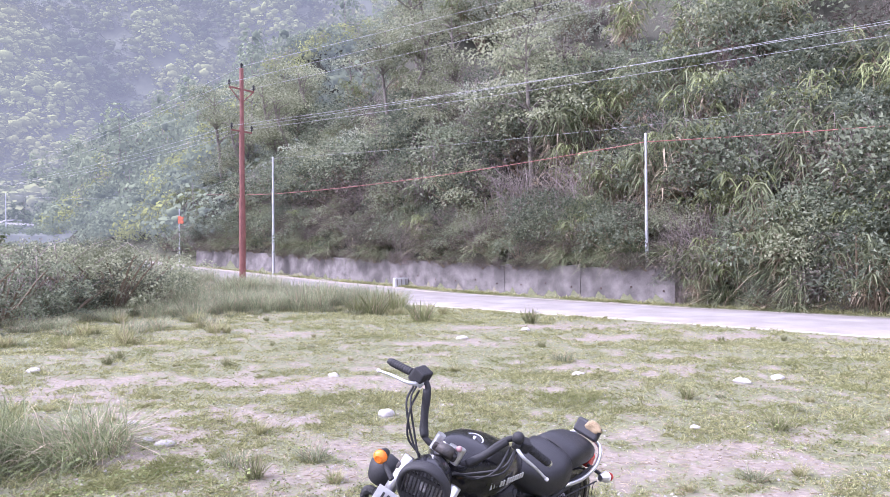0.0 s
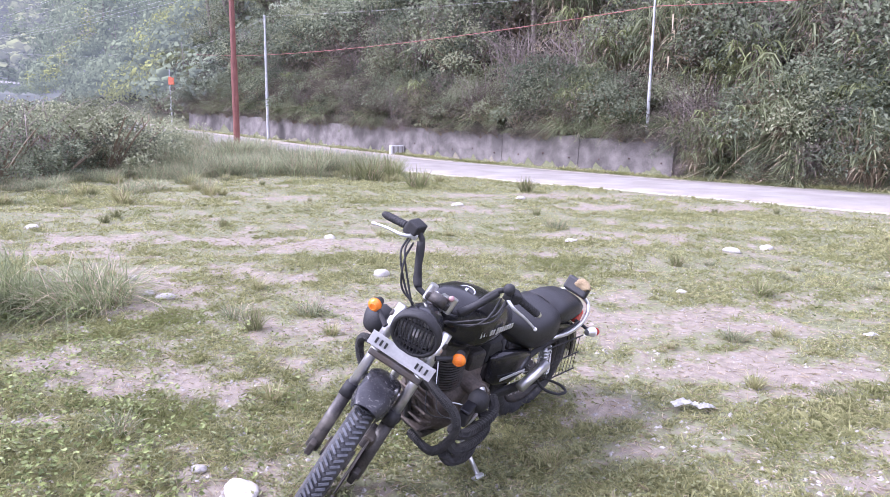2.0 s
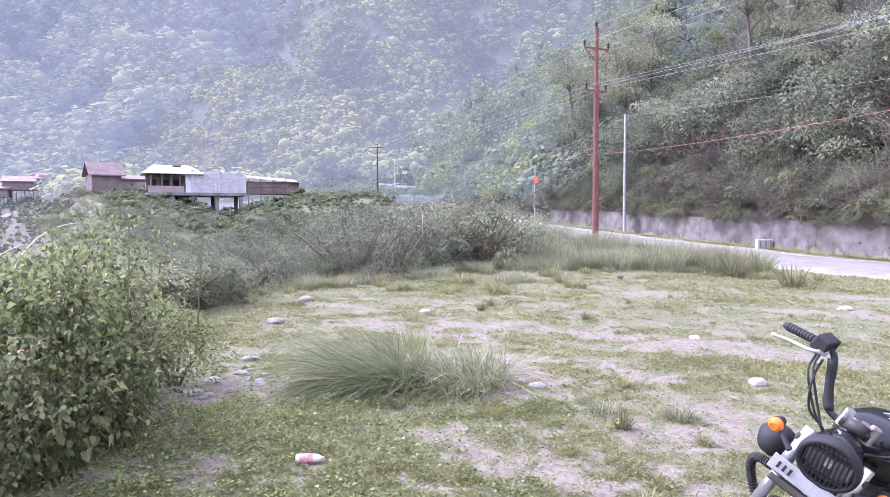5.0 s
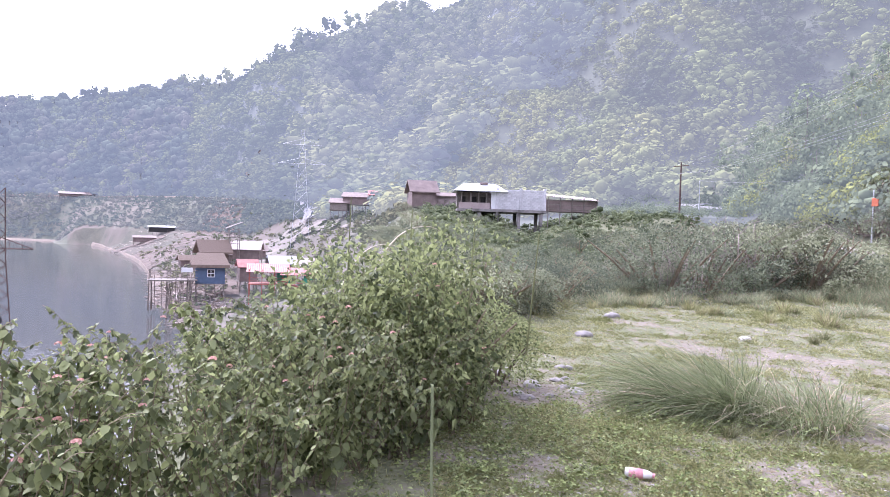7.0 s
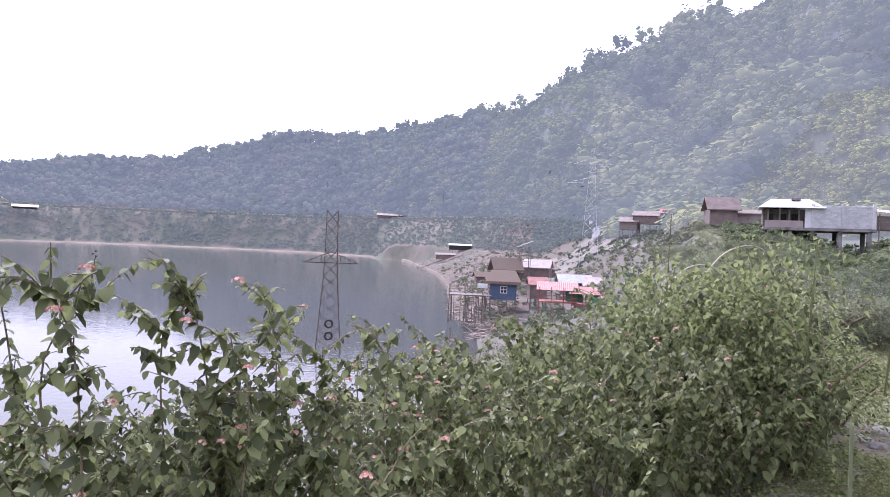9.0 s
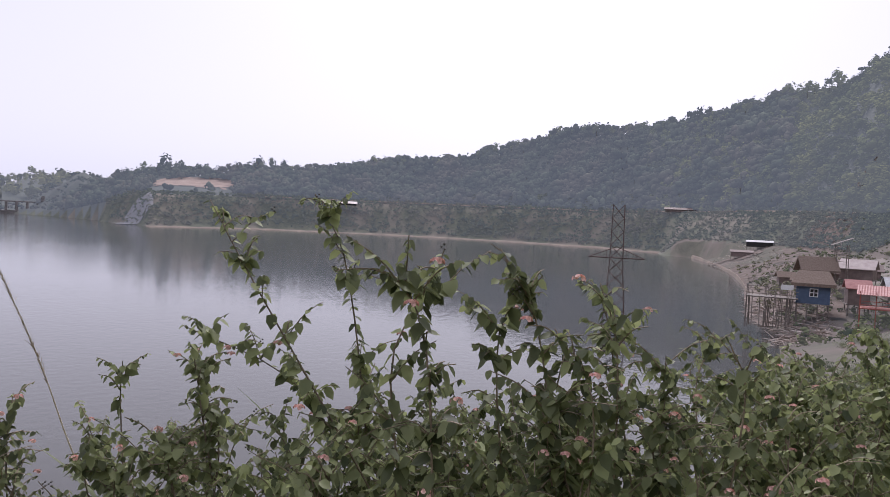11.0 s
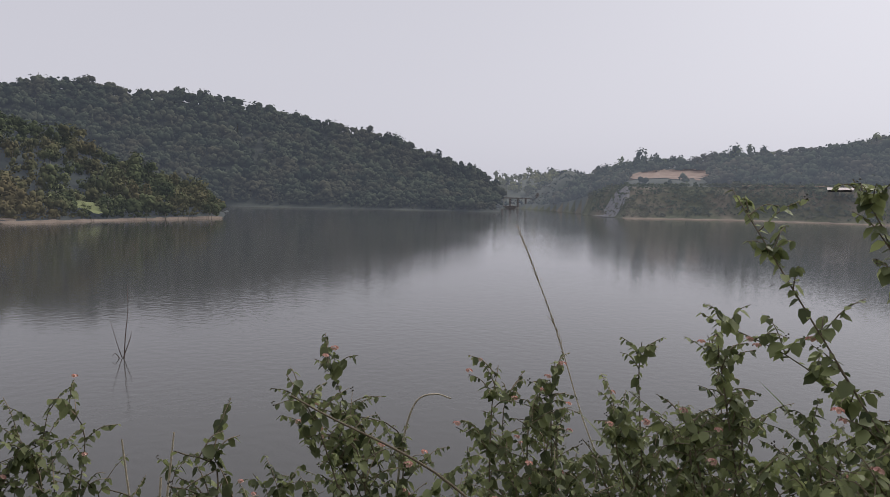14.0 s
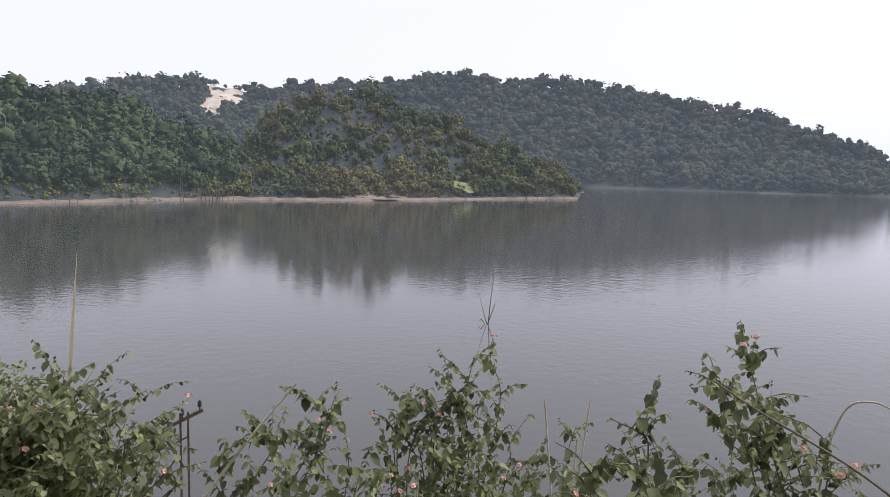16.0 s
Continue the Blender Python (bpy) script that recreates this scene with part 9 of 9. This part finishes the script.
    for s in (-1, 1):
        frame_paths += [[(0.50, s * 0.09, 0.68), (0.46, s * 0.10, 0.45), (0.48, s * 0.10, 0.27), (0.62, s * 0.09, 0.215)], [(0.46, s * 0.11, 0.40), (0.25, s * 0.13, 0.55), (0.05, s * 0.13, 0.60), (-0.2, s * 0.11, 0.62)]]
    for p in frame_paths:
        part("frame_tube", tube_bm(spline(p, 14), 0.016, 8), M_RUBBER, bike, smooth=True)
    pipe = part("exhaust_pipe", tube_bm(spline([(0.89, -0.03, 0.68), (0.99, -0.07, 0.58), (0.97, -0.13, 0.34), (0.80, -0.17, 0.25), (0.45, -0.18, 0.27)], 24), 0.02, 10), M_CHROME, bike, "exhaust pipe on the far side", True)
    part("silencer", tube_bm(spline([(0.45, -0.18, 0.27), (0.30, -0.19, 0.30), (-0.1, -0.20, 0.34), (-0.32, -0.20, 0.37)], 14), np.array([0.02, 0.03] + [0.042] * 11 + [0.036]), 16), M_CHROME, pipe, smooth=True)
    for s in (-1, 1):
        guard = part("leg_guard", wound_tube([(0.98, s * 0.03, 0.60), (1.00, s * 0.16, 0.585), (0.985, s * (0.275 if s > 0 else 0.345), 0.54), (0.965, s * (0.285 if s > 0 else 0.35), 0.42), (0.955, s * 0.20, 0.27), (0.93, s * 0.04, 0.24)], 0.014, 0.0062, 76), M_ROPE, bike, "crash guard wound in black rope")
    for z, out, x1 in ((0.255, 0.27, 0.70), (0.325, 0.275, 0.64), (0.400, 0.265, 0.60)):
        part("guard_coil", wound_tube([(0.955, 0.265, z + 0.05), (0.90, out + 0.01, z), (0.80, out + 0.012, z - 0.012), (x1 + 0.04, out - 0.01, z + 0.012), (x1, 0.20, z + 0.05)], 0.017, 0.0075, 40), M_ROPE, bike, "thick loop of ribbed black winding on the guard")
    box_part = part("fuse_box", box((0.085, 0.045, 0.070), (0.885, 0.265, 0.495), 0.008, Matrix.Rotation(radians(18), 4, "Z")), M_RUBBER, bike, "black plastic box on the guard")
    part("box_lid", box((0.090, 0.050, 0.018), (0.885, 0.265, 0.536), 0.005, Matrix.Rotation(radians(18), 4, "Z")), M_PAINT, box_part)
    part("box_face", box((0.050, 0.004, 0.034), (0.893, 0.2895, 0.493), 0.001, Matrix.Rotation(radians(18), 4, "Z")), M_ALLOY, box_part)
    part("round_cover", loft([(0.83, 0.245, 0.525, 0.02, 0.02, 2), (0.81, 0.245, 0.525, 0.045, 0.050, 2), (0.77, 0.24, 0.520, 0.050, 0.055, 2.2), (0.73, 0.235, 0.510, 0.030, 0.035, 2)], 16), M_RUBBER, bike, "rounded black cover behind the box", True)
    for k, (y0, z0, x1, y1, z1) in enumerate(((0.06, 0.66, 0.90, 0.24, 0.54), (0.09, 0.60, 0.93, 0.25, 0.47), (0.04, 0.56, 0.88, 0.20, 0.42))):
        part("loose_wire", tube_bm(spline([(0.92, y0, z0), (0.97, (y0 + y1) / 2, (z0 + z1) / 2 - 0.05), (x1, y1, z1)], 14), 0.0028, 5), M_SILVER if k == 0 else M_RUBBER, bike, smooth=True)
    part("tool_roll", loft([(1.04, -0.29, 0.665, 0.035, 0.035, 2), (1.0, -0.30, 0.665, 0.065, 0.065, 2.6), (0.92, -0.30, 0.655, 0.065, 0.07, 2.6), (0.87, -0.29, 0.645, 0.035, 0.035, 2)], 14), M_RUBBER, bike, "black bag tied to the guard", True)
    for s in (-1, 1):
        peg = part("foot_peg", rod((0.62, s * 0.14, 0.27), (0.62, s * 0.25, 0.275), 0.016, sides=12), M_RUBBER, bike)
        part("peg_bracket", rod((0.55, s * 0.10, 0.29), (0.62, s * 0.15, 0.27), 0.011, sides=8), M_ALLOY, peg)
    part("gear_lever", tube_bm(spline([(0.58, 0.15, 0.33), (0.70, 0.19, 0.33), (0.82, 0.21, 0.36), (0.83, 0.25, 0.36)], 14), 0.008, 7), M_CHROME, bike, smooth=True)
    stand = part("side_stand", tube_bm([(0.70, 0.12, 0.25), (0.715, 0.22, 0.205), (0.735, 0.345, 0.150)], 0.012, 9), M_CHROME, bike, "chrome side stand folded out", True)
    part("stand_foot", box((0.075, 0.028, 0.010), (0.738, 0.355, 0.145), 0.003, Matrix.Rotation(radians(20), 4, "X")), M_CHROME, stand)
    return bike


motorcycle()
